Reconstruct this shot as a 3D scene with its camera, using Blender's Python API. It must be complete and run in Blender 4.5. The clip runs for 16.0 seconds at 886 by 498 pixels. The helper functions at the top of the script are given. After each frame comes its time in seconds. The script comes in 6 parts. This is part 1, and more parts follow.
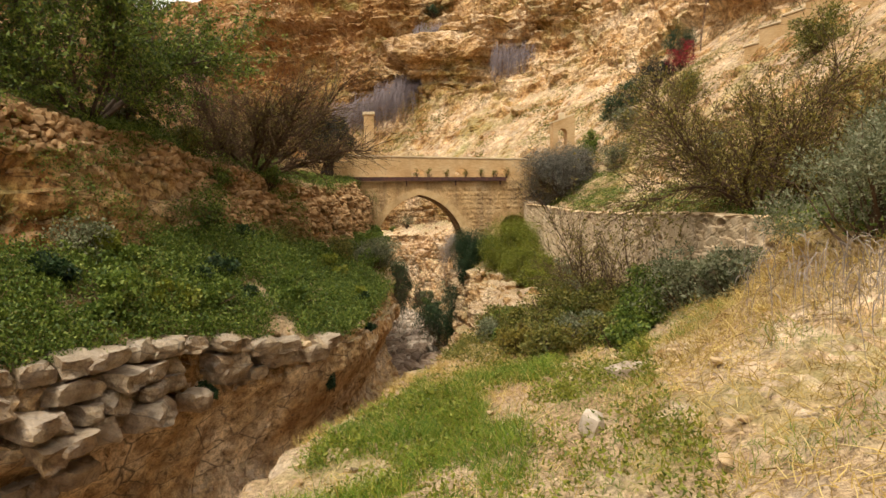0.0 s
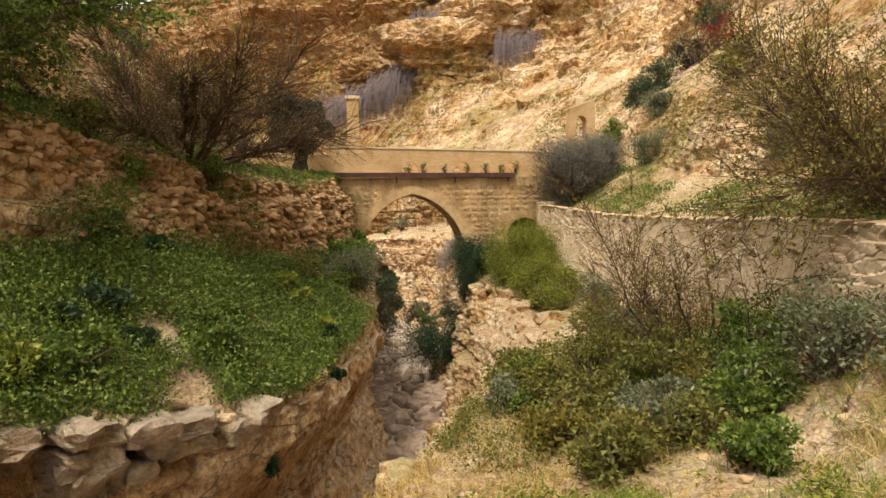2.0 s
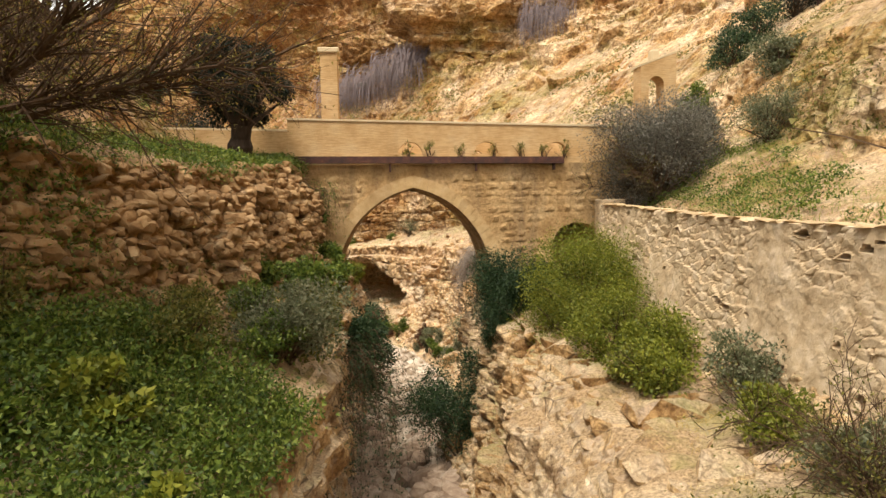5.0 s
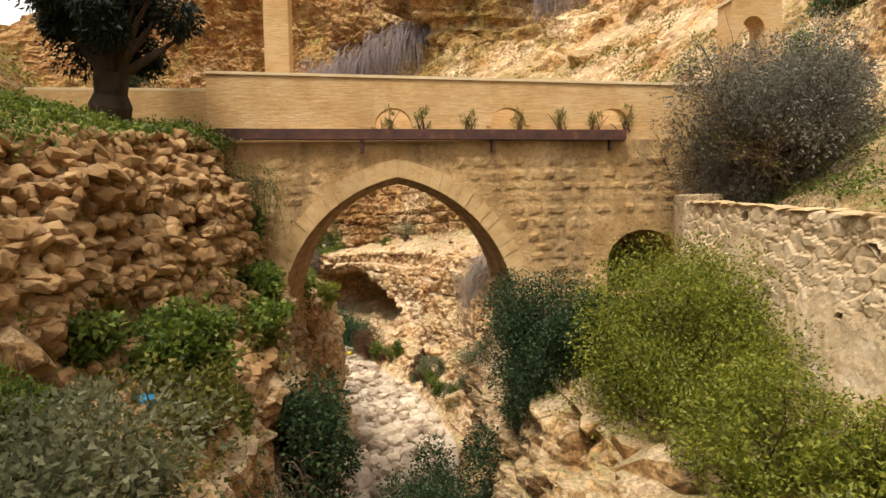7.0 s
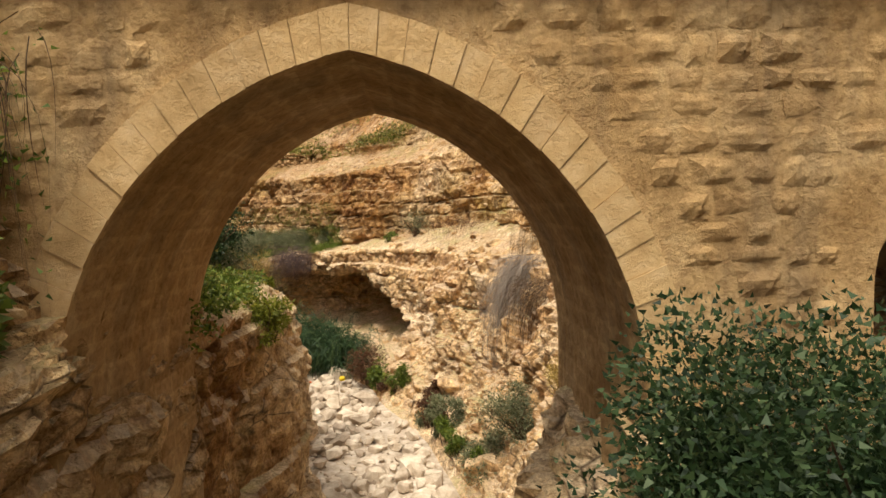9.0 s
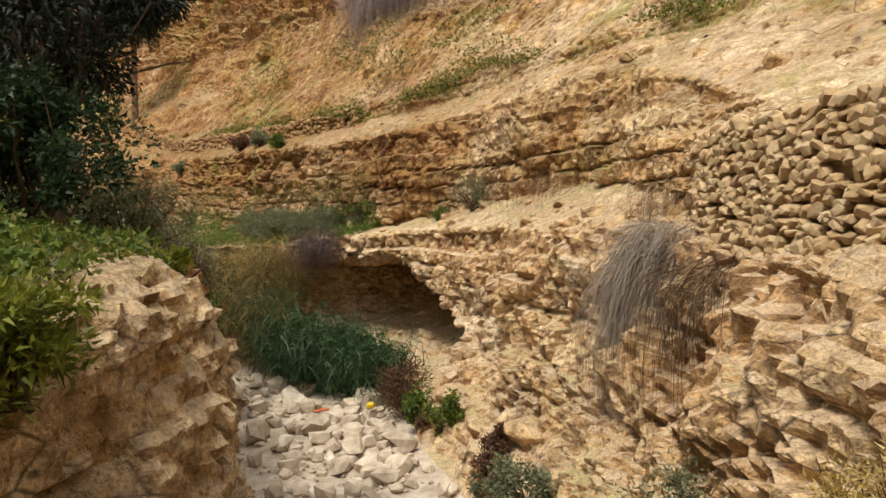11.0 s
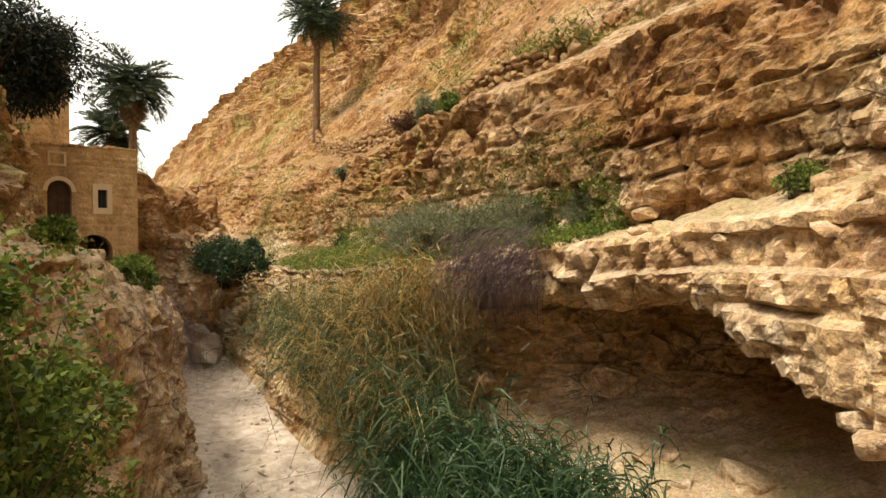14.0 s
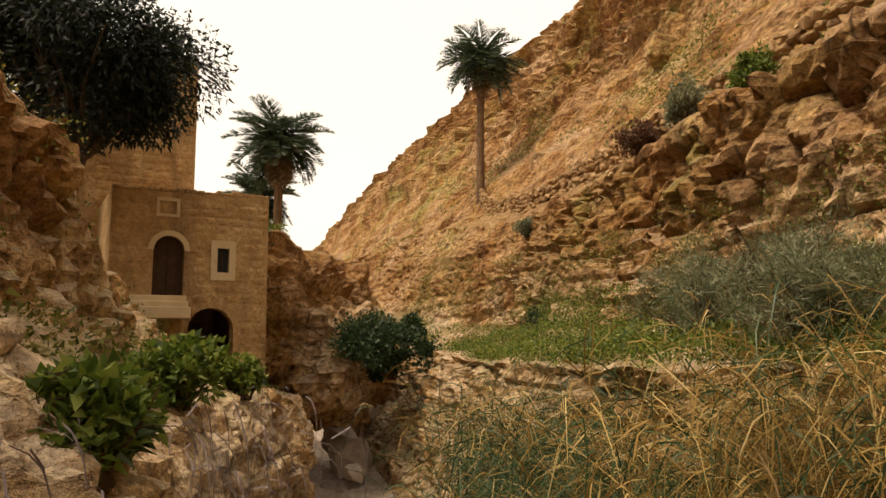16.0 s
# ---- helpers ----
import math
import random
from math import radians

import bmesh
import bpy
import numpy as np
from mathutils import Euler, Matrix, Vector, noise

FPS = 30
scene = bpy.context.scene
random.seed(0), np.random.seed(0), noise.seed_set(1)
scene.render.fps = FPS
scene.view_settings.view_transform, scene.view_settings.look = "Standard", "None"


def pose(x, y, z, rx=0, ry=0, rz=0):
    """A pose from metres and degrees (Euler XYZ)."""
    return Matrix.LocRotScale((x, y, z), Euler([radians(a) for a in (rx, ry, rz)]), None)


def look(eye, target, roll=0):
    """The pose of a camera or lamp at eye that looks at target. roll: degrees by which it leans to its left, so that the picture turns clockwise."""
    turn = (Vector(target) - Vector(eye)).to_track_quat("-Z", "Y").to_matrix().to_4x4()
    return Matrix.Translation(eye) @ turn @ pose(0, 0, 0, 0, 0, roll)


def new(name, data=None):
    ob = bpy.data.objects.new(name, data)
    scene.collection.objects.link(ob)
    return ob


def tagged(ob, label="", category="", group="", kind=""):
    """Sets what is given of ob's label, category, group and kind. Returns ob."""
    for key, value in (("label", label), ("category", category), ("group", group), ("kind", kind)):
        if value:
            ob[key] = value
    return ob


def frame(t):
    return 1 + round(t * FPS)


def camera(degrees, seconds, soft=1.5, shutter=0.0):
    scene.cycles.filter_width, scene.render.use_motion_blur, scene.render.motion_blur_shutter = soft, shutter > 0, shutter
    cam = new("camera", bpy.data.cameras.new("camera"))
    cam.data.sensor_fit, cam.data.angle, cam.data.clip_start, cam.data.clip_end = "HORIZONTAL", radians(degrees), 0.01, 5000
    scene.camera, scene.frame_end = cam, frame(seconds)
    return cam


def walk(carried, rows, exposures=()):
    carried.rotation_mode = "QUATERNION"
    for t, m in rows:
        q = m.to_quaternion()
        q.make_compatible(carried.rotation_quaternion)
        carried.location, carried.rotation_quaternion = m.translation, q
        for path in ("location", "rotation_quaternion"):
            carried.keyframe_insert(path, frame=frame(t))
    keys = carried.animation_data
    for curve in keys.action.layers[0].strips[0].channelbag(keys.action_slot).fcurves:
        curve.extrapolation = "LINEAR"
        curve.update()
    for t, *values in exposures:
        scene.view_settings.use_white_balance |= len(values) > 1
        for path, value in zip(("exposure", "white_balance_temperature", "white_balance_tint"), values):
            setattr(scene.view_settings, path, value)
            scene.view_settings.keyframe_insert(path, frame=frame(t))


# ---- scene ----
cam = camera(68.8, 16.0)
METRES, EYE, TILT, LEAN, TURN = 72.0, 12.0, 0.0, 0.0, 0.0
ROWS = [
    (0.0, 0.0, 0.0, 0.0, -0.06, -3.6, 1.03),
    (0.5, 0.0007, 0.0201, 0.0003, -0.07, -3.6, 1.04),
    (1.0, 0.0011, 0.0423, 0.0005, -0.07, -3.6, 1.04),
    (1.5, 0.0016, 0.0661, 0.0007, -0.06, -3.6, 1.04),
    (2.0, 0.0022, 0.091, 0.001, -0.06, -3.59, 1.06),
    (2.5, 0.0028, 0.1165, 0.0011, 0.07, -3.58, 1.06),
    (3.0, 0.0032, 0.1422, 0.0013, 0.33, -3.57, 1.08),
    (3.5, 0.0031, 0.1681, 0.0013, 0.71, -3.56, 1.09),
    (4.0, 0.0032, 0.1936, 0.0013, 1.07, -3.55, 1.08),
    (6.5, 0.0022, 0.3253, 0.0011, 1.57, -3.54, 1.09),
    (7.0, 0.0018, 0.3557, 0.0013, 1.75, -3.54, 1.07),
    (7.5, 0.0013, 0.3878, 0.0016, 2.0, -3.57, 1.07),
    (8.0, 0.0002, 0.4209, -0.0005, 2.36, -3.61, 1.03),
    (8.5, -0.0012, 0.4542, -0.0043, 2.78, -3.6, 0.98),
    (11.0, -0.0147, 0.6198, -0.0281, 8.87, -3.51, 0.88),
    (11.5, -0.02, 0.6565, -0.0338, 11.06, -3.51, 0.91),
    (12.0, -0.0276, 0.6935, -0.038, 13.88, -3.45, 0.92),
    (12.5, -0.0371, 0.7312, -0.0416, 16.85, -3.43, 0.94),
    (13.0, -0.0485, 0.769, -0.0455, 19.8, -3.18, 0.98),
    (13.5, -0.0624, 0.806, -0.0462, 23.05, -1.56, 0.96),
    (14.0, -0.0816, 0.8394, -0.0466, 27.82, 0.29, 0.96),
    (14.5, -0.1046, 0.8686, -0.047, 31.94, 2.14, 0.93),
    (15.0, -0.1301, 0.8942, -0.0472, 35.22, 3.99, 0.9),
    (15.5, -0.1578, 0.9171, -0.0468, 38.05, 5.83, 0.85),
    (16.0, -0.1866, 0.9387, -0.0463, 40.6, 7.66, 0.78),
]
walk(cam, [(t, pose(0, 0, EYE, TILT, LEAN, TURN) @ pose(METRES * x, METRES * y, METRES * z, 90 + pitch, roll, yaw)) for t, x, y, z, yaw, pitch, roll in ROWS], [(0.0, 0.15, 6500, 10), (3.5, 0.35, 6400, 10), (8.5, 0.35, 6700, 9), (11.0, 0.05, 6200, 7), (12.5, 0.25, 6400, 8), (13.5, 0.42, 6500, 8), (14.5, 0.45, 6900, 10), (15.2, 0.3, 7200, 13), (16.0, 0.0, 7400, 15)])

# ---- world and light: a bright veiled sky and a soft sun ----
world = bpy.data.worlds.new("sky")
scene.world = world
world.use_nodes = True
wn = world.node_tree
sky = wn.nodes.new("ShaderNodeTexSky")
sky.sky_type, sky.sun_disc = "NISHITA", False
SUN_ELEV, SUN_AZ = 63.0, 206.0
sky.sun_elevation, sky.sun_rotation = radians(SUN_ELEV), radians(SUN_AZ)
sky.dust_density, sky.air_density = 4.0, 1.0
veil = wn.nodes.new("ShaderNodeMix")
veil.data_type = "RGBA"
veil.inputs[0].default_value = 0.75
veil.inputs[7].default_value = (9.5, 8.9, 7.7, 1)
wn.links.new(sky.outputs[0], veil.inputs[6])
wn.links.new(veil.outputs[2], wn.nodes["Background"].inputs[0])
wn.nodes["Background"].inputs[1].default_value = 0.16
sun = new("sun", bpy.data.lights.new("sun", "SUN"))
sun.data.energy, sun.data.angle, sun.data.color = 3.2, radians(14), (1.0, 0.92, 0.78)
sa, se = radians(SUN_AZ), radians(SUN_ELEV)
sun.matrix_world = look((40 * math.sin(sa) * math.cos(se), 40 * math.cos(sa) * math.cos(se), 60 + 40 * math.sin(se)), (0, 0, 60))


# ---- materials ----
class Nodes:
    """Short hand for a material's nodes."""

    def __init__(self, name, rough=0.9, spec=0.2):
        self.m = bpy.data.materials.new(name)
        self.m.use_nodes = True
        self.t = self.m.node_tree
        self.b = self.t.nodes["Principled BSDF"]
        self.b.inputs["Roughness"].default_value = rough
        self.b.inputs["Specular IOR Level"].default_value = spec
        self.co = self.t.nodes.new("ShaderNodeNewGeometry")

    def put(self, value, socket):
        if isinstance(value, (int, float)):
            socket.default_value = value
        elif isinstance(value, tuple):
            socket.default_value = (*value, 1) if len(value) == 3 else value
        else:
            self.t.links.new(value, socket)

    def noise(self, scale, detail=5, rough=0.6, squash=None, where=None):
        n = self.t.nodes.new("ShaderNodeTexNoise")
        n.inputs["Scale"].default_value, n.inputs["Detail"].default_value, n.inputs["Roughness"].default_value = scale, detail, rough
        src = where or self.co.outputs["Position"]
        if squash:
            mp = self.t.nodes.new("ShaderNodeMapping")
            mp.inputs["Scale"].default_value = squash
            self.t.links.new(src, mp.inputs[0])
            src = mp.outputs[0]
        self.t.links.new(src, n.inputs["Vector"])
        return n.outputs["Fac"]

    def cells(self, scale, feature="F1", squash=None):
        n = self.t.nodes.new("ShaderNodeTexVoronoi")
        n.feature = feature
        n.inputs["Scale"].default_value = scale
        src = self.co.outputs["Position"]
        if squash:
            mp = self.t.nodes.new("ShaderNodeMapping")
            mp.inputs["Scale"].default_value = squash
            self.t.links.new(src, mp.inputs[0])
            src = mp.outputs[0]
        self.t.links.new(src, n.inputs["Vector"])
        return n.outputs["Distance"]

    def ramp(self, fac, stops):
        r = self.t.nodes.new("ShaderNodeValToRGB")
        e = r.color_ramp.elements
        while len(e) < len(stops):
            e.new(0.5)
        for k, (p, c) in zip(e, stops):
            k.position, k.color = p, (*c, 1) if isinstance(c, tuple) else (c, c, c, 1)
        self.t.links.new(fac, r.inputs[0])
        return r.outputs[0]

    def mix(self, fac, a, b, how="MIX"):
        n = self.t.nodes.new("ShaderNodeMix")
        n.data_type, n.blend_type = "RGBA", how
        self.put(fac, n.inputs[0]), self.put(a, n.inputs[6]), self.put(b, n.inputs[7])
        return n.outputs[2]

    def math(self, how, a, b=0.0):
        n = self.t.nodes.new("ShaderNodeMath")
        n.operation = how
        self.put(a, n.inputs[0]), self.put(b, n.inputs[1])
        return n.outputs[0]

    def bump(self, height, strength, distance, under=None):
        n = self.t.nodes.new("ShaderNodeBump")
        n.inputs["Strength"].default_value, n.inputs["Distance"].default_value = strength, distance
        self.t.links.new(height, n.inputs["Height"])
        if under:
            self.t.links.new(under, n.inputs["Normal"])
        return n.outputs[0]

    def done(self, colour, normal=None):
        self.put(colour, self.b.inputs["Base Color"])
        if normal:
            self.t.links.new(normal, self.b.inputs["Normal"])
        return self.m


def rock_colour(n):
    """Limestone: ochre, tan and cream patches in beds, with dark cracks, pits and streaks."""
    big = n.noise(0.3, 5, 0.62)
    c = n.ramp(big, [(0.34, (0.32, 0.19, 0.082)), (0.45, (0.44, 0.305, 0.155)), (0.54, (0.53, 0.415, 0.26)), (0.66, (0.64, 0.55, 0.425))])
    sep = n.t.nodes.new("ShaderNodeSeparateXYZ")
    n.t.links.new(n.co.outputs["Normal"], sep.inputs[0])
    beds = n.noise(1.0, 5, 0.7, (0.1, 0.1, 1.7))
    c = n.mix(0.6, c, n.ramp(beds, [(0.36, (0.55, 0.42, 0.31)), (0.47, (0.95, 0.88, 0.79)), (0.6, (1.15, 1.12, 1.08))]), "MULTIPLY")
    patch = n.noise(1.5, 4, 0.6)
    c = n.mix(0.75, c, n.ramp(patch, [(0.37, (0.55, 0.43, 0.32)), (0.48, (0.96, 0.9, 0.83)), (0.6, (1.28, 1.27, 1.24))]), "MULTIPLY")
    fine = n.noise(5.0, 4, 0.6)
    c = n.mix(0.7, c, n.ramp(fine, [(0.37, (0.42, 0.33, 0.25)), (0.47, (0.97, 0.93, 0.88)), (0.62, (1.25, 1.23, 1.18))]), "MULTIPLY")
    grit = n.noise(19.0, 3, 0.6)
    c = n.mix(0.5, c, n.ramp(grit, [(0.38, (0.5, 0.42, 0.35)), (0.5, (1.0, 0.98, 0.95)), (0.62, (1.3, 1.28, 1.22))]), "MULTIPLY")
    # mixes towards a pale tan where faces point up, with a ragged edge
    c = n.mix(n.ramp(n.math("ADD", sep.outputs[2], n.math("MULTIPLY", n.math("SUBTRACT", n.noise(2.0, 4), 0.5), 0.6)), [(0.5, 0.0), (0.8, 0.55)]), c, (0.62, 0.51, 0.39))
    crack = n.ramp(n.cells(0.8, "DISTANCE_TO_EDGE", (1, 1, 1.9)), [(0.0, 1.0), (0.03, 0.0)])
    c = n.mix(n.math("MULTIPLY", crack, n.ramp(n.noise(0.6, 3), [(0.45, 0.0), (0.58, 0.9)])), c, (0.07, 0.045, 0.028))
    pits = n.ramp(n.cells(3.3, "F1", (1, 1, 1.5)), [(0.12, 1.0), (0.24, 0.0)])
    c = n.mix(n.math("MULTIPLY", pits, n.ramp(n.noise(0.9, 3), [(0.45, 0.0), (0.6, 0.8)])), c, (0.13, 0.08, 0.045))
    stain = n.ramp(n.noise(0.8, 5, 0.65, (1, 1, 0.25)), [(0.55, 0.0), (0.7, 1.0)])
    grey = n.ramp(n.noise(0.45, 6, 0.7), [(0.52, 0.0), (0.62, 1.0)])
    c = n.mix(n.math("MULTIPLY", grey, 0.6), c, n.mix(1.0, c, (0.7, 0.76, 0.84), "MULTIPLY"))
    return n.mix(n.math("MULTIPLY", stain, 0.45), c, (0.2, 0.14, 0.09))


def ground_material():
    n = Nodes("limestone_and_soil")
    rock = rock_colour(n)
    soil = n.ramp(n.noise(0.5, 6, 0.65), [(0.3, (0.34, 0.225, 0.12)), (0.5, (0.45, 0.335, 0.21)), (0.68, (0.57, 0.47, 0.34))])
    soil = n.mix(0.6, soil, n.ramp(n.cells(7.0), [(0.05, (1.1, 1.05, 1.0)), (0.5, (0.75, 0.7, 0.62))]), "MULTIPLY")
    soil = n.mix(0.7, soil, n.ramp(n.noise(14.0, 5, 0.8), [(0.42, (0.5, 0.44, 0.38)), (0.5, (1.0, 0.97, 0.93)), (0.58, (1.45, 1.42, 1.36))]), "MULTIPLY")
    moss = n.ramp(n.noise(0.35, 6, 0.7), [(0.5, 0.0), (0.62, 1.0)])
    soil = n.mix(n.math("MULTIPLY", moss, 0.55), soil, n.ramp(n.noise(5.0, 3), [(0.35, (0.17, 0.17, 0.05)), (0.65, (0.36, 0.32, 0.12))]))
    sep = n.t.nodes.new("ShaderNodeSeparateXYZ")
    n.t.links.new(n.co.outputs["Normal"], sep.inputs[0])
    flat = n.math("ADD", sep.outputs[2], n.math("MULTIPLY", n.math("SUBTRACT", n.noise(1.3, 5), 0.5), 0.5))
    c = n.mix(n.ramp(flat, [(0.66, 0.0), (0.84, 1.0)]), rock, soil)
    # pale limestone below, dull ochre hillside with thin grass above
    place = n.t.nodes.new("ShaderNodeSeparateXYZ")
    n.t.links.new(n.co.outputs["Position"], place.inputs[0])
    height = n.math("ADD", place.outputs[2], n.math("MULTIPLY", n.math("SUBTRACT", n.noise(0.15, 4), 0.5), 5.0))
    high = n.ramp(n.math("DIVIDE", n.math("SUBTRACT", height, 9.2), 2.2), [(0.0, 0.0), (1.0, 1.0)])
    hill = n.mix(1.0, c, n.ramp(n.noise(0.11, 6, 0.7), [(0.36, (0.5, 0.56, 0.3)), (0.45, (0.7, 0.6, 0.42)), (0.54, (0.62, 0.48, 0.36)), (0.63, (0.82, 0.74, 0.66))]), "MULTIPLY")
    # pale bare slabs behind the bridge, darker brown beds further up the valley
    east = n.math("ADD", place.outputs[0], n.math("MULTIPLY", n.math("SUBTRACT", n.noise(0.1, 4), 0.5), 24.0))
    pale = n.mix(1.0, c, n.ramp(n.noise(0.16, 6, 0.7), [(0.38, (0.72, 0.74, 0.5)), (0.47, (1.0, 0.96, 0.9)), (0.6, (1.3, 1.28, 1.28))]), "MULTIPLY")
    hill = n.mix(n.ramp(n.math("DIVIDE", n.math("ADD", east, 12.0), 14.0), [(0.0, 0.0), (1.0, 1.0)]), hill, pale)
    # creamy limestone in the cliffs behind the bridge
    band = n.math("DIVIDE", n.math("SUBTRACT", n.math("ADD", place.outputs[0], n.math("MULTIPLY", place.outputs[1], 0.53)), 24.0), 5.0)
    band = n.math("ADD", band, n.math("MULTIPLY", n.math("SUBTRACT", n.noise(0.3, 5), 0.5), 2.4))
    north = n.ramp(n.math("DIVIDE", n.math("SUBTRACT", place.outputs[1], 42.5), 5.0), [(0.0, 0.0), (1.0, 1.0)])
    cream = n.mix(0.12, n.mix(1.0, c, (1.36, 1.36, 1.38), "MULTIPLY"), (0.72, 0.58, 0.44))
    low = n.mix(n.math("MULTIPLY", n.ramp(band, [(0.0, 0.0), (1.0, 1.0)]), north), n.mix(1.0, c, (1.05, 1.05, 1.05), "MULTIPLY"), cream)
    c = n.mix(high, low, hill)
    h = n.bump(n.cells(2.6, "F1", (1, 1, 1.3)), 0.7, 0.22)
    h = n.bump(n.noise(4.0, 5, 0.7, (1, 1, 1.3)), 0.9, 0.14, h)
    h = n.bump(n.noise(13.0, 4, 0.7), 0.9, 0.05, h)
    return n.done(c, h)


def stone_material(name, low, mid, high, random_tint=0.5):
    n = Nodes(name)
    info = n.t.nodes.new("ShaderNodeObjectInfo")
    isl = n.math("FRACT", n.math("ADD", info.outputs["Random"], n.co.outputs["Random Per Island"]))
    c = n.ramp(n.noise(2.2, 6, 0.7), [(0.3, low), (0.5, mid), (0.7, high)])
    c = n.mix(random_tint, c, n.ramp(isl, [(0.0, (0.5, 0.42, 0.34)), (0.35, (0.85, 0.78, 0.68)), (0.7, (1.0, 0.92, 0.8)), (1.0, (1.2, 1.15, 1.05))]), "MULTIPLY")
    h = n.bump(n.noise(7.0, 7, 0.7), 0.8, 0.05)
    h = n.bump(n.noise(40.0, 4, 0.7), 0.5, 0.008, h)
    return n.done(c, h)


def masonry_material():
    n = Nodes("warm_ashlar")
    info = n.t.nodes.new("ShaderNodeObjectInfo")
    c = n.ramp(n.noise(1.1, 6, 0.65), [(0.3, (0.36, 0.225, 0.10)), (0.5, (0.52, 0.355, 0.18)), (0.68, (0.64, 0.475, 0.275))])
    c = n.mix(0.45, c, n.ramp(info.outputs["Random"], [(0.0, (0.68, 0.58, 0.46)), (0.5, (0.95, 0.9, 0.82)), (1.0, (1.12, 1.08, 1.0))]), "MULTIPLY")
    streak = n.ramp(n.noise(1.2, 5, 0.6, (1, 1, 0.12)), [(0.5, 0.0), (0.66, 1.0)])
    c = n.mix(n.math("MULTIPLY", streak, 0.6), c, (0.2, 0.14, 0.085))
    c = n.mix(0.6, c, n.ramp(n.noise(9.0, 5, 0.7), [(0.36, (0.6, 0.52, 0.44)), (0.5, (1, 0.98, 0.95)), (0.66, (1.22, 1.2, 1.14))]), "MULTIPLY")
    h = n.bump(n.noise(5.0, 7, 0.75), 1.0, 0.09)
    h = n.bump(n.noise(30.0, 4, 0.7), 0.7, 0.015, h)
    return n.done(c, h)


def coursed_material():
    """Fine-tooled small courses of the parapet."""
    n = Nodes("tooled_coursed_stone")
    c = n.ramp(n.noise(0.9, 6, 0.65), [(0.3, (0.44, 0.28, 0.125)), (0.5, (0.55, 0.375, 0.19)), (0.72, (0.62, 0.46, 0.27))])
    fine = n.noise(3.0, 4, 0.6, (1, 1, 9))
    c = n.mix(0.45, c, n.ramp(fine, [(0.38, (0.62, 0.52, 0.4)), (0.6, (1.05, 1.02, 0.98))]), "MULTIPLY")
    streak = n.ramp(n.noise(1.0, 5, 0.6, (1, 1, 0.15)), [(0.58, 0.0), (0.75, 1.0)])
    c = n.mix(n.math("MULTIPLY", streak, 0.35), c, (0.25, 0.17, 0.09))
    h = n.bump(n.noise(8.0, 5, 0.7, (0.6, 0.6, 2.4)), 0.6, 0.03)
    return n.done(c, h)


def leaf_material(name, stops, rough=0.55, sheer=0.35):
    n = Nodes(name, rough, 0.35)
    isl = n.co.outputs["Random Per Island"]
    c = n.ramp(isl, [(k / max(1, len(stops) - 1), s) for k, s in enumerate(stops)])
    c = n.mix(0.5, c, n.ramp(n.noise(0.9, 3), [(0.3, (0.6, 0.6, 0.6)), (0.7, (1.25, 1.2, 1.1))]), "MULTIPLY")
    out = n.t.nodes["Material Output"]
    tr = n.t.nodes.new("ShaderNodeBsdfTranslucent")
    mx = n.t.nodes.new("ShaderNodeMixShader")
    mx.inputs[0].default_value = sheer
    n.put(c, n.b.inputs["Base Color"]), n.put(c, tr.inputs[0])
    n.t.links.new(n.b.outputs[0], mx.inputs[1]), n.t.links.new(tr.outputs[0], mx.inputs[2])
    n.t.links.new(mx.outputs[0], out.inputs[0])
    return n.m


def bark_material(name, a, b):
    n = Nodes(name)
    c = n.ramp(n.noise(5.0, 6, 0.7, (1, 1, 0.3)), [(0.3, a), (0.7, b)])
    return n.done(c, n.bump(n.noise(14.0, 6, 0.7, (1, 1, 0.25)), 0.8, 0.03))


def rust_material():
    n = Nodes("rusty_painted_steel", 0.65, 0.4)
    c = n.ramp(n.noise(3.0, 7, 0.7), [(0.35, (0.035, 0.016, 0.014)), (0.55, (0.075, 0.028, 0.02)), (0.75, (0.17, 0.07, 0.035))])
    return n.done(c, n.bump(n.noise(30.0, 4), 0.4, 0.005))


def plain_material(name, low, high, scale=3.0, rough=0.8):
    n = Nodes(name, rough)
    return n.done(n.ramp(n.noise(scale, 6, 0.65), [(0.3, low), (0.7, high)]), n.bump(n.noise(scale * 6, 5), 0.4, 0.01))


M_GROUND = ground_material()
M_RUBBLE = stone_material("rubble_stone", (0.22, 0.125, 0.055), (0.35, 0.225, 0.115), (0.48, 0.36, 0.22), 0.7)
M_DRYWALL = stone_material("pale_field_stone", (0.40, 0.26, 0.13), (0.53, 0.39, 0.23), (0.62, 0.5, 0.34))
M_BOULDER = stone_material("pale_river_stone", (0.34, 0.28, 0.22), (0.55, 0.48, 0.41), (0.74, 0.69, 0.62), 0.8)
M_PLASTER = stone_material("mortared_rubble", (0.38, 0.265, 0.15), (0.54, 0.405, 0.255), (0.66, 0.53, 0.38), 0.0)
def ledge_material():
    n = Nodes("grey_bedded_limestone")
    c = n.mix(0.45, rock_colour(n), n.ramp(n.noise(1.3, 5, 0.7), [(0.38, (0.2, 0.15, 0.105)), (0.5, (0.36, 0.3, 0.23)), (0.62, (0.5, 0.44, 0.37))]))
    h = n.bump(n.noise(3.2, 6, 0.7), 1.0, 0.22)
    return n.done(c, n.bump(n.noise(11.0, 5, 0.7), 1.0, 0.06, h))


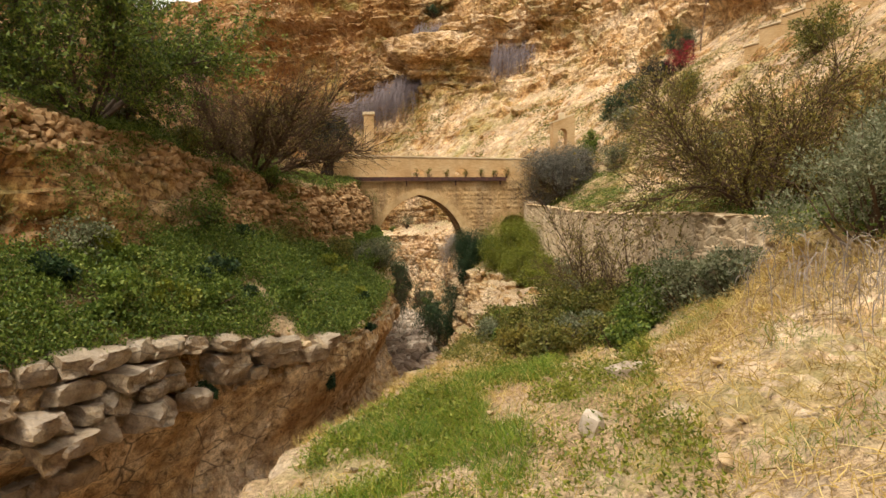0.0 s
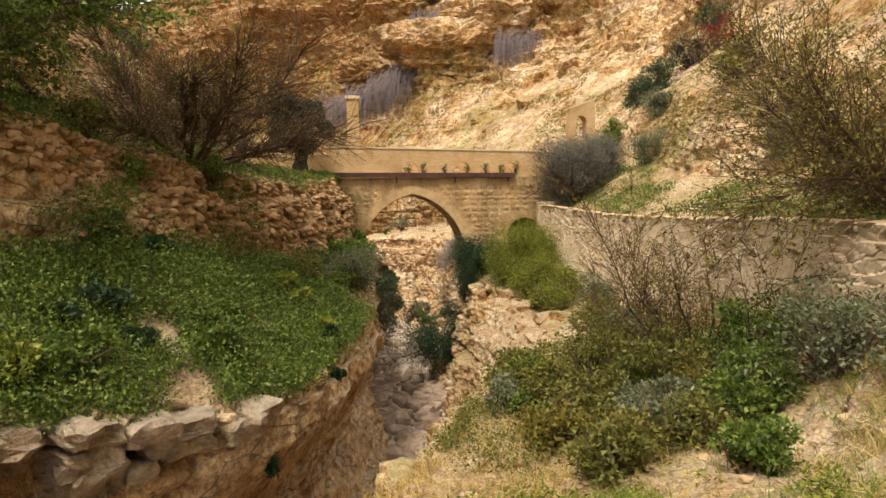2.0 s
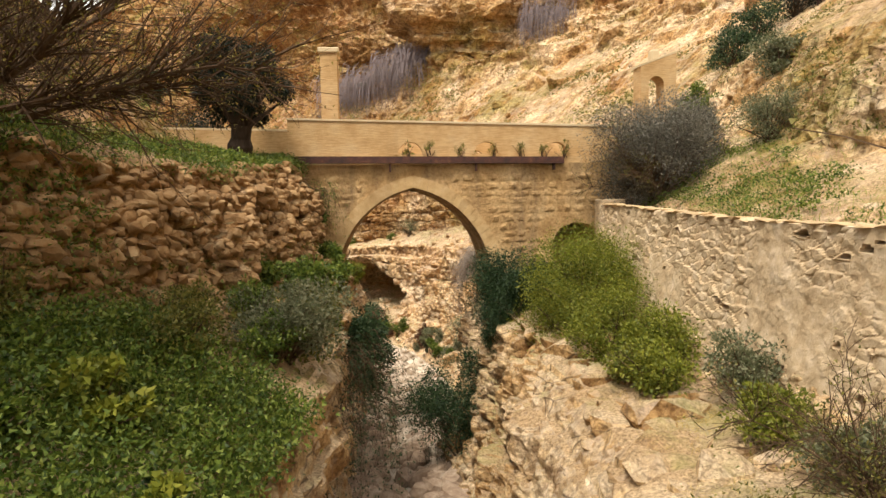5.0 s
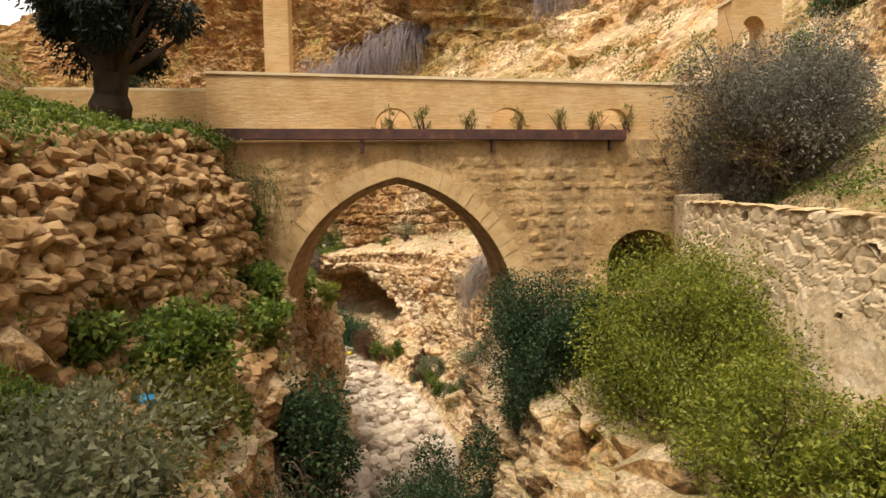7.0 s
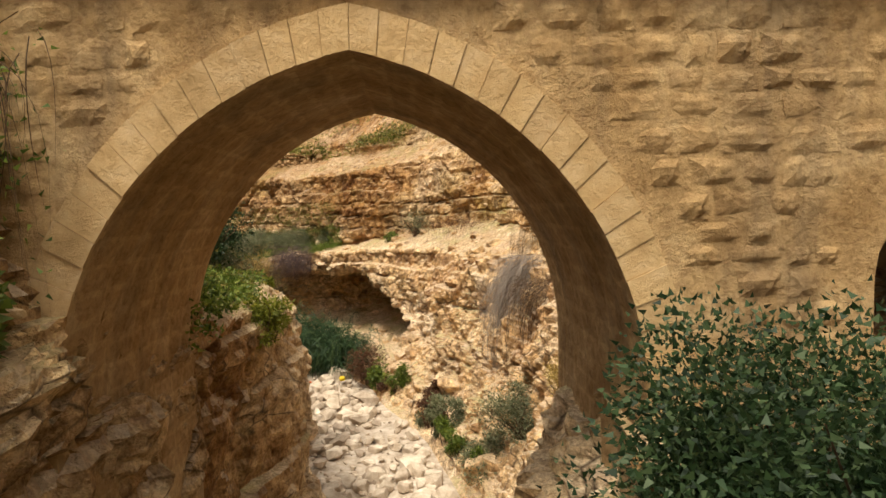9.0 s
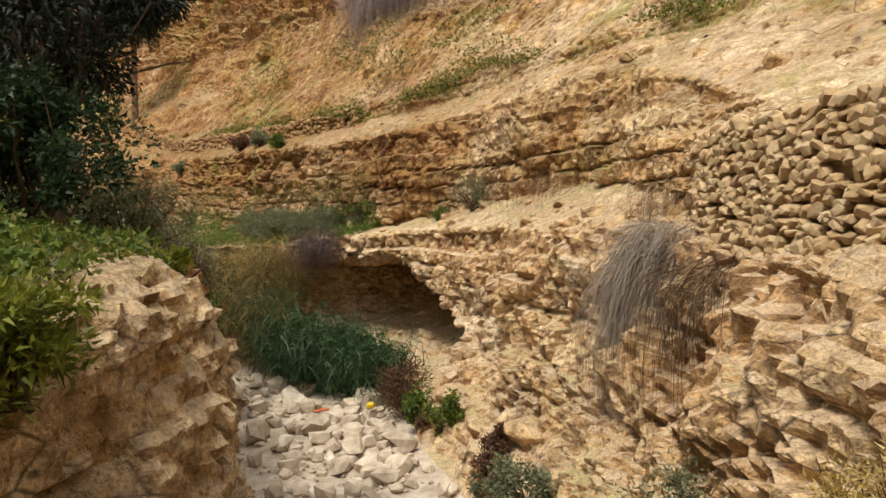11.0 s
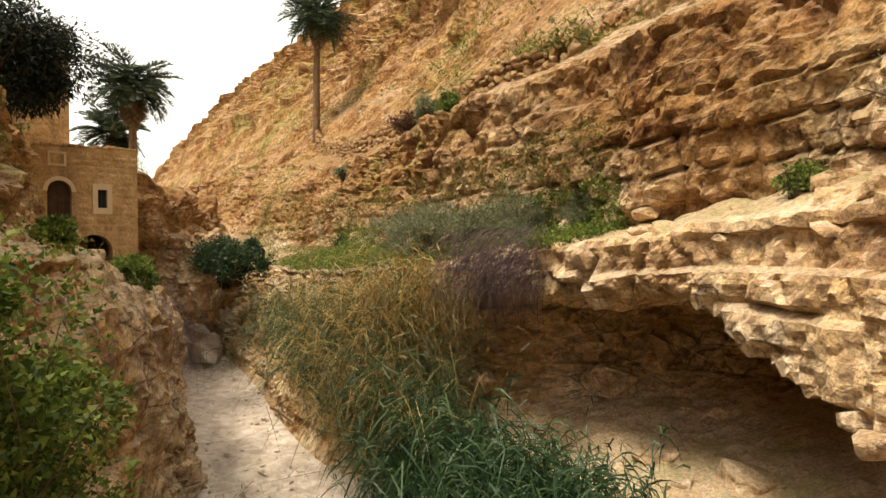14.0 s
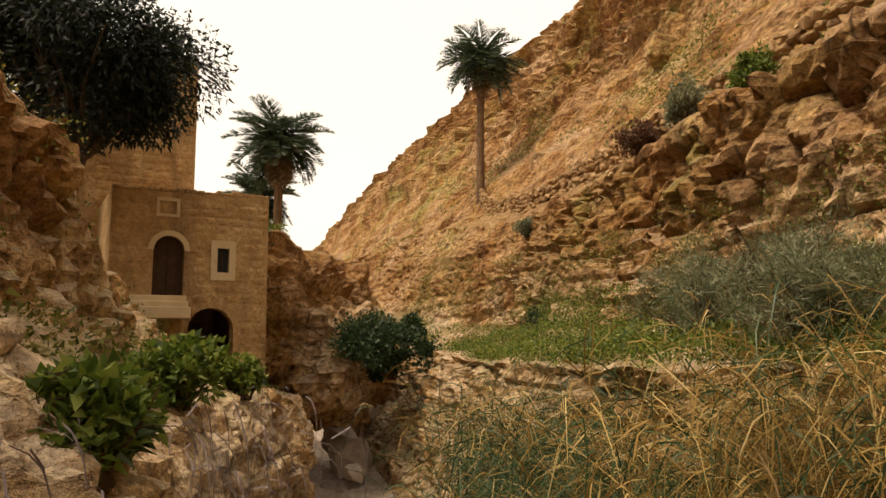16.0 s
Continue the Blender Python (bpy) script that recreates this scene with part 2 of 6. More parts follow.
M_LEDGE = ledge_material()
M_MASONRY = masonry_material()
M_COURSED = coursed_material()
M_VOUSSOIR = stone_material("dressed_arch_stone", (0.42, 0.28, 0.13), (0.54, 0.375, 0.19), (0.62, 0.46, 0.27), 0.3)
M_RUST = rust_material()
M_DOOR = plain_material("dark_brown_wood", (0.035, 0.018, 0.01), (0.075, 0.04, 0.022), 4.0, 0.7)
M_GLASS = plain_material("dark_window_glass", (0.012, 0.015, 0.02), (0.03, 0.035, 0.04), 1.0, 0.12)
M_CREAM = plain_material("cream_dressed_stone", (0.55, 0.42, 0.25), (0.66, 0.54, 0.36), 2.0)
M_BARK = bark_material("grey_brown_bark", (0.05, 0.035, 0.025), (0.15, 0.11, 0.08))
M_TWIG = bark_material("brown_twig", (0.05, 0.03, 0.018), (0.13, 0.08, 0.045))
M_TWIG_GREY = bark_material("dry_grey_twig", (0.16, 0.125, 0.1), (0.36, 0.3, 0.25))
M_CREEPER = bark_material("purple_grey_creeper", (0.13, 0.1, 0.1), (0.3, 0.25, 0.255))
M_OLIVEBARK = bark_material("dark_olive_bark", (0.02, 0.014, 0.01), (0.075, 0.05, 0.035))
M_DRYBUSH = bark_material("purple_brown_twig", (0.045, 0.03, 0.03), (0.13, 0.085, 0.08))
M_PALM_BARK = bark_material("palm_bark", (0.09, 0.05, 0.025), (0.24, 0.15, 0.085))
M_HERB = leaf_material("fresh_green_herb", [(0.035, 0.065, 0.01), (0.085, 0.135, 0.018), (0.15, 0.21, 0.03), (0.26, 0.3, 0.06)])
M_OLIVEHERB = leaf_material("olive_green_herb", [(0.06, 0.07, 0.012), (0.12, 0.125, 0.022), (0.2, 0.19, 0.035), (0.3, 0.26, 0.07)])
M_LIME = leaf_material("yellow_green_leaf", [(0.08, 0.105, 0.012), (0.15, 0.175, 0.018), (0.22, 0.24, 0.026), (0.31, 0.31, 0.045)])
M_DARK = leaf_material("dark_green_leaf", [(0.01, 0.025, 0.01), (0.022, 0.05, 0.018), (0.045, 0.085, 0.03), (0.085, 0.125, 0.055)])
# nearly black greens: the deep shade of dense crowns is put into the leaf colour
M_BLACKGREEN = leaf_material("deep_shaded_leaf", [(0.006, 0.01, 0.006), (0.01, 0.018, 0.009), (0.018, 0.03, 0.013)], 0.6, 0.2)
M_SAGE = leaf_material("grey_green_leaf", [(0.075, 0.09, 0.04), (0.14, 0.155, 0.075), (0.21, 0.22, 0.125), (0.3, 0.3, 0.19)])
M_GREYLEAF = leaf_material("silver_grey_leaf", [(0.07, 0.065, 0.05), (0.13, 0.12, 0.095), (0.2, 0.19, 0.155), (0.28, 0.27, 0.23)])
M_STRAW = leaf_material("dry_straw", [(0.22, 0.14, 0.035), (0.42, 0.29, 0.08), (0.58, 0.43, 0.14), (0.74, 0.6, 0.27)], 0.7)
M_REEDGOLD = leaf_material("golden_dry_reed", [(0.2, 0.11, 0.03), (0.36, 0.22, 0.06), (0.52, 0.35, 0.11), (0.7, 0.55, 0.26)], 0.6)
M_REED = leaf_material("blue_green_reed", [(0.015, 0.04, 0.015), (0.03, 0.07, 0.025), (0.055, 0.105, 0.04), (0.1, 0.15, 0.06)], 0.45)
M_GRASS = leaf_material("spring_grass", [(0.06, 0.125, 0.01), (0.12, 0.21, 0.015), (0.2, 0.28, 0.025), (0.34, 0.36, 0.06)])
M_DEAD = leaf_material("dead_brown_leaf", [(0.06, 0.03, 0.02), (0.12, 0.055, 0.028), (0.2, 0.1, 0.045)], 0.8, 0.15)
M_YELLOWTWIGLEAF = leaf_material("small_yellow_leaf", [(0.1, 0.085, 0.015), (0.19, 0.16, 0.028), (0.3, 0.24, 0.05)])
M_PALM = leaf_material("palm_leaf", [(0.025, 0.045, 0.022), (0.05, 0.08, 0.04), (0.1, 0.125, 0.07)], 0.45)
M_PALMDRY = leaf_material("dry_palm_leaf", [(0.16, 0.1, 0.05), (0.3, 0.22, 0.13), (0.4, 0.32, 0.22)], 0.7)
M_RED = leaf_material("crimson_bract", [(0.2, 0.01, 0.02), (0.4, 0.02, 0.035)], 0.6)
M_BLUE = plain_material("blue_plastic", (0.02, 0.25, 0.5), (0.05, 0.4, 0.7), 5.0, 0.4)
M_ORANGE = plain_material("orange_plastic", (0.5, 0.1, 0.03), (0.65, 0.2, 0.08), 5.0, 0.5)
M_YELLOW = plain_material("yellow_plastic", (0.6, 0.4, 0.01), (0.75, 0.55, 0.03), 5.0, 0.5)


# ---- noise on arrays ----
def chance(i, j, k, seed=0):
    h = (i.astype(np.int64) * 73856093) ^ (j.astype(np.int64) * 19349663) ^ (k.astype(np.int64) * 83492791) ^ (seed * 2654435)
    h = (h ^ (h >> 13)) * 1274126177 & 0x7FFFFFFF
    h = (h ^ (h >> 16)) * 668265263 & 0x7FFFFFFF
    return ((h >> 8) & 0xFFFF) / 65535.0


def vnoise(p, seed=0):
    i = np.floor(p)
    f = p - i
    f = f * f * (3 - 2 * f)
    total = 0
    for a in (0, 1):
        for b in (0, 1):
            for c in (0, 1):
                w = (f[..., 0] if a else 1 - f[..., 0]) * (f[..., 1] if b else 1 - f[..., 1]) * (f[..., 2] if c else 1 - f[..., 2])
                total = total + w * chance(i[..., 0] + a, i[..., 1] + b, i[..., 2] + c, seed)
    return total - 0.5


def fbm(p, octaves=4, seed=0):
    total, amp = 0, 1.0
    for o in range(octaves):
        total = total + amp * vnoise(p, seed + o)
        p, amp = p * 2.03 + 11.7, amp * 0.5
    return total


def worley(p, seed=0):
    """Cells round scattered points: distance to the border, a chance for each cell, and the way to its middle."""
    i = np.floor(p)
    best = np.full(p.shape[:-1], 9.0)
    second, luck = best.copy(), best * 0
    way = np.zeros(p.shape)
    for a in (-1, 0, 1):
        for b in (-1, 0, 1):
            for c in (-1, 0, 1):
                u, v, w = i[..., 0] + a, i[..., 1] + b, i[..., 2] + c
                r = chance(u, v, w, seed)
                q = np.stack([u + r, v + (r * 97.3) % 1.0, w + (r * 391.7) % 1.0], -1)
                d = ((q - p) ** 2).sum(-1)
                near = d < best
                second = np.where(near, best, np.minimum(second, d))
                best = np.where(near, d, best)
                luck = np.where(near, (r * 1543.1) % 1.0, luck)
                way = np.where(near[..., None], p - q, way)
    return np.sqrt(second) - np.sqrt(best), luck, way


# ---- the canyon: centre line and banks ----
CENTRE = [(-16, -14), (-8, 3), (-5, 13), (-2, 21), (-1, 31), (-1.6, 42), (-2.4, 53), (-7, 62), (-13.5, 69.5), (-21, 76), (-36, 87.5), (-55, 97), (-95, 118), (-150, 150)]
# Bank profiles: distance from the centre line and height over the first eye, one pair for each knot of the centre line
LEFT = [
    [(1.8, -10), (1.8, -10), (1.8, -10), (1.1, -9.8), (1.1, -9.5), (2.3, -9.4), (2.5, -9.5), (2.6, -9.8), (2.3, -10), (2.2, -10), (2, -9.8), (2, -8), (3, -6), (3, -6)],  # foot
    [(3.9, -7), (3.9, -7), (3.6, -7), (2.3, -7.2), (1.9, -6.8), (2.7, -6), (3.3, -6.4), (3.4, -7), (2.9, -7), (2.5, -7), (2.4, -7), (2.4, -6), (3.4, -4), (3.4, -4)],  # undercut
    [(3.2, -4.6), (3.2, -4.6), (2.6, -4.6), (1.2, -5.1), (1.3, -4.8), (2.5, -4.4), (3.3, -4.2), (4, -4.8), (3.2, -4.8), (2.6, -5.4), (2.6, -6.6), (3, -4), (4, -3), (4, -3)],  # lip
    [(3.5, -3.0), (3.5, -3.0), (2.6, -2.9), (1.5, -4.1), (1.6, -3.4), (2.4, -2.7), (3.7, -2.8), (4.9, -3.1), (4, -3.3), (3.3, -4.3), (3, -5.6), (4, -3.4), (5, -2.6), (5, -2.6)],  # rim
    [(6.4, -0.9), (6.4, -0.9), (5.2, -0.9), (5.9, -0.8), (3.9, -1.9), (2.9, -1.6), (6, -2.3), (7.2, -2.5), (5.6, -2.6), (5.4, -3.2), (5, -5), (6, -2.5), (8, -2), (8, -2)],  # terrace end
    [(8, 3.1), (8, 3.1), (6.7, 2.8), (7.1, 2.1), (5.4, 1.1), (4.0, 1.5), (8, -0.5), (8.8, 0.2), (6.6, 1.2), (7, 1.2), (9, -4.4), (8, 0), (11, 0), (11, 0)],  # wall top
    [(12, 4.6), (12, 4.6), (10.5, 4.2), (10, 3.4), (8.2, 2.3), (8, 2), (11, 0.8), (11, 1.6), (8.5, 3.4), (9.5, 3.6), (14, -4), (14, 1), (17, 2), (17, 2)],  # upper terrace
    [(28, 16), (20, 16), (19, 16), (18, 16), (18, 15), (19, 14), (20, 4), (17, 4), (15, 6), (16, 6), (22, 2), (24, 4), (28, 5), (28, 5)],  # slope
    [(46, 54), (46, 54), (44, 54), (42, 54), (42, 52), (42, 44), (30, 8), (26, 8), (22, 9), (24, 9), (44, 6), (50, 7), (50, 8), (50, 8)],  # crest
]
LEFT_N = [24, 20, 14, 20, 26, 18, 50, 30]
RIGHT = [
    [(1.5, -10), (1.5, -10), (1.5, -10), (1.3, -9.8), (1.3, -9.5), (1.6, -9.4), (1.8, -9.5), (3.2, -9.8), (5, -9.9), (1.8, -10), (1.6, -9.8), (2, -8), (3, -6), (3, -6)],  # foot
    [(2.2, -7), (2.2, -7), (2.2, -7), (1.9, -7.2), (2.1, -8.0), (2, -6.5), (2.9, -7.8), (4.8, -8.0), (6.6, -8.2), (2.4, -7), (2.5, -6.8), (3, -6), (4, -5), (4, -5)],  # undercut
    [(2.4, -6), (2.4, -6), (2.4, -6), (2, -6), (2.5, -6.8), (2.1, -5.4), (3.6, -6), (5.7, -5.9), (6.9, -5.9), (2.6, -6), (2.8, -6), (3.2, -5), (4.2, -4), (4.2, -4)],  # hollow
    [(2.5, -5), (2.5, -5), (2.5, -5), (2.3, -5), (3.2, -5.5), (2.2, -4.6), (4.3, -4.4), (5.7, -4.4), (6.6, -4.15), (2.8, -5), (3, -5.2), (3.4, -4.2), (4.6, -3.6), (4.6, -3.6)],  # lip
    [(3, -4.1), (3, -4.1), (3, -4.1), (3, -4.3), (4.4, -4.4), (2.8, -2.9), (4.9, -2.9), (6.2, -2.6), (6.3, -3.2), (2.9, -3.9), (3.4, -4), (4, -3.2), (5, -3), (5, -3)],  # rim
    [(9, -3.2), (9, -3.2), (8.3, -2.9), (7.7, -3.5), (6.6, -4), (5.6, -3.2), (5.4, -2.4), (8.9, -1.3), (8.2, -2.6), (6, -3.2), (6.2, -3), (7, -1.5), (8, -1), (8, -1)],  # ledge end
    [(12, -1.6), (12, -1.6), (10.4, -1.7), (9.3, -2.2), (7.4, -2.7), (6.6, -2.2), (5.8, -1.6), (8.9, 0.4), (7.8, -0.5), (6.5, -1.2), (7, 0), (9, 2), (11, 3), (11, 3)],  # bulge
    [(14, -0.6), (14, -0.6), (12, -0.5), (10.6, -0.5), (8.8, -0.4), (8, 0), (6.6, -0.7), (10, 2.6), (8.6, 1.8), (6.6, 1.6), (8.5, 2.5), (11, 5), (13, 6), (13, 6)],  # bulge top
    [(20, 1.5), (20, 1.5), (15, 0.3), (14, 0.5), (12.5, 1), (12, 2.6), (10.5, 2), (12, 4.0), (11, 3.4), (9.5, 3), (11, 4.2), (12, 4.6), (12, 5), (12, 5)],  # upper terrace
    [(24, 5), (24, 5), (18, 3.2), (16, 4), (14.5, 4.6), (14, 6), (13, 5), (13, 5), (11.8, 4.6), (9.9, 4), (12, 5.2), (13, 5.8), (13, 6.5), (13, 6.5)],  # terrace wall
    [(34, 14), (34, 14), (28, 12), (26, 12), (24, 12), (24, 13), (22, 13), (22, 13), (20, 14), (19, 16), (19, 14), (20, 15), (20, 18), (20, 18)],  # slope
    [(50, 36), (50, 36), (46, 34), (44, 34), (44, 34), (40, 36), (40, 36), (40, 37), (38, 37), (36, 36), (35, 36), (34, 33), (34, 34), (34, 34)],  # steep slope
    [(95, 66), (95, 66), (90, 66), (88, 66), (88, 66), (80, 74), (80, 74), (78, 74), (74, 70), (66, 66), (62, 60), (60, 58), (60, 54), (60, 54)],  # crest
]
RIGHT_N = [22, 22, 14, 12, 14, 20, 20, 22, 20, 14, 90, 110]



def spline(values, n=None):
    """Values at n even steps between each two knots, gliding, or at the bank's own rows."""
    v = np.array(values, float)
    if v.ndim == 1:
        v = v[:, None]
    k = len(v)
    t = ROWS_AT if n is None else np.linspace(0, k - 1, (k - 1) * n + 1)
    i = np.minimum(t.astype(int), k - 2)
    f = (t - i)[:, None]
    p0, p1, p2, p3 = v[np.maximum(i - 1, 0)], v[i], v[i + 1], v[np.minimum(i + 2, k - 1)]
    m1, m2 = (p2 - p0) / 2, (p3 - p1) / 2
    return (2 * f**3 - 3 * f**2 + 1) * p1 + (f**3 - 2 * f**2 + f) * m1 + (3 * f**2 - 2 * f**3) * p2 + (f**3 - f**2) * m2


STEPS = [24, 60, 84, 84, 92, 110, 130, 130, 110, 90, 70, 44, 30]
ROWS_AT = np.concatenate([k + np.arange(s) / s for k, s in enumerate(STEPS)] + [[len(STEPS)]])
line = spline(CENTRE)
for _ in range(60):
    line[1:-1] = (line[:-2] + line[1:-1] * 2 + line[2:]) / 4
ahead = np.gradient(line, axis=0)
ahead /= np.linalg.norm(ahead, axis=1)[:, None]
left_way = np.stack([-ahead[:, 1], ahead[:, 0]], 1)


def bank(columns, counts, side):
    """A bank as a grid of points, row by row along the stream."""
    cols = [spline(c) for c in columns]
    rows = []
    for n, (a, b) in enumerate(zip(cols, cols[1:])):
        for j in range(counts[n] + (n == len(cols) - 2)):
            rows.append(a + (b - a) * (j / counts[n]))
    g = np.stack(rows, 1)
    for _ in range(2):
        g[:, 1:-1] = (g[:, :-2] + 4 * g[:, 1:-1] + g[:, 2:]) / 6
    d, z = g[..., 0], g[..., 1] + EYE
    wob = 0.5 * vnoise(np.stack([ROWS_AT[:, None] * 3.8 + 0 * d, d * 0, z / 3.0], -1), 40 + side)
    d = d + wob * np.clip(d / 4, 0, 1)
    if side < 0:
        # the cave: its roof comes down towards the bridge
        k = ROWS_AT[:, None]
        h = z - EYE
        step = lambda v: np.clip(v, 0, 1) ** 2 * (3 - 2 * np.clip(v, 0, 1))
        roof = -4.25 - 2.0 * step((7.85 - k) / 0.5)
        d = d + 4.6 * step((k - 7.28) / 0.2) * step((8.75 - k) / 0.4) * step((roof - h) / 0.3) * step((h + 9.3) / 2.6)
    xy = line[:, None] + side * left_way[:, None] * d[..., None]
    return np.concatenate([xy, z[..., None]], -1)


def normals(p, side):
    n = np.cross(np.gradient(p, axis=0), np.gradient(p, axis=1)) * side
    return n / (np.linalg.norm(n, axis=-1, keepdims=True) + 1e-9)


def weather(p, side, seed):
    """Beds, joints and lumps on the steep parts, small unevenness on the flat ones."""
    n = normals(p, side)
    steep = np.clip((0.9 - n[..., 2]) / 0.45, 0, 1)
    far = np.clip((np.linalg.norm(p[..., :2] - line[:, None], axis=-1) - 12) / 20, 0, 1)
    zz = p[..., 2] + (0.7 + 2.2 * far) * vnoise(p / (5.0 + 9 * far[..., None]), seed + 5) + 0.16 * vnoise(p / 1.1, seed + 6)
    thick = 0.7
    layer = np.floor(zz / thick)
    r1 = chance(layer, layer * 0, layer * 0, seed)
    fz = zz / thick - layer
    groove = np.clip(1 - np.minimum(fz, 1 - fz) / 0.09, 0, 1) * (r1 > 0.55)
    q = p + 0.4 * np.stack([vnoise(p / 1.3, seed + 50), vnoise(p / 1.3, seed + 51), vnoise(p / 1.3, seed + 52)], -1)
    rock = 0.9 * fbm(p / 3.4, 3, seed + 1) + 0.24 * (r1 - 0.5) - 0.24 * groove
    calm = np.clip(0.6 + 1.6 * vnoise(p / 6.0, seed + 20), 0.25, 1)
    for size, amp, lean, cut, width, sd in (((1.5, 1.5, 1.9), 0.42, 0.22, 0.36, 0.09, 60), ((0.62, 0.62, 0.74), 0.2, 0.11, 0.12, 0.12, 61), ((0.3, 0.3, 0.33), 0.12, 0.06, 0.05, 0.16, 62)):
        rim, luck, way = worley(q / np.array(size), seed + sd)
        rock = rock + calm * (amp * (luck - 0.5) + lean * (way[..., 0] * (2 * luck - 1) + way[..., 1] * ((luck * 37.7) % 1.0 * 2 - 1) + way[..., 2] * ((luck * 91.3) % 1.0 * 2 - 0.8)) - cut * np.clip(1 - rim / width, 0, 1))
    rock = rock + 0.2 * fbm(p / 0.3, 2, seed + 31)
    if side > 0:
        rock = rock * (1 - 0.7 * (np.clip(3.9 - ROWS_AT, 0, 1)[:, None] * np.clip((EYE - 4.3 - p[..., 2]) / 0.5, 0, 1)))
    rim, luck, way = worley(p / np.array([5.5, 5.5, 2.6]), seed + 64)
    crags = 1.5 * (luck - 0.5) + 0.7 * way[..., 2] - 0.8 * np.clip(1 - rim / 0.08, 0, 1) + 1.6 * fbm(p / 9.0, 3, seed + 13)
    rock = rock * (1 + 0.8 * far) + far * crags
    soft = 0.3 * fbm(p / 1.7, 3, seed + 2) + 0.16 * fbm(p / 0.35, 2, seed + 8) + far * 0.55 * crags
    bands = 0
    for period, amp, sd in ((9.0, 5.5, 70), (3.1, 1.9, 72), (1.3, 0.7, 74)):
        wave = (p[..., 2] + period * 0.9 * vnoise(p / (4.0 * period), seed + sd) + 0.25 * period * vnoise(p / (0.8 * period), seed + sd + 9)) / period
        wave = wave - np.floor(wave)
        bands = bands + far * amp * (wave**2.2 - 0.31) * np.clip(0.55 + 1.8 * vnoise(p / (2.6 * period), seed + sd + 1), 0.0, 1.2)
    p = p - side * left_way[:, None].repeat(p.shape[1], 1)[..., [0, 1, 1]] * np.array([1, 1, 0]) * bands[..., None]
    inner = np.clip(np.arange(p.shape[1]) / 4.0, 0, 1)[None]
    return p + n * ((steep * rock + (1 - steep) * soft) * inner)[..., None]


def grid_mesh(name, p, flip=False):
    h, w = p.shape[:2]
    idx = np.arange(h * w).reshape(h, w)
    f = np.stack([idx[:-1, :-1], idx[:-1, 1:], idx[1:, 1:], idx[1:, :-1]], -1).reshape(-1, 4)
    return quads_mesh(name, p.reshape(-1, 3), f[:, ::-1] if flip else f)


def quads_mesh(name, verts, faces):
    """A mesh from arrays of points and of four-cornered faces."""
    me = bpy.data.meshes.new(name)
    faces = np.ascontiguousarray(faces, np.int32)
    k = faces.shape[1]
    me.vertices.add(len(verts))
    me.vertices.foreach_set("co", np.ascontiguousarray(verts, np.float32).ravel())
    me.loops.add(faces.size)
    me.loops.foreach_set("vertex_index", faces.ravel())
    me.polygons.add(len(faces))
    me.polygons.foreach_set("loop_start", np.arange(0, faces.size, k, dtype=np.int32))
    me.update(calc_edges=True)
    me.validate()
    me.shade_flat()
    return me


left = weather(bank(LEFT, LEFT_N, 1), 1, 3)
right = weather(bank(RIGHT, RIGHT_N, -1), -1, 17)
bed = np.concatenate([left[:, :1] + (right[:, :1] - left[:, :1]) * s for s in np.linspace(0, 1, 17)], 1)
dip = np.sin(np.linspace(0, np.pi, 17))[None]
bed[..., 2] += dip * (0.5 * fbm(bed / 1.3, 3, 77) + 0.12 * fbm(bed / 0.3, 2, 78) - 0.15)
LCOL, RCOL = np.r_[0, np.cumsum(LEFT_N)], np.r_[0, np.cumsum(RIGHT_N)]
M_BED = stone_material("pale_gravel", (0.3, 0.235, 0.175), (0.48, 0.395, 0.31), (0.64, 0.56, 0.475), 0.0)
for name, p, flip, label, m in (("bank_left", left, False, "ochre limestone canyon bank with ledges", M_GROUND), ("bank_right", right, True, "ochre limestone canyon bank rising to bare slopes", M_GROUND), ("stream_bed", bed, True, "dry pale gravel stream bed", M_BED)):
    me = grid_mesh(name, p, flip)
    me.materials.append(m)
    tagged(new(name, me), label, "canyon", kind="structure")


def part(name, mesh, material, parent=None, label=""):
    """Links a bmesh or a mesh as one object, under a thing or a part."""
    if isinstance(mesh, bmesh.types.BMesh):
        me = bpy.data.meshes.new(name)
        mesh.to_mesh(me)
        mesh.free()
        mesh = me
    if not mesh.materials:
        mesh.materials.append(material)
    ob = new(name, mesh)
    ob.parent = parent
    return tagged(ob, label)


def thing(name, m, label, category, group="", kind=""):
    ob = tagged(new(name), label, category, group, kind)
    ob.empty_display_size = 0.2
    ob.matrix_basis = m
    return ob


def knot_row(k):
    return int(np.argmin(abs(ROWS_AT - k)))


def spot(side, k, f):
    """A point of a bank at knot k and column f (2.5: half way from column 2 to 3)."""
    p, c = (left, LCOL) if side == "L" else (right, RCOL)
    i = int(f)
    j = int(round(c[i] + (f - i) * (c[min(i + 1, len(c) - 1)] - c[i])))
    return p[knot_row(k), min(j, p.shape[1] - 1)]


from mathutils.bvhtree import BVHTree

TREES = []
for name in ("bank_left", "bank_right", "stream_bed"):
    me = bpy.data.objects[name].data
    co = np.empty(len(me.vertices) * 3, np.float32)
    me.vertices.foreach_get("co", co)
    ix = np.empty(len(me.loops), np.int32)
    me.loops.foreach_get("vertex_index", ix)
    TREES.append(BVHTree.FromPolygons(co.reshape(-1, 3).tolist(), ix.reshape(-1, 4).tolist()))


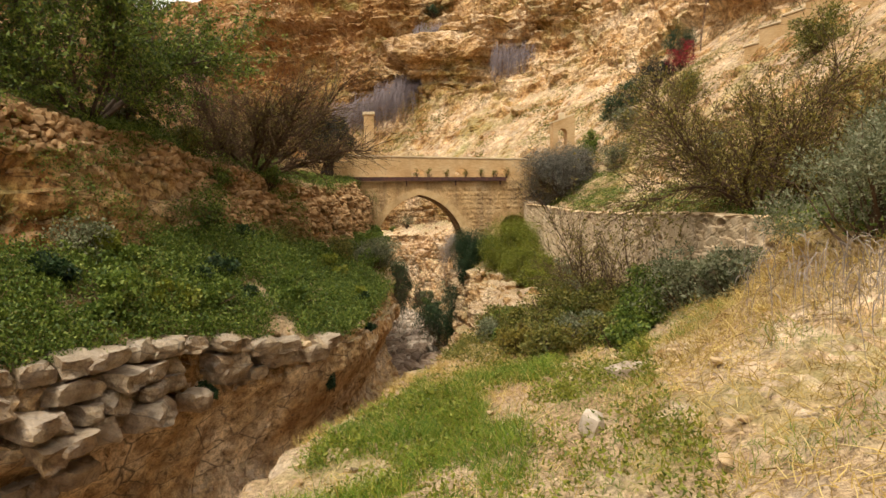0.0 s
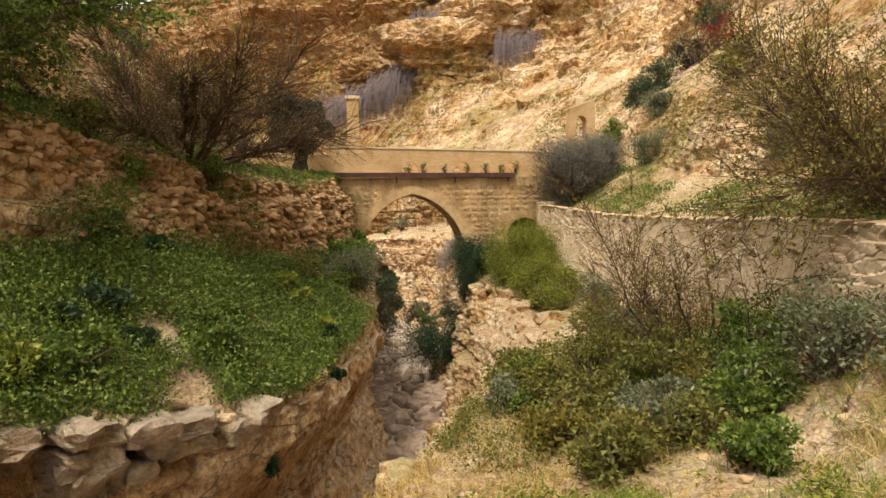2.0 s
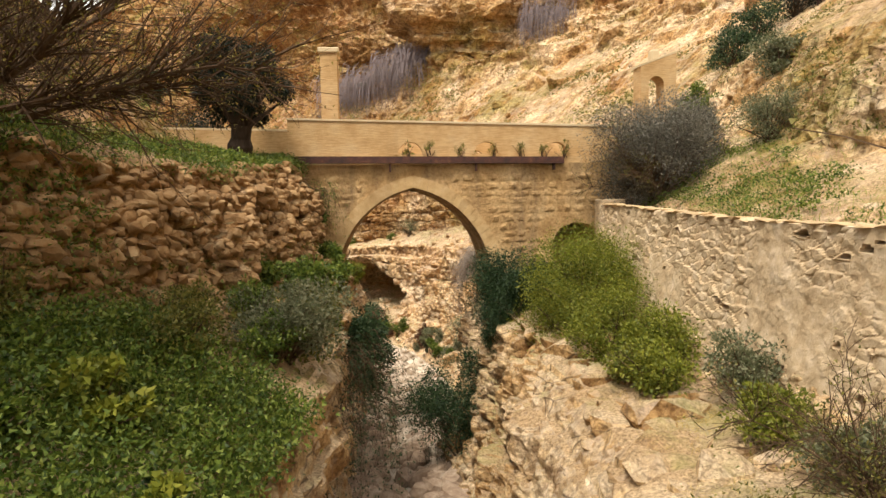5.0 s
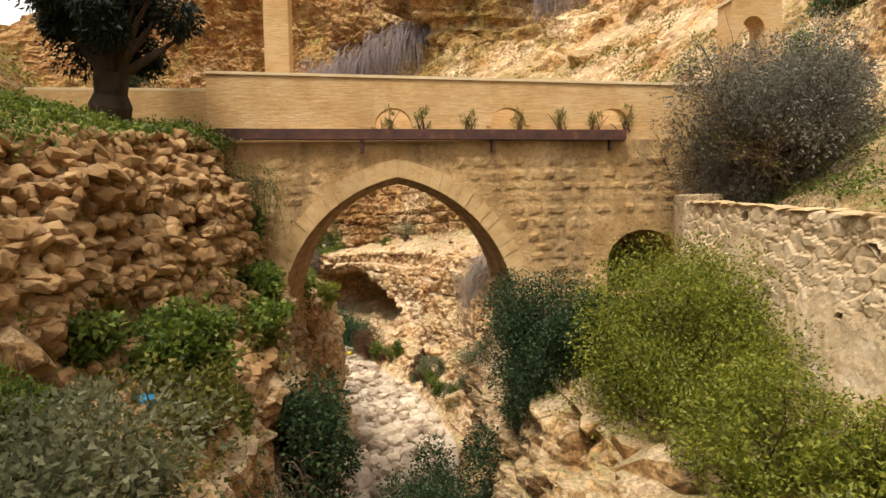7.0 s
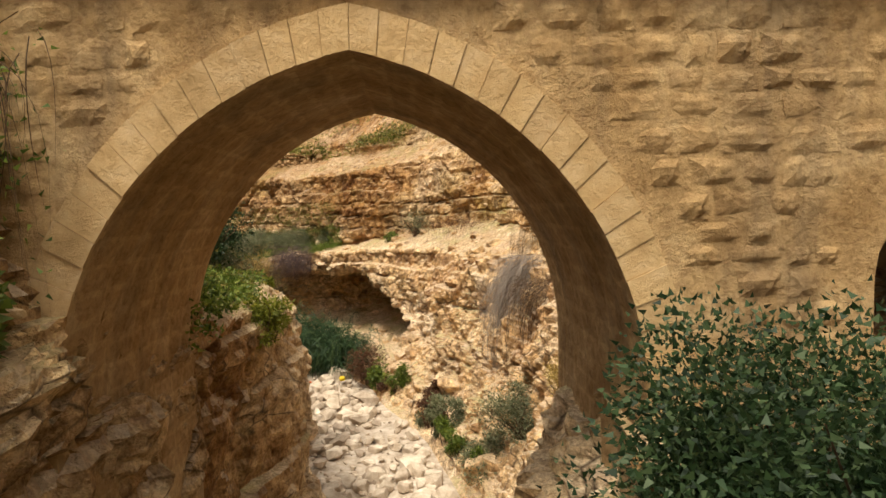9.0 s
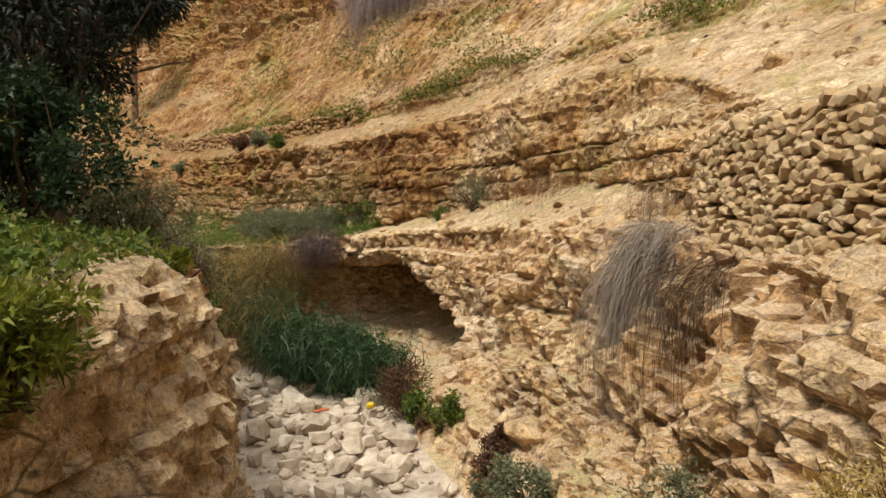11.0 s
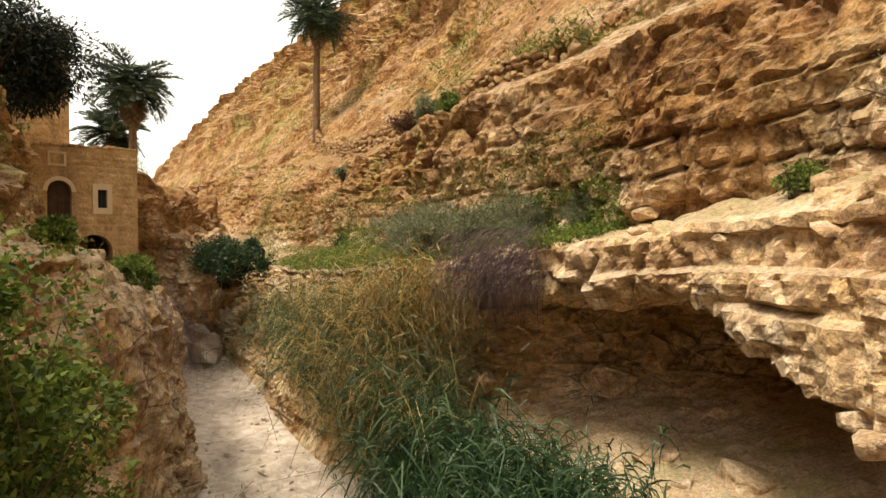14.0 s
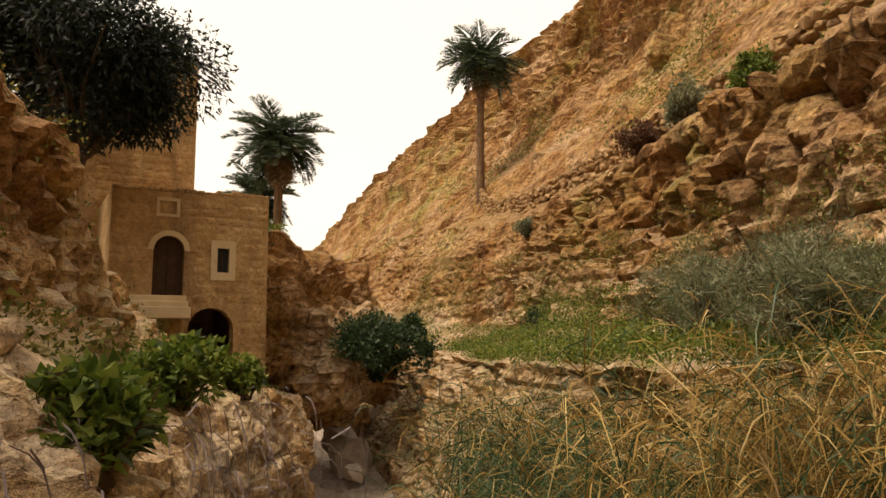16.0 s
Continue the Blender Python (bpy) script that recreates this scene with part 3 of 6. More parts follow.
def drop(x, y, top=60.0):
    """The ground under a point, from the height top down."""
    best = -99.0
    for tree in TREES:
        hit = tree.ray_cast(Vector((x, y, top)), Vector((0, 0, -1)))
        if hit[0] is not None:
            best = max(best, hit[0].z)
    return best if best > -99 else EYE - 10


# ---- solid shapes ----
def plate(outer, holes, depth, bm=None):
    """A slab in the x-z plane from y 0 to depth, with openings through it."""
    bm = bm or bmesh.new()
    edges = []
    for loop in (outer, *holes):
        vs = [bm.verts.new((x, 0, z)) for x, z in loop]
        edges += [bm.edges.new((a, b)) for a, b in zip(vs, vs[1:] + vs[:1])]
    res = bmesh.ops.triangle_fill(bm, edges=edges, use_beauty=True, use_dissolve=False)
    faces = [g for g in res["geom"] if isinstance(g, bmesh.types.BMFace)]
    ext = bmesh.ops.extrude_face_region(bm, geom=faces)
    bmesh.ops.translate(bm, verts=[g for g in ext["geom"] if isinstance(g, bmesh.types.BMVert)], vec=(0, depth, 0))
    bmesh.ops.recalc_face_normals(bm, faces=bm.faces)
    return bm


def box(x0, y0, z0, x1, y1, z1, bevel=0.0, bm=None):
    bm = bm or bmesh.new()
    new_bm = bmesh.ops.create_cube(bm, size=1, matrix=Matrix.Translation(((x0 + x1) / 2, (y0 + y1) / 2, (z0 + z1) / 2)) @ Matrix.Diagonal((x1 - x0, y1 - y0, z1 - z0, 1)))
    if bevel:
        vs = set(new_bm["verts"])
        bmesh.ops.bevel(bm, geom=[e for e in bm.edges if e.verts[0] in vs and e.verts[1] in vs], offset=bevel, segments=1, affect="EDGES")
    return bm


def stone_mesh(name, seed, points=14, squash=0.75):
    rng = random.Random(seed)
    bm = bmesh.new()
    for _ in range(points):
        v = Vector((rng.gauss(0, 1), rng.gauss(0, 1), rng.gauss(0, 1))).normalized()
        q = max(abs(v.x), abs(v.y), abs(v.z))
        v = v * (0.5 + 0.35 * (1 / q - 1)) * rng.uniform(0.88, 1.1)
        bm.verts.new((v.x, v.y, v.z * squash))
    bmesh.ops.convex_hull(bm, input=bm.verts)
    bmesh.ops.delete(bm, geom=[v for v in bm.verts if not v.link_faces], context="VERTS")
    bmesh.ops.recalc_face_normals(bm, faces=bm.faces)
    me = bpy.data.meshes.new(name)
    bm.to_mesh(me)
    bm.free()
    me.shade_flat()
    return me


def arrays(me):
    me.calc_loop_triangles()
    v = np.array([x.co[:] for x in me.vertices])
    f = np.array([t.vertices[:] for t in me.loop_triangles])
    return v, f


def joined(name, shapes, matrices, material):
    """Many copies of small shapes in one mesh."""
    data = [arrays(s) for s in shapes]
    vs, fs, n = [], [], 0
    for k, m in enumerate(matrices):
        v, f = data[k % len(data)]
        mm = np.array(m)
        vs.append(v @ mm[:3, :3].T + mm[:3, 3])
        fs.append(f + n)
        n += len(v)
    me = quads_mesh(name, np.concatenate(vs), np.concatenate(fs))
    me.materials.append(material)
    return me


def shared(me, material):
    if not me.materials:
        me.materials.append(material)
    return me


HULLS = [shared(stone_mesh("rubble_stone", s, 26), M_RUBBLE) for s in range(10)]
FIELD = [shared(stone_mesh("field_stone", 30 + s, 16, 0.7), M_DRYWALL) for s in range(10)]
HULLS_PALE = [shared(stone_mesh("field_stone", 130 + s, 26, 0.85), M_DRYWALL) for s in range(10)]
GRAVEL = [stone_mesh("gravel_stone", 50 + s, 15, 0.9) for s in range(8)]
RIVER = [shared(stone_mesh("river_stone", 60 + s, 34, 0.95), M_BOULDER) for s in range(8)]
BRICKS = []
for s in range(6):
    rng = random.Random(90 + s)
    bm = bmesh.new()
    grid = [[bm.verts.new((-0.5 + i / 4 + (rng.uniform(-0.07, 0.07) if 0 < i < 4 else rng.uniform(-0.02, 0.05) * (1 - i / 2)), (rng.uniform(-0.62, -0.3) if 0 < i < 4 and 0 < j < 3 else rng.uniform(-0.12, 0.1)), -0.5 + j / 3 + (rng.uniform(-0.06, 0.06) if 0 < j < 3 else rng.uniform(-0.02, 0.07) * (1 - j / 1.5)))) for j in range(4)] for i in range(5)]
    for i in range(4):
        for j in range(3):
            bm.faces.new((grid[i][j], grid[i + 1][j], grid[i + 1][j + 1], grid[i][j + 1]))
    border = [grid[i][0] for i in range(5)] + [grid[4][j] for j in range(1, 4)] + [grid[i][3] for i in (3, 2, 1, 0)] + [grid[0][j] for j in (2, 1)]
    back = [bm.verts.new((v.co.x, 0.5, v.co.z)) for v in border]
    for i in range(len(border)):
        k = (i + 1) % len(border)
        bm.faces.new((border[i], back[i], back[k], border[k]))
    me = bpy.data.meshes.new("ashlar_block")
    bm.to_mesh(me)
    bm.free()
    BRICKS.append(shared(me, M_MASONRY))

# ---- plants: shapes ----
def unit(v):
    return v / (np.linalg.norm(v, axis=-1, keepdims=True) + 1e-9)


def leaves(name, base, way, length, width, rng, droop=0.0):
    """Small pointed leaves, each a face of its own."""
    n = len(base)
    way = unit(way)
    side = unit(np.cross(way, rng.normal(size=(n, 3))))
    length = (np.ones(n) * length)[:, None]
    width = (np.ones(n) * width)[:, None]
    tip = base + way * length - np.array([0, 0, 1.0]) * length * droop
    low = base + way * length * 0.12
    v = np.stack([low - side * width * 0.55, low + side * width * 0.55, tip], 1).reshape(-1, 3)
    return quads_mesh(name, v, np.arange(3 * n).reshape(n, 3))


def ribbons(name, base, way, length, width, bend, rng, steps=4):
    """Long blades that arch over: bend is how far gravity or the wind pulls their tips."""
    n = len(base)
    way = unit(way)
    length, width = (np.ones(n) * length)[:, None], (np.ones(n) * width)[:, None]
    side = unit(np.cross(way, rng.normal(size=(n, 3)) + np.array([0, 0, 0.3])))
    pts = []
    for s in np.linspace(0, 1, steps + 1):
        c = base + way * length * s + bend * length * s * s
        w = width * (1 - 0.92 * s) * (0.6 + 0.4 * min(1, 4 * s))
        pts += [c - side * w / 2, c + side * w / 2]
    v = np.stack(pts, 1)
    m = 2 * (steps + 1)
    f = np.array([[2 * s, 2 * s + 1, 2 * s + 3, 2 * s + 2] for s in range(steps)])
    return quads_mesh(name, v.reshape(-1, 3), (f[None] + m * np.arange(n)[:, None, None]).reshape(-1, 4))


def tubes(name, lines, sides=4):
    """Tapered limbs from lists of (point, radius)."""
    vs, fs, n = [], [], 0
    ang = np.linspace(0, 2 * np.pi, sides, endpoint=False)
    for pts, radii in lines:
        pts = np.asarray(pts, float)
        t = unit(np.gradient(pts, axis=0))
        ref = np.array([0.31, 0.9, 0.3]) if abs(t[0, 2]) > 0.6 else np.array([0.1, 0.2, 1.0])
        a = unit(np.cross(t, ref))
        b = np.cross(t, a)
        ringv = pts[:, None] + (np.cos(ang)[None, :, None] * a[:, None] + np.sin(ang)[None, :, None] * b[:, None]) * np.asarray(radii)[:, None, None]
        vs.append(ringv.reshape(-1, 3))
        k = len(pts)
        idx = n + np.arange(k * sides).reshape(k, sides)
        nx = np.roll(idx, -1, 1)
        fs.append(np.stack([idx[:-1], nx[:-1], nx[1:], idx[1:]], -1).reshape(-1, 4))
        n += k * sides
    return quads_mesh(name, np.concatenate(vs), np.concatenate(fs))


def limb(rng, start, way, length, r0, r1, steps=5, wander=0.18, lift=0.0):
    pts, d = [np.array(start, float)], unit(np.array(way, float))
    for _ in range(steps):
        d = unit(d + rng.normal(size=3) * wander + np.array([0, 0, lift]))
        pts.append(pts[-1] + d * length / steps)
    return np.array(pts), np.linspace(r0, r1, steps + 1)


def blobs(rng, n, radius, flat, spread=0.85):
    """Centres and radii of the clumps of a crown."""
    c = unit(rng.normal(size=(n, 3))) * (rng.random((n, 1)) ** 0.5) * radius * spread
    c[:, 2] = c[:, 2] * flat
    return c, radius * rng.uniform(0.14, 0.42, n)


def crown_points(rng, n, centres, radii, flat=1.0):
    k = rng.integers(0, len(centres), n)
    d = unit(rng.normal(size=(n, 3)))
    r = radii[k, None] * (0.35 + 0.85 * rng.random((n, 1)) ** 0.8)
    off = d * r * np.array([1, 1, flat])
    return centres[k] + off, d


def shrub(name, label, category, at, radius, material, seed, leaf=0.09, count=2600, flat=0.75, group="", slim=0.5, up=0.5, dead=0.0, stem=M_TWIG, droop=0.15, clumps=30):
    """A leafy bush: stems from the ground and a ragged crown of single leaves."""
    rng = np.random.default_rng(seed)
    ob = thing(name, Matrix.Translation(at), label, category, group)
    c, r = blobs(rng, clumps, radius, flat)
    c[:, 2] += radius * flat * 0.75
    lines = []
    for i in range(len(c)):
        pts, rad = limb(rng, (rng.normal() * 0.08, rng.normal() * 0.08, -0.1), c[i] + np.array([0, 0, 0.3]), np.linalg.norm(c[i]) + 0.2, 0.02 + 0.012 * radius, 0.006, 5, 0.15)
        lines.append((pts, rad))
        for _ in range(2):
            j = rng.integers(2, len(pts))
            lines.append(limb(rng, pts[j], rng.normal(size=3) + np.array([0, 0, 0.6]), r[i] * 1.1, 0.008, 0.003, 3, 0.25))
    tagged(part("stem_tangle", tubes("stem_tangle", lines, 3), stem, ob), kind="stuff")
    count, leaf = int(count * 2.0), leaf * 1.18
    p, d = crown_points(rng, count, c, r, flat)
    w = d + rng.normal(size=d.shape) * 0.7 + np.array([0, 0, up])
    size = leaf * rng.uniform(0.6, 1.4, count)
    tagged(part("foliage", leaves("foliage", p, w, size, size * slim, rng, droop), material, ob), kind="stuff")
    if dead:
        k = int(count * dead)
        p, d = crown_points(rng, k, c, r * 1.05, flat)
        tagged(part("dry_leaves", leaves("dry_leaves", p, d + rng.normal(size=d.shape), leaf, leaf * slim, rng), M_STRAW, ob), kind="stuff")
    return ob


def twig_tree(name, label, category, at, height, spread, seed, leaf_mat=None, leaf=0.05, leaf_count=2500, limbs=9, twigs=26, wood=M_TWIG, lean=(0, 0), thick=0.07, up=0.8):
    """A many-stemmed tree, nearly bare: limbs that fork into fine twigs."""
    rng = np.random.default_rng(seed)
    ob = thing(name, Matrix.Translation(at), label, category)
    ends, fine = [], []
    for i in range(limbs):
        a = 2 * np.pi * (i + rng.random()) / limbs
        way = np.array([np.cos(a) * spread / height + lean[0], np.sin(a) * spread / height + lean[1], rng.uniform(0.5, 1.0) * up])
        length = np.hypot(height, spread) * rng.uniform(0.5, 0.75)
        pts, rad = limb(rng, (0.12 * np.cos(a), 0.12 * np.sin(a), -0.15), way, length, thick * rng.uniform(0.6, 1.1), thick * 0.25, 8, 0.14, 0.02)
        part("limb", tubes("limb", [(pts, rad)], 6), wood, ob)
        for _ in range(twigs):
            j = rng.integers(2, len(pts))
            d = unit(pts[j] - pts[j - 1]) + rng.normal(size=3) * 0.55 + np.array([0, 0, 0.15])
            q, qr = limb(rng, pts[j], d, length * rng.uniform(0.25, 0.5), thick * 0.2, 0.006, 5, 0.16, 0.02)
            fine.append((q, qr))
            for _ in range(5):
                m = rng.integers(1, len(q))
                d2 = unit(q[m] - q[m - 1]) + rng.normal(size=3) * 0.5
                t, tr = limb(rng, q[m], d2, length * rng.uniform(0.1, 0.24), 0.007, 0.003, 3, 0.2)
                fine.append((t, tr))
                ends.append(t)
    tagged(part("twig_work", tubes("twig_work", fine, 3), wood, ob), kind="stuff")
    if leaf_mat and leaf_count:
        e = np.concatenate(ends)
        k = rng.integers(0, len(e), leaf_count)
        p = e[k] + rng.normal(size=(leaf_count, 3)) * 0.06
        s = leaf * rng.uniform(0.6, 1.4, leaf_count)
        tagged(part("foliage", leaves("foliage", p, rng.normal(size=p.shape) + np.array([0, 0, 0.2]), s, s * 0.5, rng), leaf_mat, ob), kind="stuff")
    return ob


def leafy_tree(name, label, at, height, radius, material, seed, trunk=0.2, leaf=0.12, count=5000, flat=0.8, bark=M_BARK, clear=0.35, droop=0.3):
    rng = np.random.default_rng(seed)
    ob = thing(name, Matrix.Translation(at), label, "tree")
    fork = height * clear
    pts, rad = limb(rng, (0, 0, -0.3), (0.05, 0.0, 1), fork + 0.3, trunk * 1.25, trunk * 0.8, 7, 0.05)
    rad = rad * (1 + 0.12 * np.sin(np.arange(len(rad)) * 2.1))
    part("trunk", tubes("trunk", [(pts, rad)], 10), bark, ob)
    c, r = blobs(rng, 26, radius, flat, 0.85)
    c[:, 2] += height - radius * flat
    top = pts[-1]
    for i in range(len(c)):
        q, qr = limb(rng, top - np.array([0, 0, 0.2]), c[i] - top + np.array([0, 0, 0.2]), np.linalg.norm(c[i] - top), trunk * 0.38, 0.015, 6, 0.12)
        part("limb", tubes("limb", [(q, qr)], 5), bark, ob)
    count, leaf = int(count * 3.2), leaf * 1.25
    p, d = crown_points(rng, count, c, r)
    s = leaf * rng.uniform(0.6, 1.4, count)
    tagged(part("crown", leaves("crown", p, d + rng.normal(size=d.shape) * 0.6 + np.array([0, 0, 0.1]), s, s * 0.4, rng, droop), material, ob), kind="stuff")
    return ob


def reed_clump(name, label, at, n, length, width, material, seed, spread=1.0, out=(0, 0, 0), group="", gold=0):
    """Canes with long hanging leaves."""
    rng = np.random.default_rng(seed)
    ob = thing(name, Matrix.Translation(at), label, "reeds", group)
    base = rng.normal(size=(n, 3)) * np.array([spread, spread, 0.15]) * 0.45
    way = rng.normal(size=(n, 3)) * 0.28 + np.array([0, 0, 1]) + np.array(out) * 0.5
    ln = length * rng.uniform(0.5, 1.1, n)
    bend = rng.normal(size=(n, 3)) * 0.25 + np.array(out) * 0.5 - np.array([0, 0, 0.35])
    tagged(part("cane_thicket", ribbons("cane_thicket", base, way, ln, width, bend * 0.5, rng, 4), M_REEDGOLD if gold > 0.4 else M_REED, ob), kind="stuff")
    m = n * 16
    k = rng.integers(0, n, m)
    s = rng.random((m, 1)) ** 0.8
    p = base[k] + unit(way[k]) * ln[k, None] * s + bend[k] * 0.5 * ln[k, None] * s * s
    w = rng.normal(size=(m, 3)) * 0.8 + np.array([0, 0, 0.35]) + np.array(out) * 0.4
    lw = length * rng.uniform(0.14, 0.3, m)
    b = np.array([0, 0, -0.8]) + rng.normal(size=(m, 3)) * 0.2
    pick = rng.random(m) < gold
    for nm, sel, mt in (("green_foliage", ~pick, material), ("dry_foliage", pick, M_REEDGOLD)):
        if sel.sum():
            tagged(part(nm, ribbons(nm, p[sel], w[sel], lw[sel], width, b[sel], rng, 3), mt, ob), kind="stuff")
    return ob


def hanging(name, label, category, at, n, length, material, seed, span=(0.6, 0.3), out=(0, 0, 0), leafy=None, width=0.017):
    """Withered stems that hang down over a rock face."""
    rng = np.random.default_rng(seed)
    ob = thing(name, Matrix.Translation(at), label, category)
    base = np.clip(rng.normal(size=(n, 3)), -1.5, 1.5) * np.array([span[0], span[0], span[1]]) * 0.5
    way = np.clip(rng.normal(size=(n, 3)), -1.5, 1.5) * 0.18 + np.array(out) * 0.7 + np.array([0, 0, -0.08])
    ln = length * rng.uniform(0.4, 1.05, n)
    bend = np.array([0, 0, -1.15]) + rng.normal(size=(n, 3)) * np.array([0.09, 0.09, 0.15]) - 0.85 * unit(way)
    tagged(part("stem_tangle", ribbons("stem_tangle", base, way, ln, width, bend, rng, 6), material, ob), kind="stuff")
    if leafy:
        m = n * 8
        k = rng.integers(0, n, m)
        s = rng.random((m, 1))
        p = base[k] + unit(way[k]) * ln[k, None] * s + bend[k] * ln[k, None] * s * s + rng.normal(size=(m, 3)) * 0.05
        tagged(part("foliage", leaves("foliage", p, rng.normal(size=(m, 3)) + np.array([0, 0, -0.4]), 0.08, 0.035, rng), leafy, ob), kind="stuff")
    return ob


def palm(label, at, height, size, seed, lean=(0, 0), dry=10):
    rng = np.random.default_rng(seed)
    ob = thing("palm_tree", Matrix.Translation(at), label, "palm tree", "palms")
    s = np.linspace(0, 1, 40)
    pts = np.c_[lean[0] * s * s * height, lean[1] * s * s * height, -0.4 + (height + 0.4) * s]
    rad = (0.24 - 0.06 * s) * (1 + 0.1 * (np.arange(40) % 2)) * size / 2.4
    part("trunk", tubes("trunk", [(pts, rad)], 9), M_PALM_BARK, ob)
    top = pts[-1]
    frond = {}
    for kind, mt in (("frond", M_PALM), ("dry_frond", M_PALMDRY)):
        n = 46
        t = np.linspace(0.12, 1, n)
        rach = np.c_[t * 0.95, t * 0, 0.18 * t - 0.55 * t * t]
        way = np.array([1, 0, 0.0])
        base = np.repeat(rach, 2, 0)
        sgn = np.tile([1.0, -1.0], n)
        d = np.c_[0.55 + 0 * sgn, sgn * 0.9, 0.25 + 0 * sgn] + rng.normal(size=(2 * n, 3)) * 0.1
        ln = np.repeat(0.34 * np.sin(np.pi * (0.15 + 0.8 * t)) + 0.05, 2)
        v0 = leaves(kind, base, d, ln, 0.03, rng, 0.35)
        v0.materials.append(mt)
        frond[kind] = v0
    for i in range(52):
        f = new("frond", frond["frond"])
        f.parent = ob
        tilt = -75 + 125 * rng.random() ** 0.9
        f.matrix_basis = Matrix.Translation(Vector(top)) @ pose(0, 0, 0, 0, tilt, i * 137.5 % 360) @ Matrix.Scale(size * rng.uniform(0.85, 1.1), 4)
    for i in range(dry):
        f = new("dry_frond", frond["dry_frond"])
        f.parent = ob
        f.matrix_basis = Matrix.Translation(Vector(top) - Vector((0, 0, 0.15))) @ pose(0, 0, 0, 0, rng.uniform(48, 72), i * 360 / dry) @ Matrix.Scale(size * rng.uniform(0.7, 0.9), 4)
    return ob


def cover(name, label, spots, per, leaf, material, seed, spread=0.2, height=0.25, slim=0.5):
    """Low herbs that clothe the ground."""
    rng = np.random.default_rng(seed)
    per, leaf = int(per * 1.7), leaf * 0.85
    p = np.repeat(np.asarray(spots), per, 0)
    tall = np.repeat(rng.uniform(0.35, 1.0, len(spots)), per) * height
    p = p + rng.normal(size=p.shape) * np.array([spread, spread, 0.03])
    p[:, 2] += tall * rng.random(len(p)) ** 0.7
    w = rng.normal(size=p.shape) * 0.8 + np.array([0, 0, 0.6])
    s = leaf * rng.uniform(0.6, 1.4, len(p))
    ob = new(name, leaves(name, p, w, s, s * slim, rng, 0.1))
    ob.data.materials.append(material)
    return tagged(ob, label, "plants", kind="stuff")


def turf(name, label, spots, length, material, seed, width=0.012, lay=0.3, spread=0.08):
    rng = np.random.default_rng(seed)
    p = np.asarray(spots) + rng.normal(size=(len(spots), 3)) * np.array([spread, spread, 0.0])
    w = rng.normal(size=p.shape) * lay + np.array([0, 0, 1])
    ln = length * rng.uniform(0.4, 1.2, len(p))
    ob = new(name, ribbons(name, p, w, ln, width, rng.normal(size=p.shape) * np.array([0.3, 0.3, 0.1]) - np.array([0, 0, 0.25]), rng, 2))
    ob.data.materials.append(material)
    return tagged(ob, label, "grass", kind="stuff")


def area(side, k0, k1, f0, f1, n, seed, patchy=0.0, scale=1.5, steep=True):
    """n points spread over a stretch of a bank; patchy leaves gaps."""
    rng = np.random.default_rng(seed)
    p, c = (left, LCOL) if side == "L" else (right, RCOL)
    def col(f):
        i = np.minimum(f.astype(int), len(c) - 2)
        return c[i] + (f - i) * (c[i + 1] - c[i])
    m = n * 4
    r = np.interp(rng.uniform(k0, k1, m), ROWS_AT, np.arange(len(ROWS_AT)))
    q = col(rng.uniform(f0, f1, m))
    i, j = np.minimum(r.astype(int), p.shape[0] - 2), np.minimum(q.astype(int), p.shape[1] - 2)
    fr, fq = (r - i)[:, None], (q - j)[:, None]
    out = (p[i, j] * (1 - fr) + p[i + 1, j] * fr) * (1 - fq) + (p[i, j + 1] * (1 - fr) + p[i + 1, j + 1] * fr) * fq
    if patchy:
        out = out[vnoise(out / scale, seed) + 0.5 > patchy]
    return out[:n]


def on(x, y, dz=0.0, top=60.0):
    return Vector((x, y, drop(x, y, top) + dz))


def up_at(x, y, z):
    return Vector((x, y, z + EYE))


# ---- the bridge ----
BRIDGE = pose(0, 41.3, EYE, 0, 0, 6)
bridge = thing("bridge", BRIDGE, "ochre stone footbridge with a pointed arch over the canyon", "bridge")
ARCH_X, SPRING, HALF, OFF = -1.43, -2.6, 2.85, 0.70


def arch_curve(cx, z0, half, off, foot, n=14):
    """Outline of a pointed opening, from its right foot over the crown to the left foot."""
    r = half + off
    top = math.acos(off / r)
    pts = [(cx + half, foot)]
    pts += [(cx - off + r * math.cos(a), z0 + r * math.sin(a)) for a in np.linspace(0, top, n)]
    pts += [(cx + off - r * math.cos(a), z0 + r * math.sin(a)) for a in np.linspace(top, 0, n)[1:]]
    return pts + [(cx - half, foot)]


def round_curve(cx, z0, half, rise, foot, n=12):
    return [(cx + half, foot)] + [(cx + half * math.cos(a), z0 + rise * math.sin(a)) for a in np.linspace(0, math.pi, n)] + [(cx - half, foot)]


FOOT = -6.5
outline = [(-9.5, FOOT)] + [(-9.5, 1.75), (9.5, 1.7), (9.5, FOOT)]
outline += arch_curve(ARCH_X, SPRING, HALF, OFF, FOOT)
part("spandrel_wall", plate(outline, [round_curve(4.65, -1.35, 0.95, 0.85, -2.1)], 4.0), M_MASONRY, bridge)
part("deck", box(-9.4, 0.1, 1.6, 9.4, 3.9, 1.98), M_COURSED, bridge, "paved deck between the parapets")
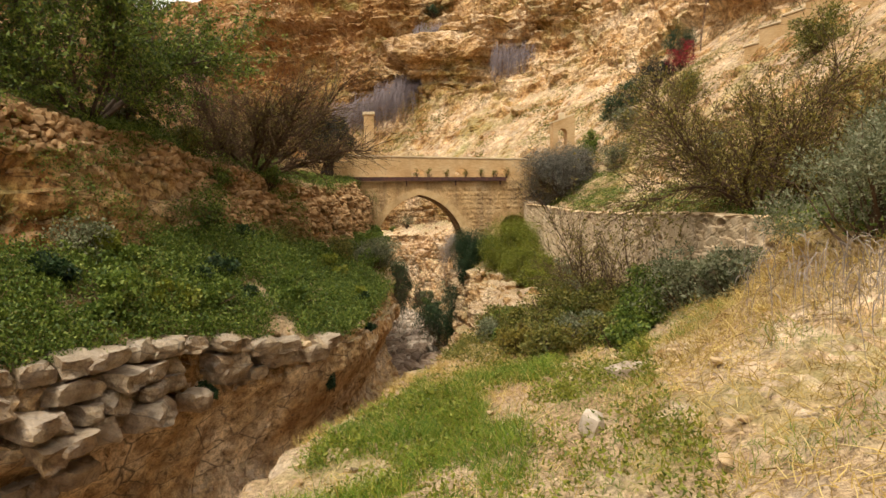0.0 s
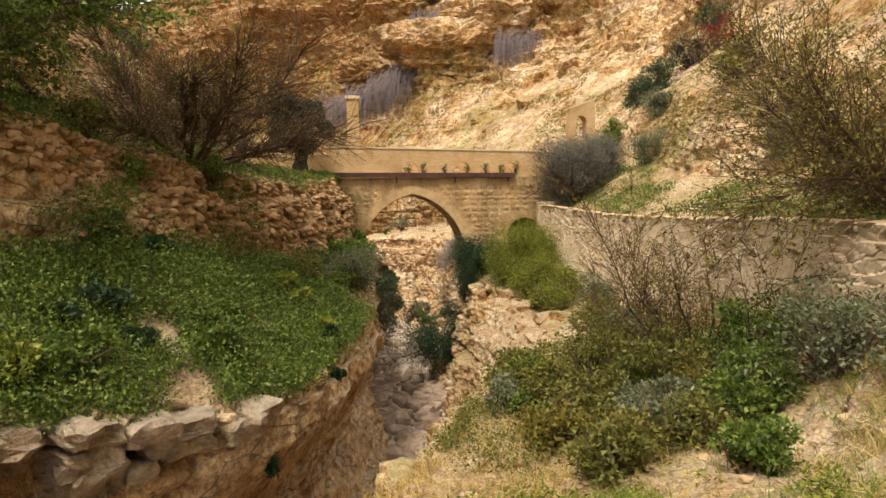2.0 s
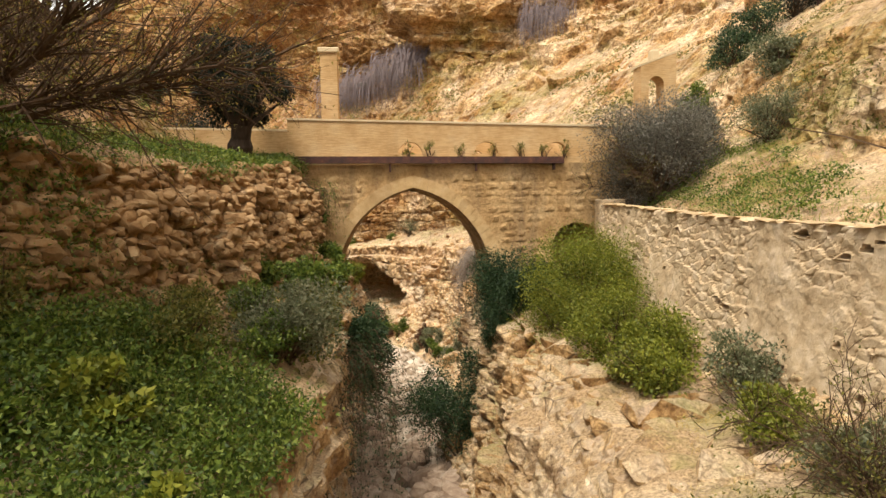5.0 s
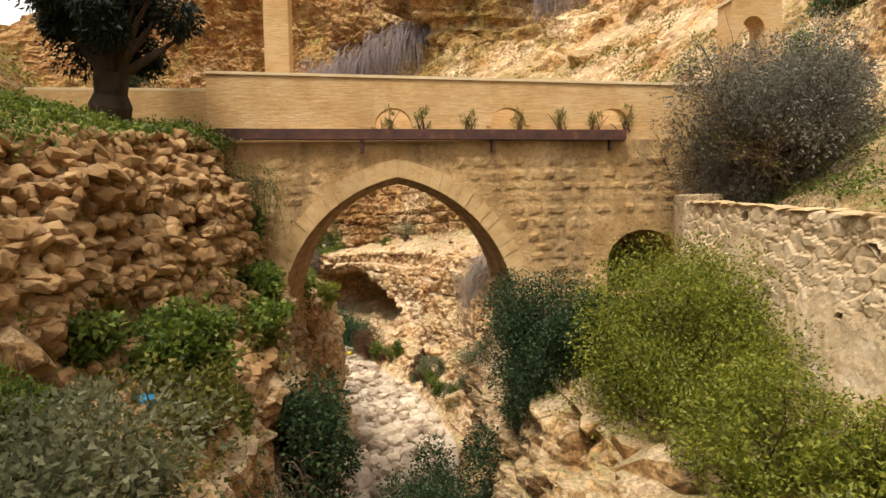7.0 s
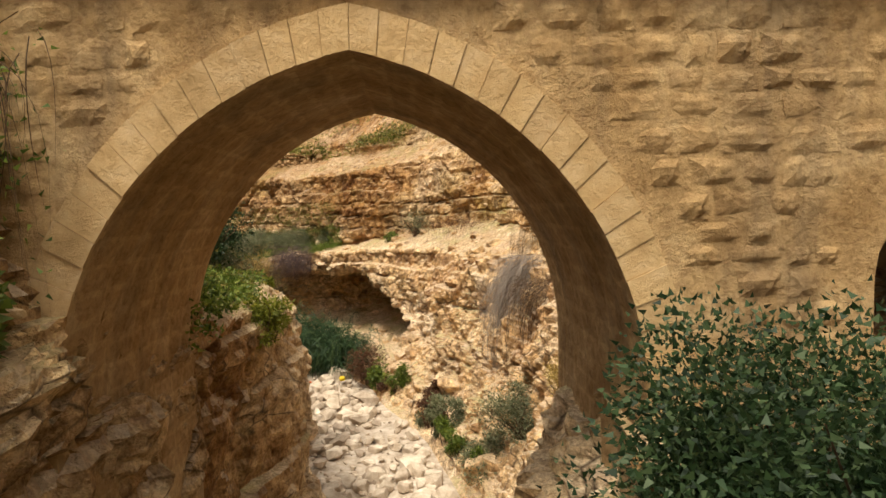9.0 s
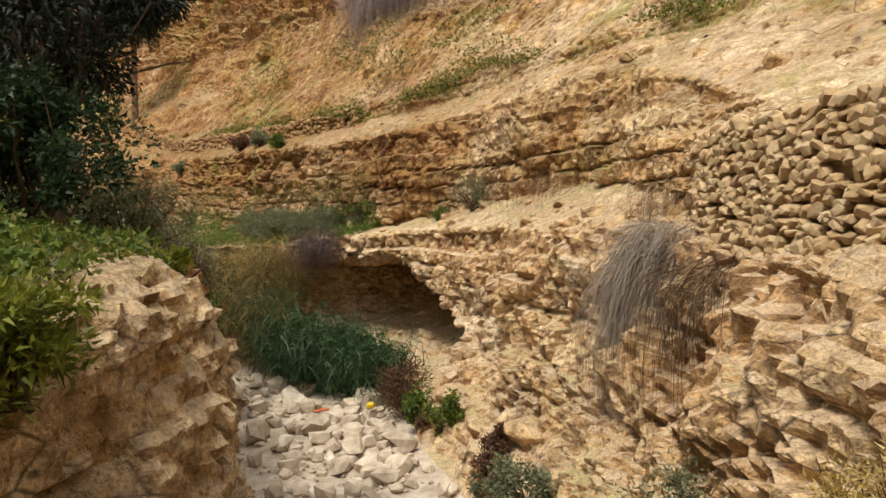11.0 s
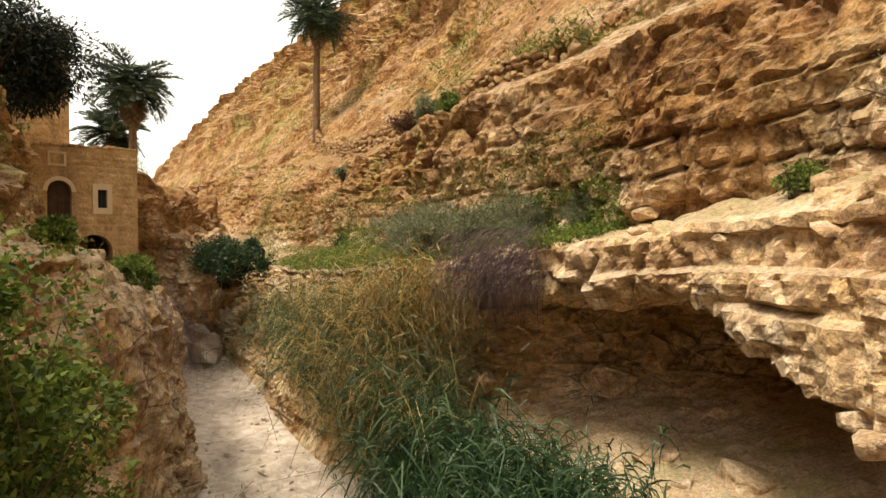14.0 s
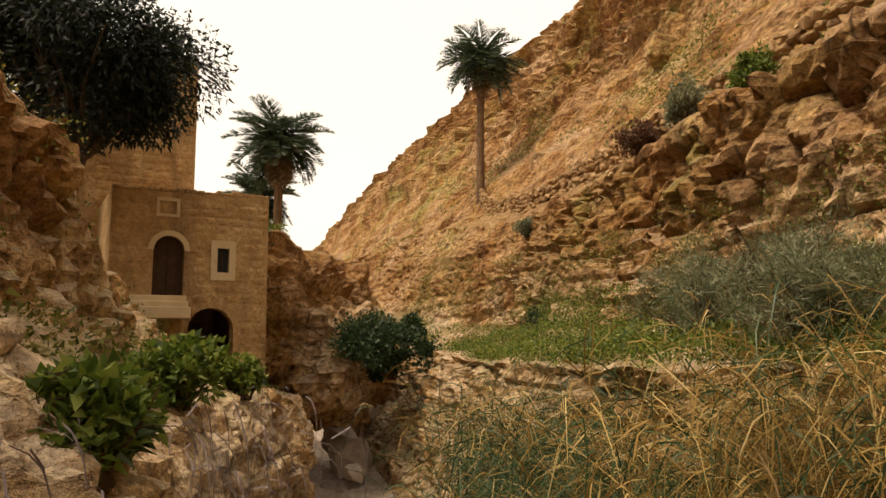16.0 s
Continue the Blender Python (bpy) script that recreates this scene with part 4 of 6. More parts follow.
# ring of the arch, a little proud of the face
ring = arch_curve(ARCH_X, SPRING, HALF + 0.42, OFF, SPRING - 0.6, 20)
inner = arch_curve(ARCH_X, SPRING, HALF, OFF, SPRING - 0.6, 20)
N_RING = len(ring) - 1
for a in range(N_RING):
    low, high = 0.012, 0.988
    quad = [[p0[i] + (p1[i] - p0[i]) * f for i in (0, 1)] for p0, p1, f in ((inner[a], inner[a + 1], low), (ring[a], ring[a + 1], low), (ring[a], ring[a + 1], high), (inner[a], inner[a + 1], high))]
    bm = plate(quad, [], 0.12)
    bmesh.ops.translate(bm, verts=bm.verts, vec=(0, -0.035 - 0.012 * (a % 3), 0))
    part("voussoir", bm, M_VOUSSOIR, bridge)
# stones of the vault
fine = arch_curve(ARCH_X, SPRING, HALF, OFF, SPRING - 1.6, 17)
stones = []
rng = random.Random(6)
for (x0, z0), (x1, z1) in zip(fine, fine[1:]):
    parts_n = max(1, round(math.hypot(x1 - x0, z1 - z0) / 0.28))
    for a in range(parts_n):
        mx, mz = x0 + (x1 - x0) * (a + 0.5) / parts_n, z0 + (z1 - z0) * (a + 0.5) / parts_n
        tilt = math.atan2(z1 - z0, x1 - x0)
        y = 0.05
        while y < 3.9:
            w = min(rng.uniform(0.35, 0.7), 3.97 - y)
            if w > 0.1:
                frame_m = Matrix(((0, -math.sin(tilt), math.cos(tilt), mx), (1, 0, 0, y + w / 2), (0, math.cos(tilt), math.sin(tilt), mz), (0, 0, 0, 1)))
                stones.append(frame_m @ pose(0, 0, 0, 0, 0, 180) @ Matrix.Diagonal((w * 0.94, rng.uniform(0.02, 0.045), math.hypot(x1 - x0, z1 - z0) / parts_n * 0.9, 1)))
            y += w
tagged(part("vault_lining", joined("vault_lining", BRICKS, stones, M_MASONRY), M_MASONRY, bridge), kind="stuff")
# added wall that shuts the small arch's rear, to keep its inside dark
part("arch_backing", box(3.5, 3.3, -6.0, 5.8, 3.7, 0.2), M_MASONRY, bridge)
# parapets with half-round drains
HALVES = [(-1.5, 0.45), (1.3, 0.44), (3.93, 0.4)]
holes = [round_curve(c, 2.1, r, r, 2.08, 12)[1:-1] for c, r in HALVES]
for y in (0.25, 3.6):
    bm = plate([(-5.9, 1.98), (-5.9, 3.38), (5.2, 3.12), (7.2, 3.0), (7.2, 1.98)], holes, 0.28)
    bmesh.ops.translate(bm, verts=bm.verts, vec=(0, y, 0))
    part("parapet", bm, M_COURSED, bridge)
    bm = plate([(-5.92, 3.385), (-5.92, 3.45), (7.2, 3.075), (7.2, 3.005)], [], 0.36)
    bmesh.ops.translate(bm, verts=bm.verts, vec=(0, y - 0.04, 0))
    part("coping", bm, M_CREAM, bridge)
for c, r in HALVES:
    bm = plate(round_curve(c, 2.1, r + 0.1, r + 0.1, 2.09, 12)[1:-1] + round_curve(c, 2.1, r, r, 2.09, 12)[1:-1][::-1], [], 0.06)
    bmesh.ops.translate(bm, verts=bm.verts, vec=(0, 0.21, 0))
    part("drain_arch", bm, M_COURSED, bridge)
# rusty channel along the face
def channel(x0, z0, x1, z1):
    bm = plate([(x0, z0 - 0.12), (x0, z0 + 0.12), (x1, z1 + 0.12), (x1, z1 - 0.12)], [], 0.24)
    bmesh.ops.translate(bm, verts=bm.verts, vec=(0, -0.25, 0))
    return bm
part("channel", channel(-5.55, 1.92, 4.1, 1.80), M_RUST, bridge, "dark rusty steel channel")
part("channel", channel(-6.8, 1.72, -5.55, 1.92), M_RUST, bridge, "dark rusty steel channel")
for x in (-5.5, -2.25, 0.87, 3.75):
    part("bracket", box(x - 0.035, -0.2, 1.45, x + 0.035, 0.0, 1.85, 0.01), M_RUST, bridge, "rusty bracket")
# ashlar blocks of the face
rng = random.Random(5)
blocks, more = 0, []
z = -2.8
while z < 1.45:
    h = rng.uniform(0.22, 0.36)
    x = -6.6 + rng.uniform(0, 0.4)
    while x < 7.2:
        w = rng.uniform(0.26, 0.66)
        cx, cz = x + w / 2, z + h / 2
        keep = True
        for px in (x, cx, x + w):
            for pz in (z, z + h):
                dz = pz - SPRING
                far = math.hypot(abs(px - ARCH_X) + OFF, max(dz, 0))
                if far < HALF + OFF + 0.46 or (abs(px - 4.65) < 1.1 and pz < -0.35):
                    keep = False
        if keep and z + h < 1.66 and rng.random() > 0.08:
            block_m = Matrix.LocRotScale((cx, 0.0, cz + rng.uniform(-0.015, 0.015)), Euler((rng.uniform(-0.05, 0.05), rng.uniform(-0.04, 0.04), rng.uniform(-0.04, 0.04))), (w * rng.uniform(0.84, 0.96), rng.uniform(0.03, 0.11), h * rng.uniform(0.78, 0.95)))
            if blocks < 300 and -4.5 < cx < 6.8:
                ob = new("ashlar_block", BRICKS[blocks % 6])
                ob.parent = bridge
                ob.matrix_basis = block_m
                blocks += 1
            else:
                more.append(block_m)
        x += w
    z += h
tagged(part("ashlar_facing", joined("ashlar_facing", BRICKS, more, M_MASONRY), M_MASONRY, bridge), kind="stuff")
# approach wall on the far side and the gate pillar
wall = thing("approach_wall", pose(-5.9, 40.95, EYE, 0, 0, -9), "low ochre stone wall beside the bridge head", "wall")
part("wall", plate([(-9, 0.8), (-9, 3.5), (0, 2.98), (0, 0.6)], [], 0.3), M_COURSED, wall)
part("coping", plate([(-9, 3.505), (-9, 3.57), (0.02, 3.05), (0.02, 2.985)], [], 0.36), M_CREAM, wall)
pillar = thing("gate_pillar", pose(-4.75, 43.2, EYE, 0, 0, 6), "tall square pillar of pale ochre stone", "pillar")
part("shaft", box(-0.33, -0.33, 1.98, 0.33, 0.33, 6.2, 0.02), M_COURSED, pillar)
part("cap", box(-0.4, -0.4, 6.2, 0.4, 0.4, 6.4, 0.03), M_CREAM, pillar)

# ---- the gate post building on the path above ----
lodge = thing("path_gateway", pose(8.3, 44.0, EYE, 0, 0, 10), "small pale stone gateway with an arched niche", "gateway")
part("wall", plate([(-0.75, 3.6), (-0.75, 5.6), (0.2, 5.95), (0.75, 6.15), (0.75, 3.6)], [round_curve(-0.1, 4.9, 0.33, 0.33, 3.9, 10)], 0.7), M_COURSED, lodge)
part("coping", plate([(-0.8, 5.6), (-0.8, 5.68), (0.78, 6.25), (0.78, 6.17)], [], 0.8), M_CREAM, lodge)
part("finial", box(-0.25, 0.1, 5.85, 0.1, 0.5, 6.3, 0.05), M_CREAM, lodge)

# ---- retaining wall on the right bank ----
WALL_TOP = [(7.2, 8.0, -0.9), (7.3, 12.0, -0.45), (7.1, 19.2, -0.3), (6.95, 26.0, -0.35), (6.6, 32.0, -0.3), (5.9, 37.0, -0.05), (5.2, 40.6, 0.15)]
wl = spline(WALL_TOP, 150)
wdir = np.gradient(wl[:, :2], axis=0)
wdir /= np.linalg.norm(wdir, axis=1)[:, None]
wout = np.stack([-wdir[:, 1], wdir[:, 0]], 1)
NV = 78
v = np.linspace(0, 1, NV)
height = 2.9
face = np.zeros((len(wl), NV, 3))
face[..., :2] = wl[:, None, :2] + wout[:, None] * (0.42 * (1 - v) ** 1.5)[None, :, None]
face[..., 2] = (wl[:, 2] + EYE)[:, None] - height * (1 - v)[None]
cellp = np.stack([np.linspace(0, 33, len(wl))[:, None] + 0 * face[..., 0], 0 * face[..., 0], face[..., 2]], -1)
warped = cellp + 0.1 * np.stack([vnoise(cellp / 0.3, 4), 0 * cellp[..., 0], vnoise(cellp / 0.3, 5)], -1)
rim, luck, way = worley(warped * np.array([1, 0, 1]) / np.array([0.36, 1, 0.21]), 8)
bare = np.clip(0.5 + 3.5 * vnoise(cellp / 1.4, 55), 0.12, 1)
bulge = bare * (0.045 * (luck - 0.5) - 0.03 * np.clip(1 - rim / 0.12, 0, 1) + 0.025 * way[..., 2]) + 0.035 * fbm(cellp / 0.2, 3, 11) + 0.06 * fbm(cellp / 0.9, 3, 12)
bulge = np.where((luck > 0.95) & (rim > 0.2), -0.3, bulge)
face[..., :2] += wout[:, None] * bulge[..., None]
top = np.zeros((len(wl), 5, 3))
top[..., :2] = face[:, -1:, :2] - wout[:, None] * np.linspace(0.06, 0.7, 5)[None, :, None]
top[..., 2] = face[:, -1:, 2] + 0.02 + 0.05 * fbm(top / 0.4, 2, 3)
top[:, -1, 2] -= 0.4
retaining = thing("retaining_wall", Matrix(), "pale mortared rubble retaining wall along the bank", "wall")
part("wall_face", grid_mesh("wall_face", np.concatenate([face, top], 1), True), M_PLASTER, retaining)
rng = random.Random(8)
i = 64
while i < len(wl) - 12:
    w = rng.uniform(0.35, 0.75)
    ob = new("coping_stone", FIELD[rng.randrange(10)])
    ob.parent = retaining
    ob.matrix_basis = Matrix.LocRotScale((wl[i, 0] - wout[i, 0] * 0.14, wl[i, 1] - wout[i, 1] * 0.14, wl[i, 2] + EYE + 0.02), Euler((rng.uniform(-0.1, 0.1), rng.uniform(-0.1, 0.1), math.atan2(wdir[i, 1], wdir[i, 0]))), (w, 0.42, rng.uniform(0.1, 0.17)))
    i += max(3, int(w / 0.48 * 12.9))
# end quoin at the bridge
quoin = thing("wall_quoin", pose(5.35, 40.95, EYE, 0, 0, 8), "squared pale stone pier at the wall's end", "pier")
part("pier", box(-0.15, -0.35, -2.6, 0.75, 0.32, 0.33, 0.04), M_PLASTER, quoin)


def scatter_wall(owner, name, p, shapes, size, count, seed, rest_name="", material=None, deep=0.55):
    """Stones set in courses on a grid of surface points p (rows along, columns up)."""
    rng = random.Random(seed)
    lengths = np.linalg.norm(np.diff(p[:, p.shape[1] // 2], axis=0), axis=1)
    along = np.r_[0, np.cumsum(lengths)]
    up = np.r_[0, np.cumsum(np.linalg.norm(np.diff(p[p.shape[0] // 2], axis=0), axis=1))]
    n = normals(p, 1)
    places = []
    h = size * 0.3
    while h < up[-1]:
        x = rng.uniform(0, size)
        row_h = size * rng.uniform(0.75, 1.1)
        while x < along[-1]:
            w = size * rng.choice((0.6, 0.8, 0.9, 1.1, 1.5)) * rng.uniform(0.8, 1.2)
            i, j = min(np.searchsorted(along, x + w / 2), p.shape[0] - 1), min(np.searchsorted(up, h + rng.uniform(-0.3, 0.3) * size), p.shape[1] - 1)
            t = p[min(i + 1, p.shape[0] - 1), j] - p[max(i - 1, 0), j]
            yaw = math.atan2(t[1], t[0])
            places.append(Matrix.LocRotScale(Vector(p[i, j]), Euler((rng.uniform(-0.4, 0.4), rng.gauss(0, 0.3), yaw + rng.uniform(-0.3, 0.3))), (w * 1.05, size * deep * 2.0, row_h * rng.uniform(0.75, 1.5))))
            x += w
        h += row_h * 0.92
    places = places[::-1]
    for k, m in enumerate(places[:count]):
        ob = new(name, shapes[rng.randrange(len(shapes))])
        ob.parent = owner
        ob.matrix_basis = m
    if len(places) > count:
        me = joined(rest_name, shapes, places[count:], material)
        tagged(part(rest_name, me, material, owner), kind="stuff")


# tumbled rubble wall on the left bank before the bridge
rubble = thing("rubble_wall", Matrix(), "tumbled dry-stone wall of ochre rubble on the bank", "wall")
a, b = knot_row(2.9), knot_row(4.82)
up0, up1 = LCOL[4] - 3, LCOL[5] + 1
front = left[knot_row(4.2):b, LCOL[3] + 4:up1][::-1]
scatter_wall(rubble, "rubble_stone", front, HULLS, 0.27, 300, 3, "rubble", M_RUBBLE)
scatter_wall(rubble, "rubble_stone", left[a:knot_row(4.2), up0:up1][::-1], HULLS, 0.27, 0, 4, "rubble", M_RUBBLE)
rubble2 = thing("terrace_wall", Matrix(), "collapsed dry-stone terrace wall above the ledge", "wall")
surf = left[knot_row(1.6):knot_row(2.9), LCOL[5] - 9:LCOL[5] + 2]
scatter_wall(rubble2, "rubble_stone", surf, HULLS, 0.27, 150, 5, "rubble", M_RUBBLE)
# dry-stone wall on the right ledge behind the bridge
dry = thing("dry_stone_wall", Matrix(), "dry-stone wall of pale field stones on a rock ledge", "wall")
pts = spline([(3.6, 48.0, -2.3), (3.1, 52.0, -2.2), (2.5, 55.5, -2.15), (2.1, 58.6, -2.2), (2.1, 61.6, -2.3)], 14)
tops = spline([1.75, 1.7, 1.6, 1.75, 1.55], 14)[:, 0]
surf = np.stack([np.c_[pts[:, 0] + 0.25 * f, pts[:, 1], pts[:, 2] + EYE + f * tops] for f in np.linspace(-0.5, 1, 30)], 1)
scatter_wall(dry, "field_stone", surf, HULLS_PALE, 0.22, 300, 6, "field_stones", M_DRYWALL)
back = np.stack([np.c_[pts[:, 0] + 0.16 + 0.25 * f, pts[:, 1], pts[:, 2] + EYE + f * tops - 0.05] for f in np.linspace(0, 1, 6)] + [np.c_[pts[:, 0] + 2.2, pts[:, 1], pts[:, 2] + EYE + tops + 0.1]], 1)
part("core", grid_mesh("core", back), M_RUBBLE, dry)
# terrace walls on the far slope
for nm, knots, hh, size, seed in (("terrace_wall", [(-11.5, 81.0), (-15.5, 83.0), (-20.5, 86.8), (-26.0, 91.7), (-31, 95.5), (-37, 101), (-42, 105.6)], 1.1, 0.34, 11),):
    far_wall = thing(nm, Matrix(), "long dry-stone terrace wall across the rocky slope", "wall")
    q = spline(knots, 16)
    zz = np.array([drop(x, y) for x, y in q])
    for _ in range(6):
        zz[1:-1] = (zz[:-2] + zz[1:-1] + zz[2:]) / 3
    surf = np.stack([np.c_[q[:, 0], q[:, 1], zz - 0.2 + f * hh] for f in np.linspace(0, 1, 10)], 1)
    scatter_wall(far_wall, "field_stone", surf, HULLS, size, 0, seed, "terrace_stones", M_RUBBLE)

# ---- the house by the stream ----
HOUSE = Matrix.Translation((-33.6, 81.3, EYE)) @ pose(0, 0, 0, 0, 0, math.degrees(math.atan2(0.96, 0.27)))
house = thing("stone_house", HOUSE, "small ochre stone house with an arched door above the stream", "house")
door_c = round_curve(-3.39, -0.34, 0.49, 0.5, -1.85, 12)
win = [(-1.8, -1.02), (-1.39, -1.02), (-1.39, -0.17), (-1.8, -0.17)]
cellar = round_curve(-1.94, -3.0, 0.77, 0.74, -4.0, 12)
part("front_wall", plate([(-5.2, -6.0), (-5.2, 1.6), (0, 1.8), (0, -6.0)], [door_c, win, cellar], 0.5), M_MASONRY, house)
part("side_wall", box(-0.5, 0.5, -6.0, 0.0, 5.5, 1.75), M_MASONRY, house)
part("side_wall", box(-5.2, 0.5, -6.0, -4.7, 5.5, 1.6), M_MASONRY, house)
part("roof", box(-4.7, 0.5, 1.2, -0.5, 5.5, 1.45), M_COURSED, house, "flat stone roof")
part("inner_floor", box(-4.7, 0.5, -2.0, -0.5, 5.5, -1.85), M_COURSED, house)
part("back_wall", box(-5.2, 5.5, -6, 0, 6, 1.7), M_MASONRY, house)
x = -5.2
rng = random.Random(12)
while x < -0.1:
    w = rng.uniform(0.2, 0.42)
    part("crenel_stone", box(x, 0.02, 1.62 + 0.038 * (x + 5.2), min(x + w - 0.03, 0), 0.46, 1.74 + 0.038 * (x + 5.2) + rng.uniform(-0.04, 0.05), 0.02), M_MASONRY, house)
    x += w
leaf_door = part("door", plate(round_curve(-3.39, -0.34, 0.48, 0.49, -1.84, 12), [], 0.08), M_DOOR, house, "dark brown arched wooden door")
leaf_door.location = (0, 0.22, 0)
for x in (-3.7, -3.39, -3.08):
    part("plank_batten", box(x - 0.02, 0.2, -1.8, x + 0.02, 0.235, -0.1), M_DOOR, leaf_door).location = (0, -0.22, 0)
surround = plate(round_curve(-3.39, -0.34, 0.67, 0.68, -1.85, 12)[1:-1] + round_curve(-3.39, -0.34, 0.49, 0.5, -1.85, 12)[1:-1][::-1], [], 0.1)
bmesh.ops.translate(surround, verts=surround.verts, vec=(0, -0.05, 0))
part("door_arch", surround, M_CREAM, house, "pale dressed stone arch")
window = part("window_frame", plate([(-2.02, -1.3), (-1.17, -1.3), (-1.17, 0.1), (-2.02, 0.1)], [win], 0.1), M_CREAM, house, "pale dressed stone window surround")
window.location = (0, -0.05, 0)
part("pane", box(-1.82, 0.2, -1.04, -1.37, 0.24, -0.15), M_GLASS, window)
part("bar", box(-1.61, 0.16, -1.02, -1.58, 0.2, -0.17), M_DOOR, window)
plaque = part("plaque", plate([(-3.85, 0.8), (-3.1, 0.8), (-3.1, 1.45), (-3.85, 1.45)], [[(-3.75, 0.9), (-3.2, 0.9), (-3.2, 1.35), (-3.75, 1.35)]], 0.08), M_CREAM, house, "weathered framed stone plaque")
plaque.location = (0, -0.05, 0)
for s, (z0, w0) in enumerate(((-2.05, 0.35), (-2.25, 0.7), (-2.45, 1.05))):
    part("doorstep", box(-4.9 - 0.1 * s, -w0, z0 - 0.2, -2.85, 0, z0 + 0.0 + 0.17, 0.02), M_CREAM, house)
rng = random.Random(31)
z, count = -5.2, 0
while z < 1.3:
    h = rng.uniform(0.26, 0.36)
    x = -5.15
    while x < -0.1:
        w = min(rng.uniform(0.35, 0.7), -0.02 - x)
        clash = any(x < b and x + w > a and z < d and z + h > c for a, b, c, d in ((-4.08, -2.7, -2.6, 0.38), (-2.05, -1.14, -1.34, 0.14), (-2.74, -1.14, -4.2, -2.2), (-3.88, -3.07, 0.77, 1.48)))
        if not clash and w > 0.15:
            ob = new("ashlar_block", BRICKS[count % 6])
            ob.parent = house
            ob.matrix_basis = Matrix.LocRotScale((x + w / 2, 0, z + h / 2), None, (w * 0.96, 0.06, h * 0.95))
            count += 1
        x += w
    z += h
tower = thing("stone_tower", Matrix.Translation((-37.6, 80.5, EYE)) @ pose(0, 0, 0, 0, 0, math.degrees(math.atan2(0.96, 0.27))), "tall plain tower of ochre ashlar behind the house", "tower")
part("tower_wall", box(-6, 0.0, -5, 0, 5, 7.95, 0.03), M_MASONRY, tower)
part("tower_cap", box(-6.05, -0.05, 7.95, 0.05, 5.05, 8.07, 0.02), M_COURSED, tower)
z, count = 1.6, 0
while z < 7.6:
    h = rng.uniform(0.27, 0.36)
    x = -3.6
    while x < -0.1:
        w = min(rng.uniform(0.35, 0.7), -0.02 - x)
        if w > 0.15:
            ob = new("ashlar_block", BRICKS[count % 6])
            ob.parent = tower
            ob.matrix_basis = Matrix.LocRotScale((x + w / 2, 0, z + h / 2), None, (w * 0.96, 0.06, h * 0.95))
            count += 1
        x += w
    z += h

# ---- boulders in the stream bed ----
rng = random.Random(21)
small = []
count = 0
for k in np.linspace(5.0, 8.4, 1300):
    i = knot_row(k)
    f = rng.random() ** 0.8 * 0.94 + 0.03
    p0 = bed[i, int(f * 16)]
    size = 0.08 + 0.62 * rng.random() ** 4 + (0.45 if rng.random() < 0.04 else 0)
    m = Matrix.LocRotScale(Vector((p0[0] + rng.uniform(-0.2, 0.2), p0[1] + rng.uniform(-0.2, 0.2), p0[2] + size * 0.3)), Euler((rng.uniform(-0.3, 0.3), rng.uniform(-0.3, 0.3), rng.uniform(0, 6.3))), (size * rng.uniform(1, 1.5), size, size * rng.uniform(0.7, 1.0)))
    if size > 0.3 and count < 150:
        ob = tagged(new("river_stone", RIVER[rng.randrange(8)]), "pale rounded stone in the dry stream bed", "stone", "stones in the stream bed")
        ob.matrix_basis = m
        count += 1
    else:
        small.append(m)
for k in np.linspace(8.3, 10.4, 420):
    i = knot_row(k)
    p0 = bed[i, rng.randrange(17)]
    size = 0.05 + 0.16 * rng.random() ** 3
    small.append(Matrix.LocRotScale(Vector((p0[0] + rng.uniform(-0.3, 0.3), p0[1] + rng.uniform(-0.3, 0.3), p0[2] + 0.02)), Euler((0, 0, rng.uniform(0, 6.3))), (size * 1.4, size, size * 0.8)))
wedged = []
# river stones in a darker brown, with the narrow gorge's shade in the tint
M_GORGE = stone_material("brown_gorge_rock", (0.2, 0.14, 0.1), (0.34, 0.26, 0.2), (0.52, 0.44, 0.37), 0.6)
for k in np.linspace(2.6, 5.3, 620):
    p0 = bed[knot_row(k), rng.randrange(17)]
    size = 0.15 + 0.75 * rng.random() ** 2
    wedged.append(Matrix.LocRotScale(Vector((p0[0], p0[1], p0[2] + size * 0.2)), Euler((rng.uniform(-0.4, 0.4), 0.1, rng.uniform(0, 6.3))), (size * 1.4, size, size * 0.9)))
tagged(new("gorge_rocks", joined("gorge_rocks", RIVER, wedged, M_GORGE)), "brown rocks wedged in the narrow gorge", "rocks", kind="stuff")
tagged(new("gravel", joined("gravel", GRAVEL, small, M_BOULDER)), "pale cobbles and gravel in the stream bed", "gravel", kind="stuff")
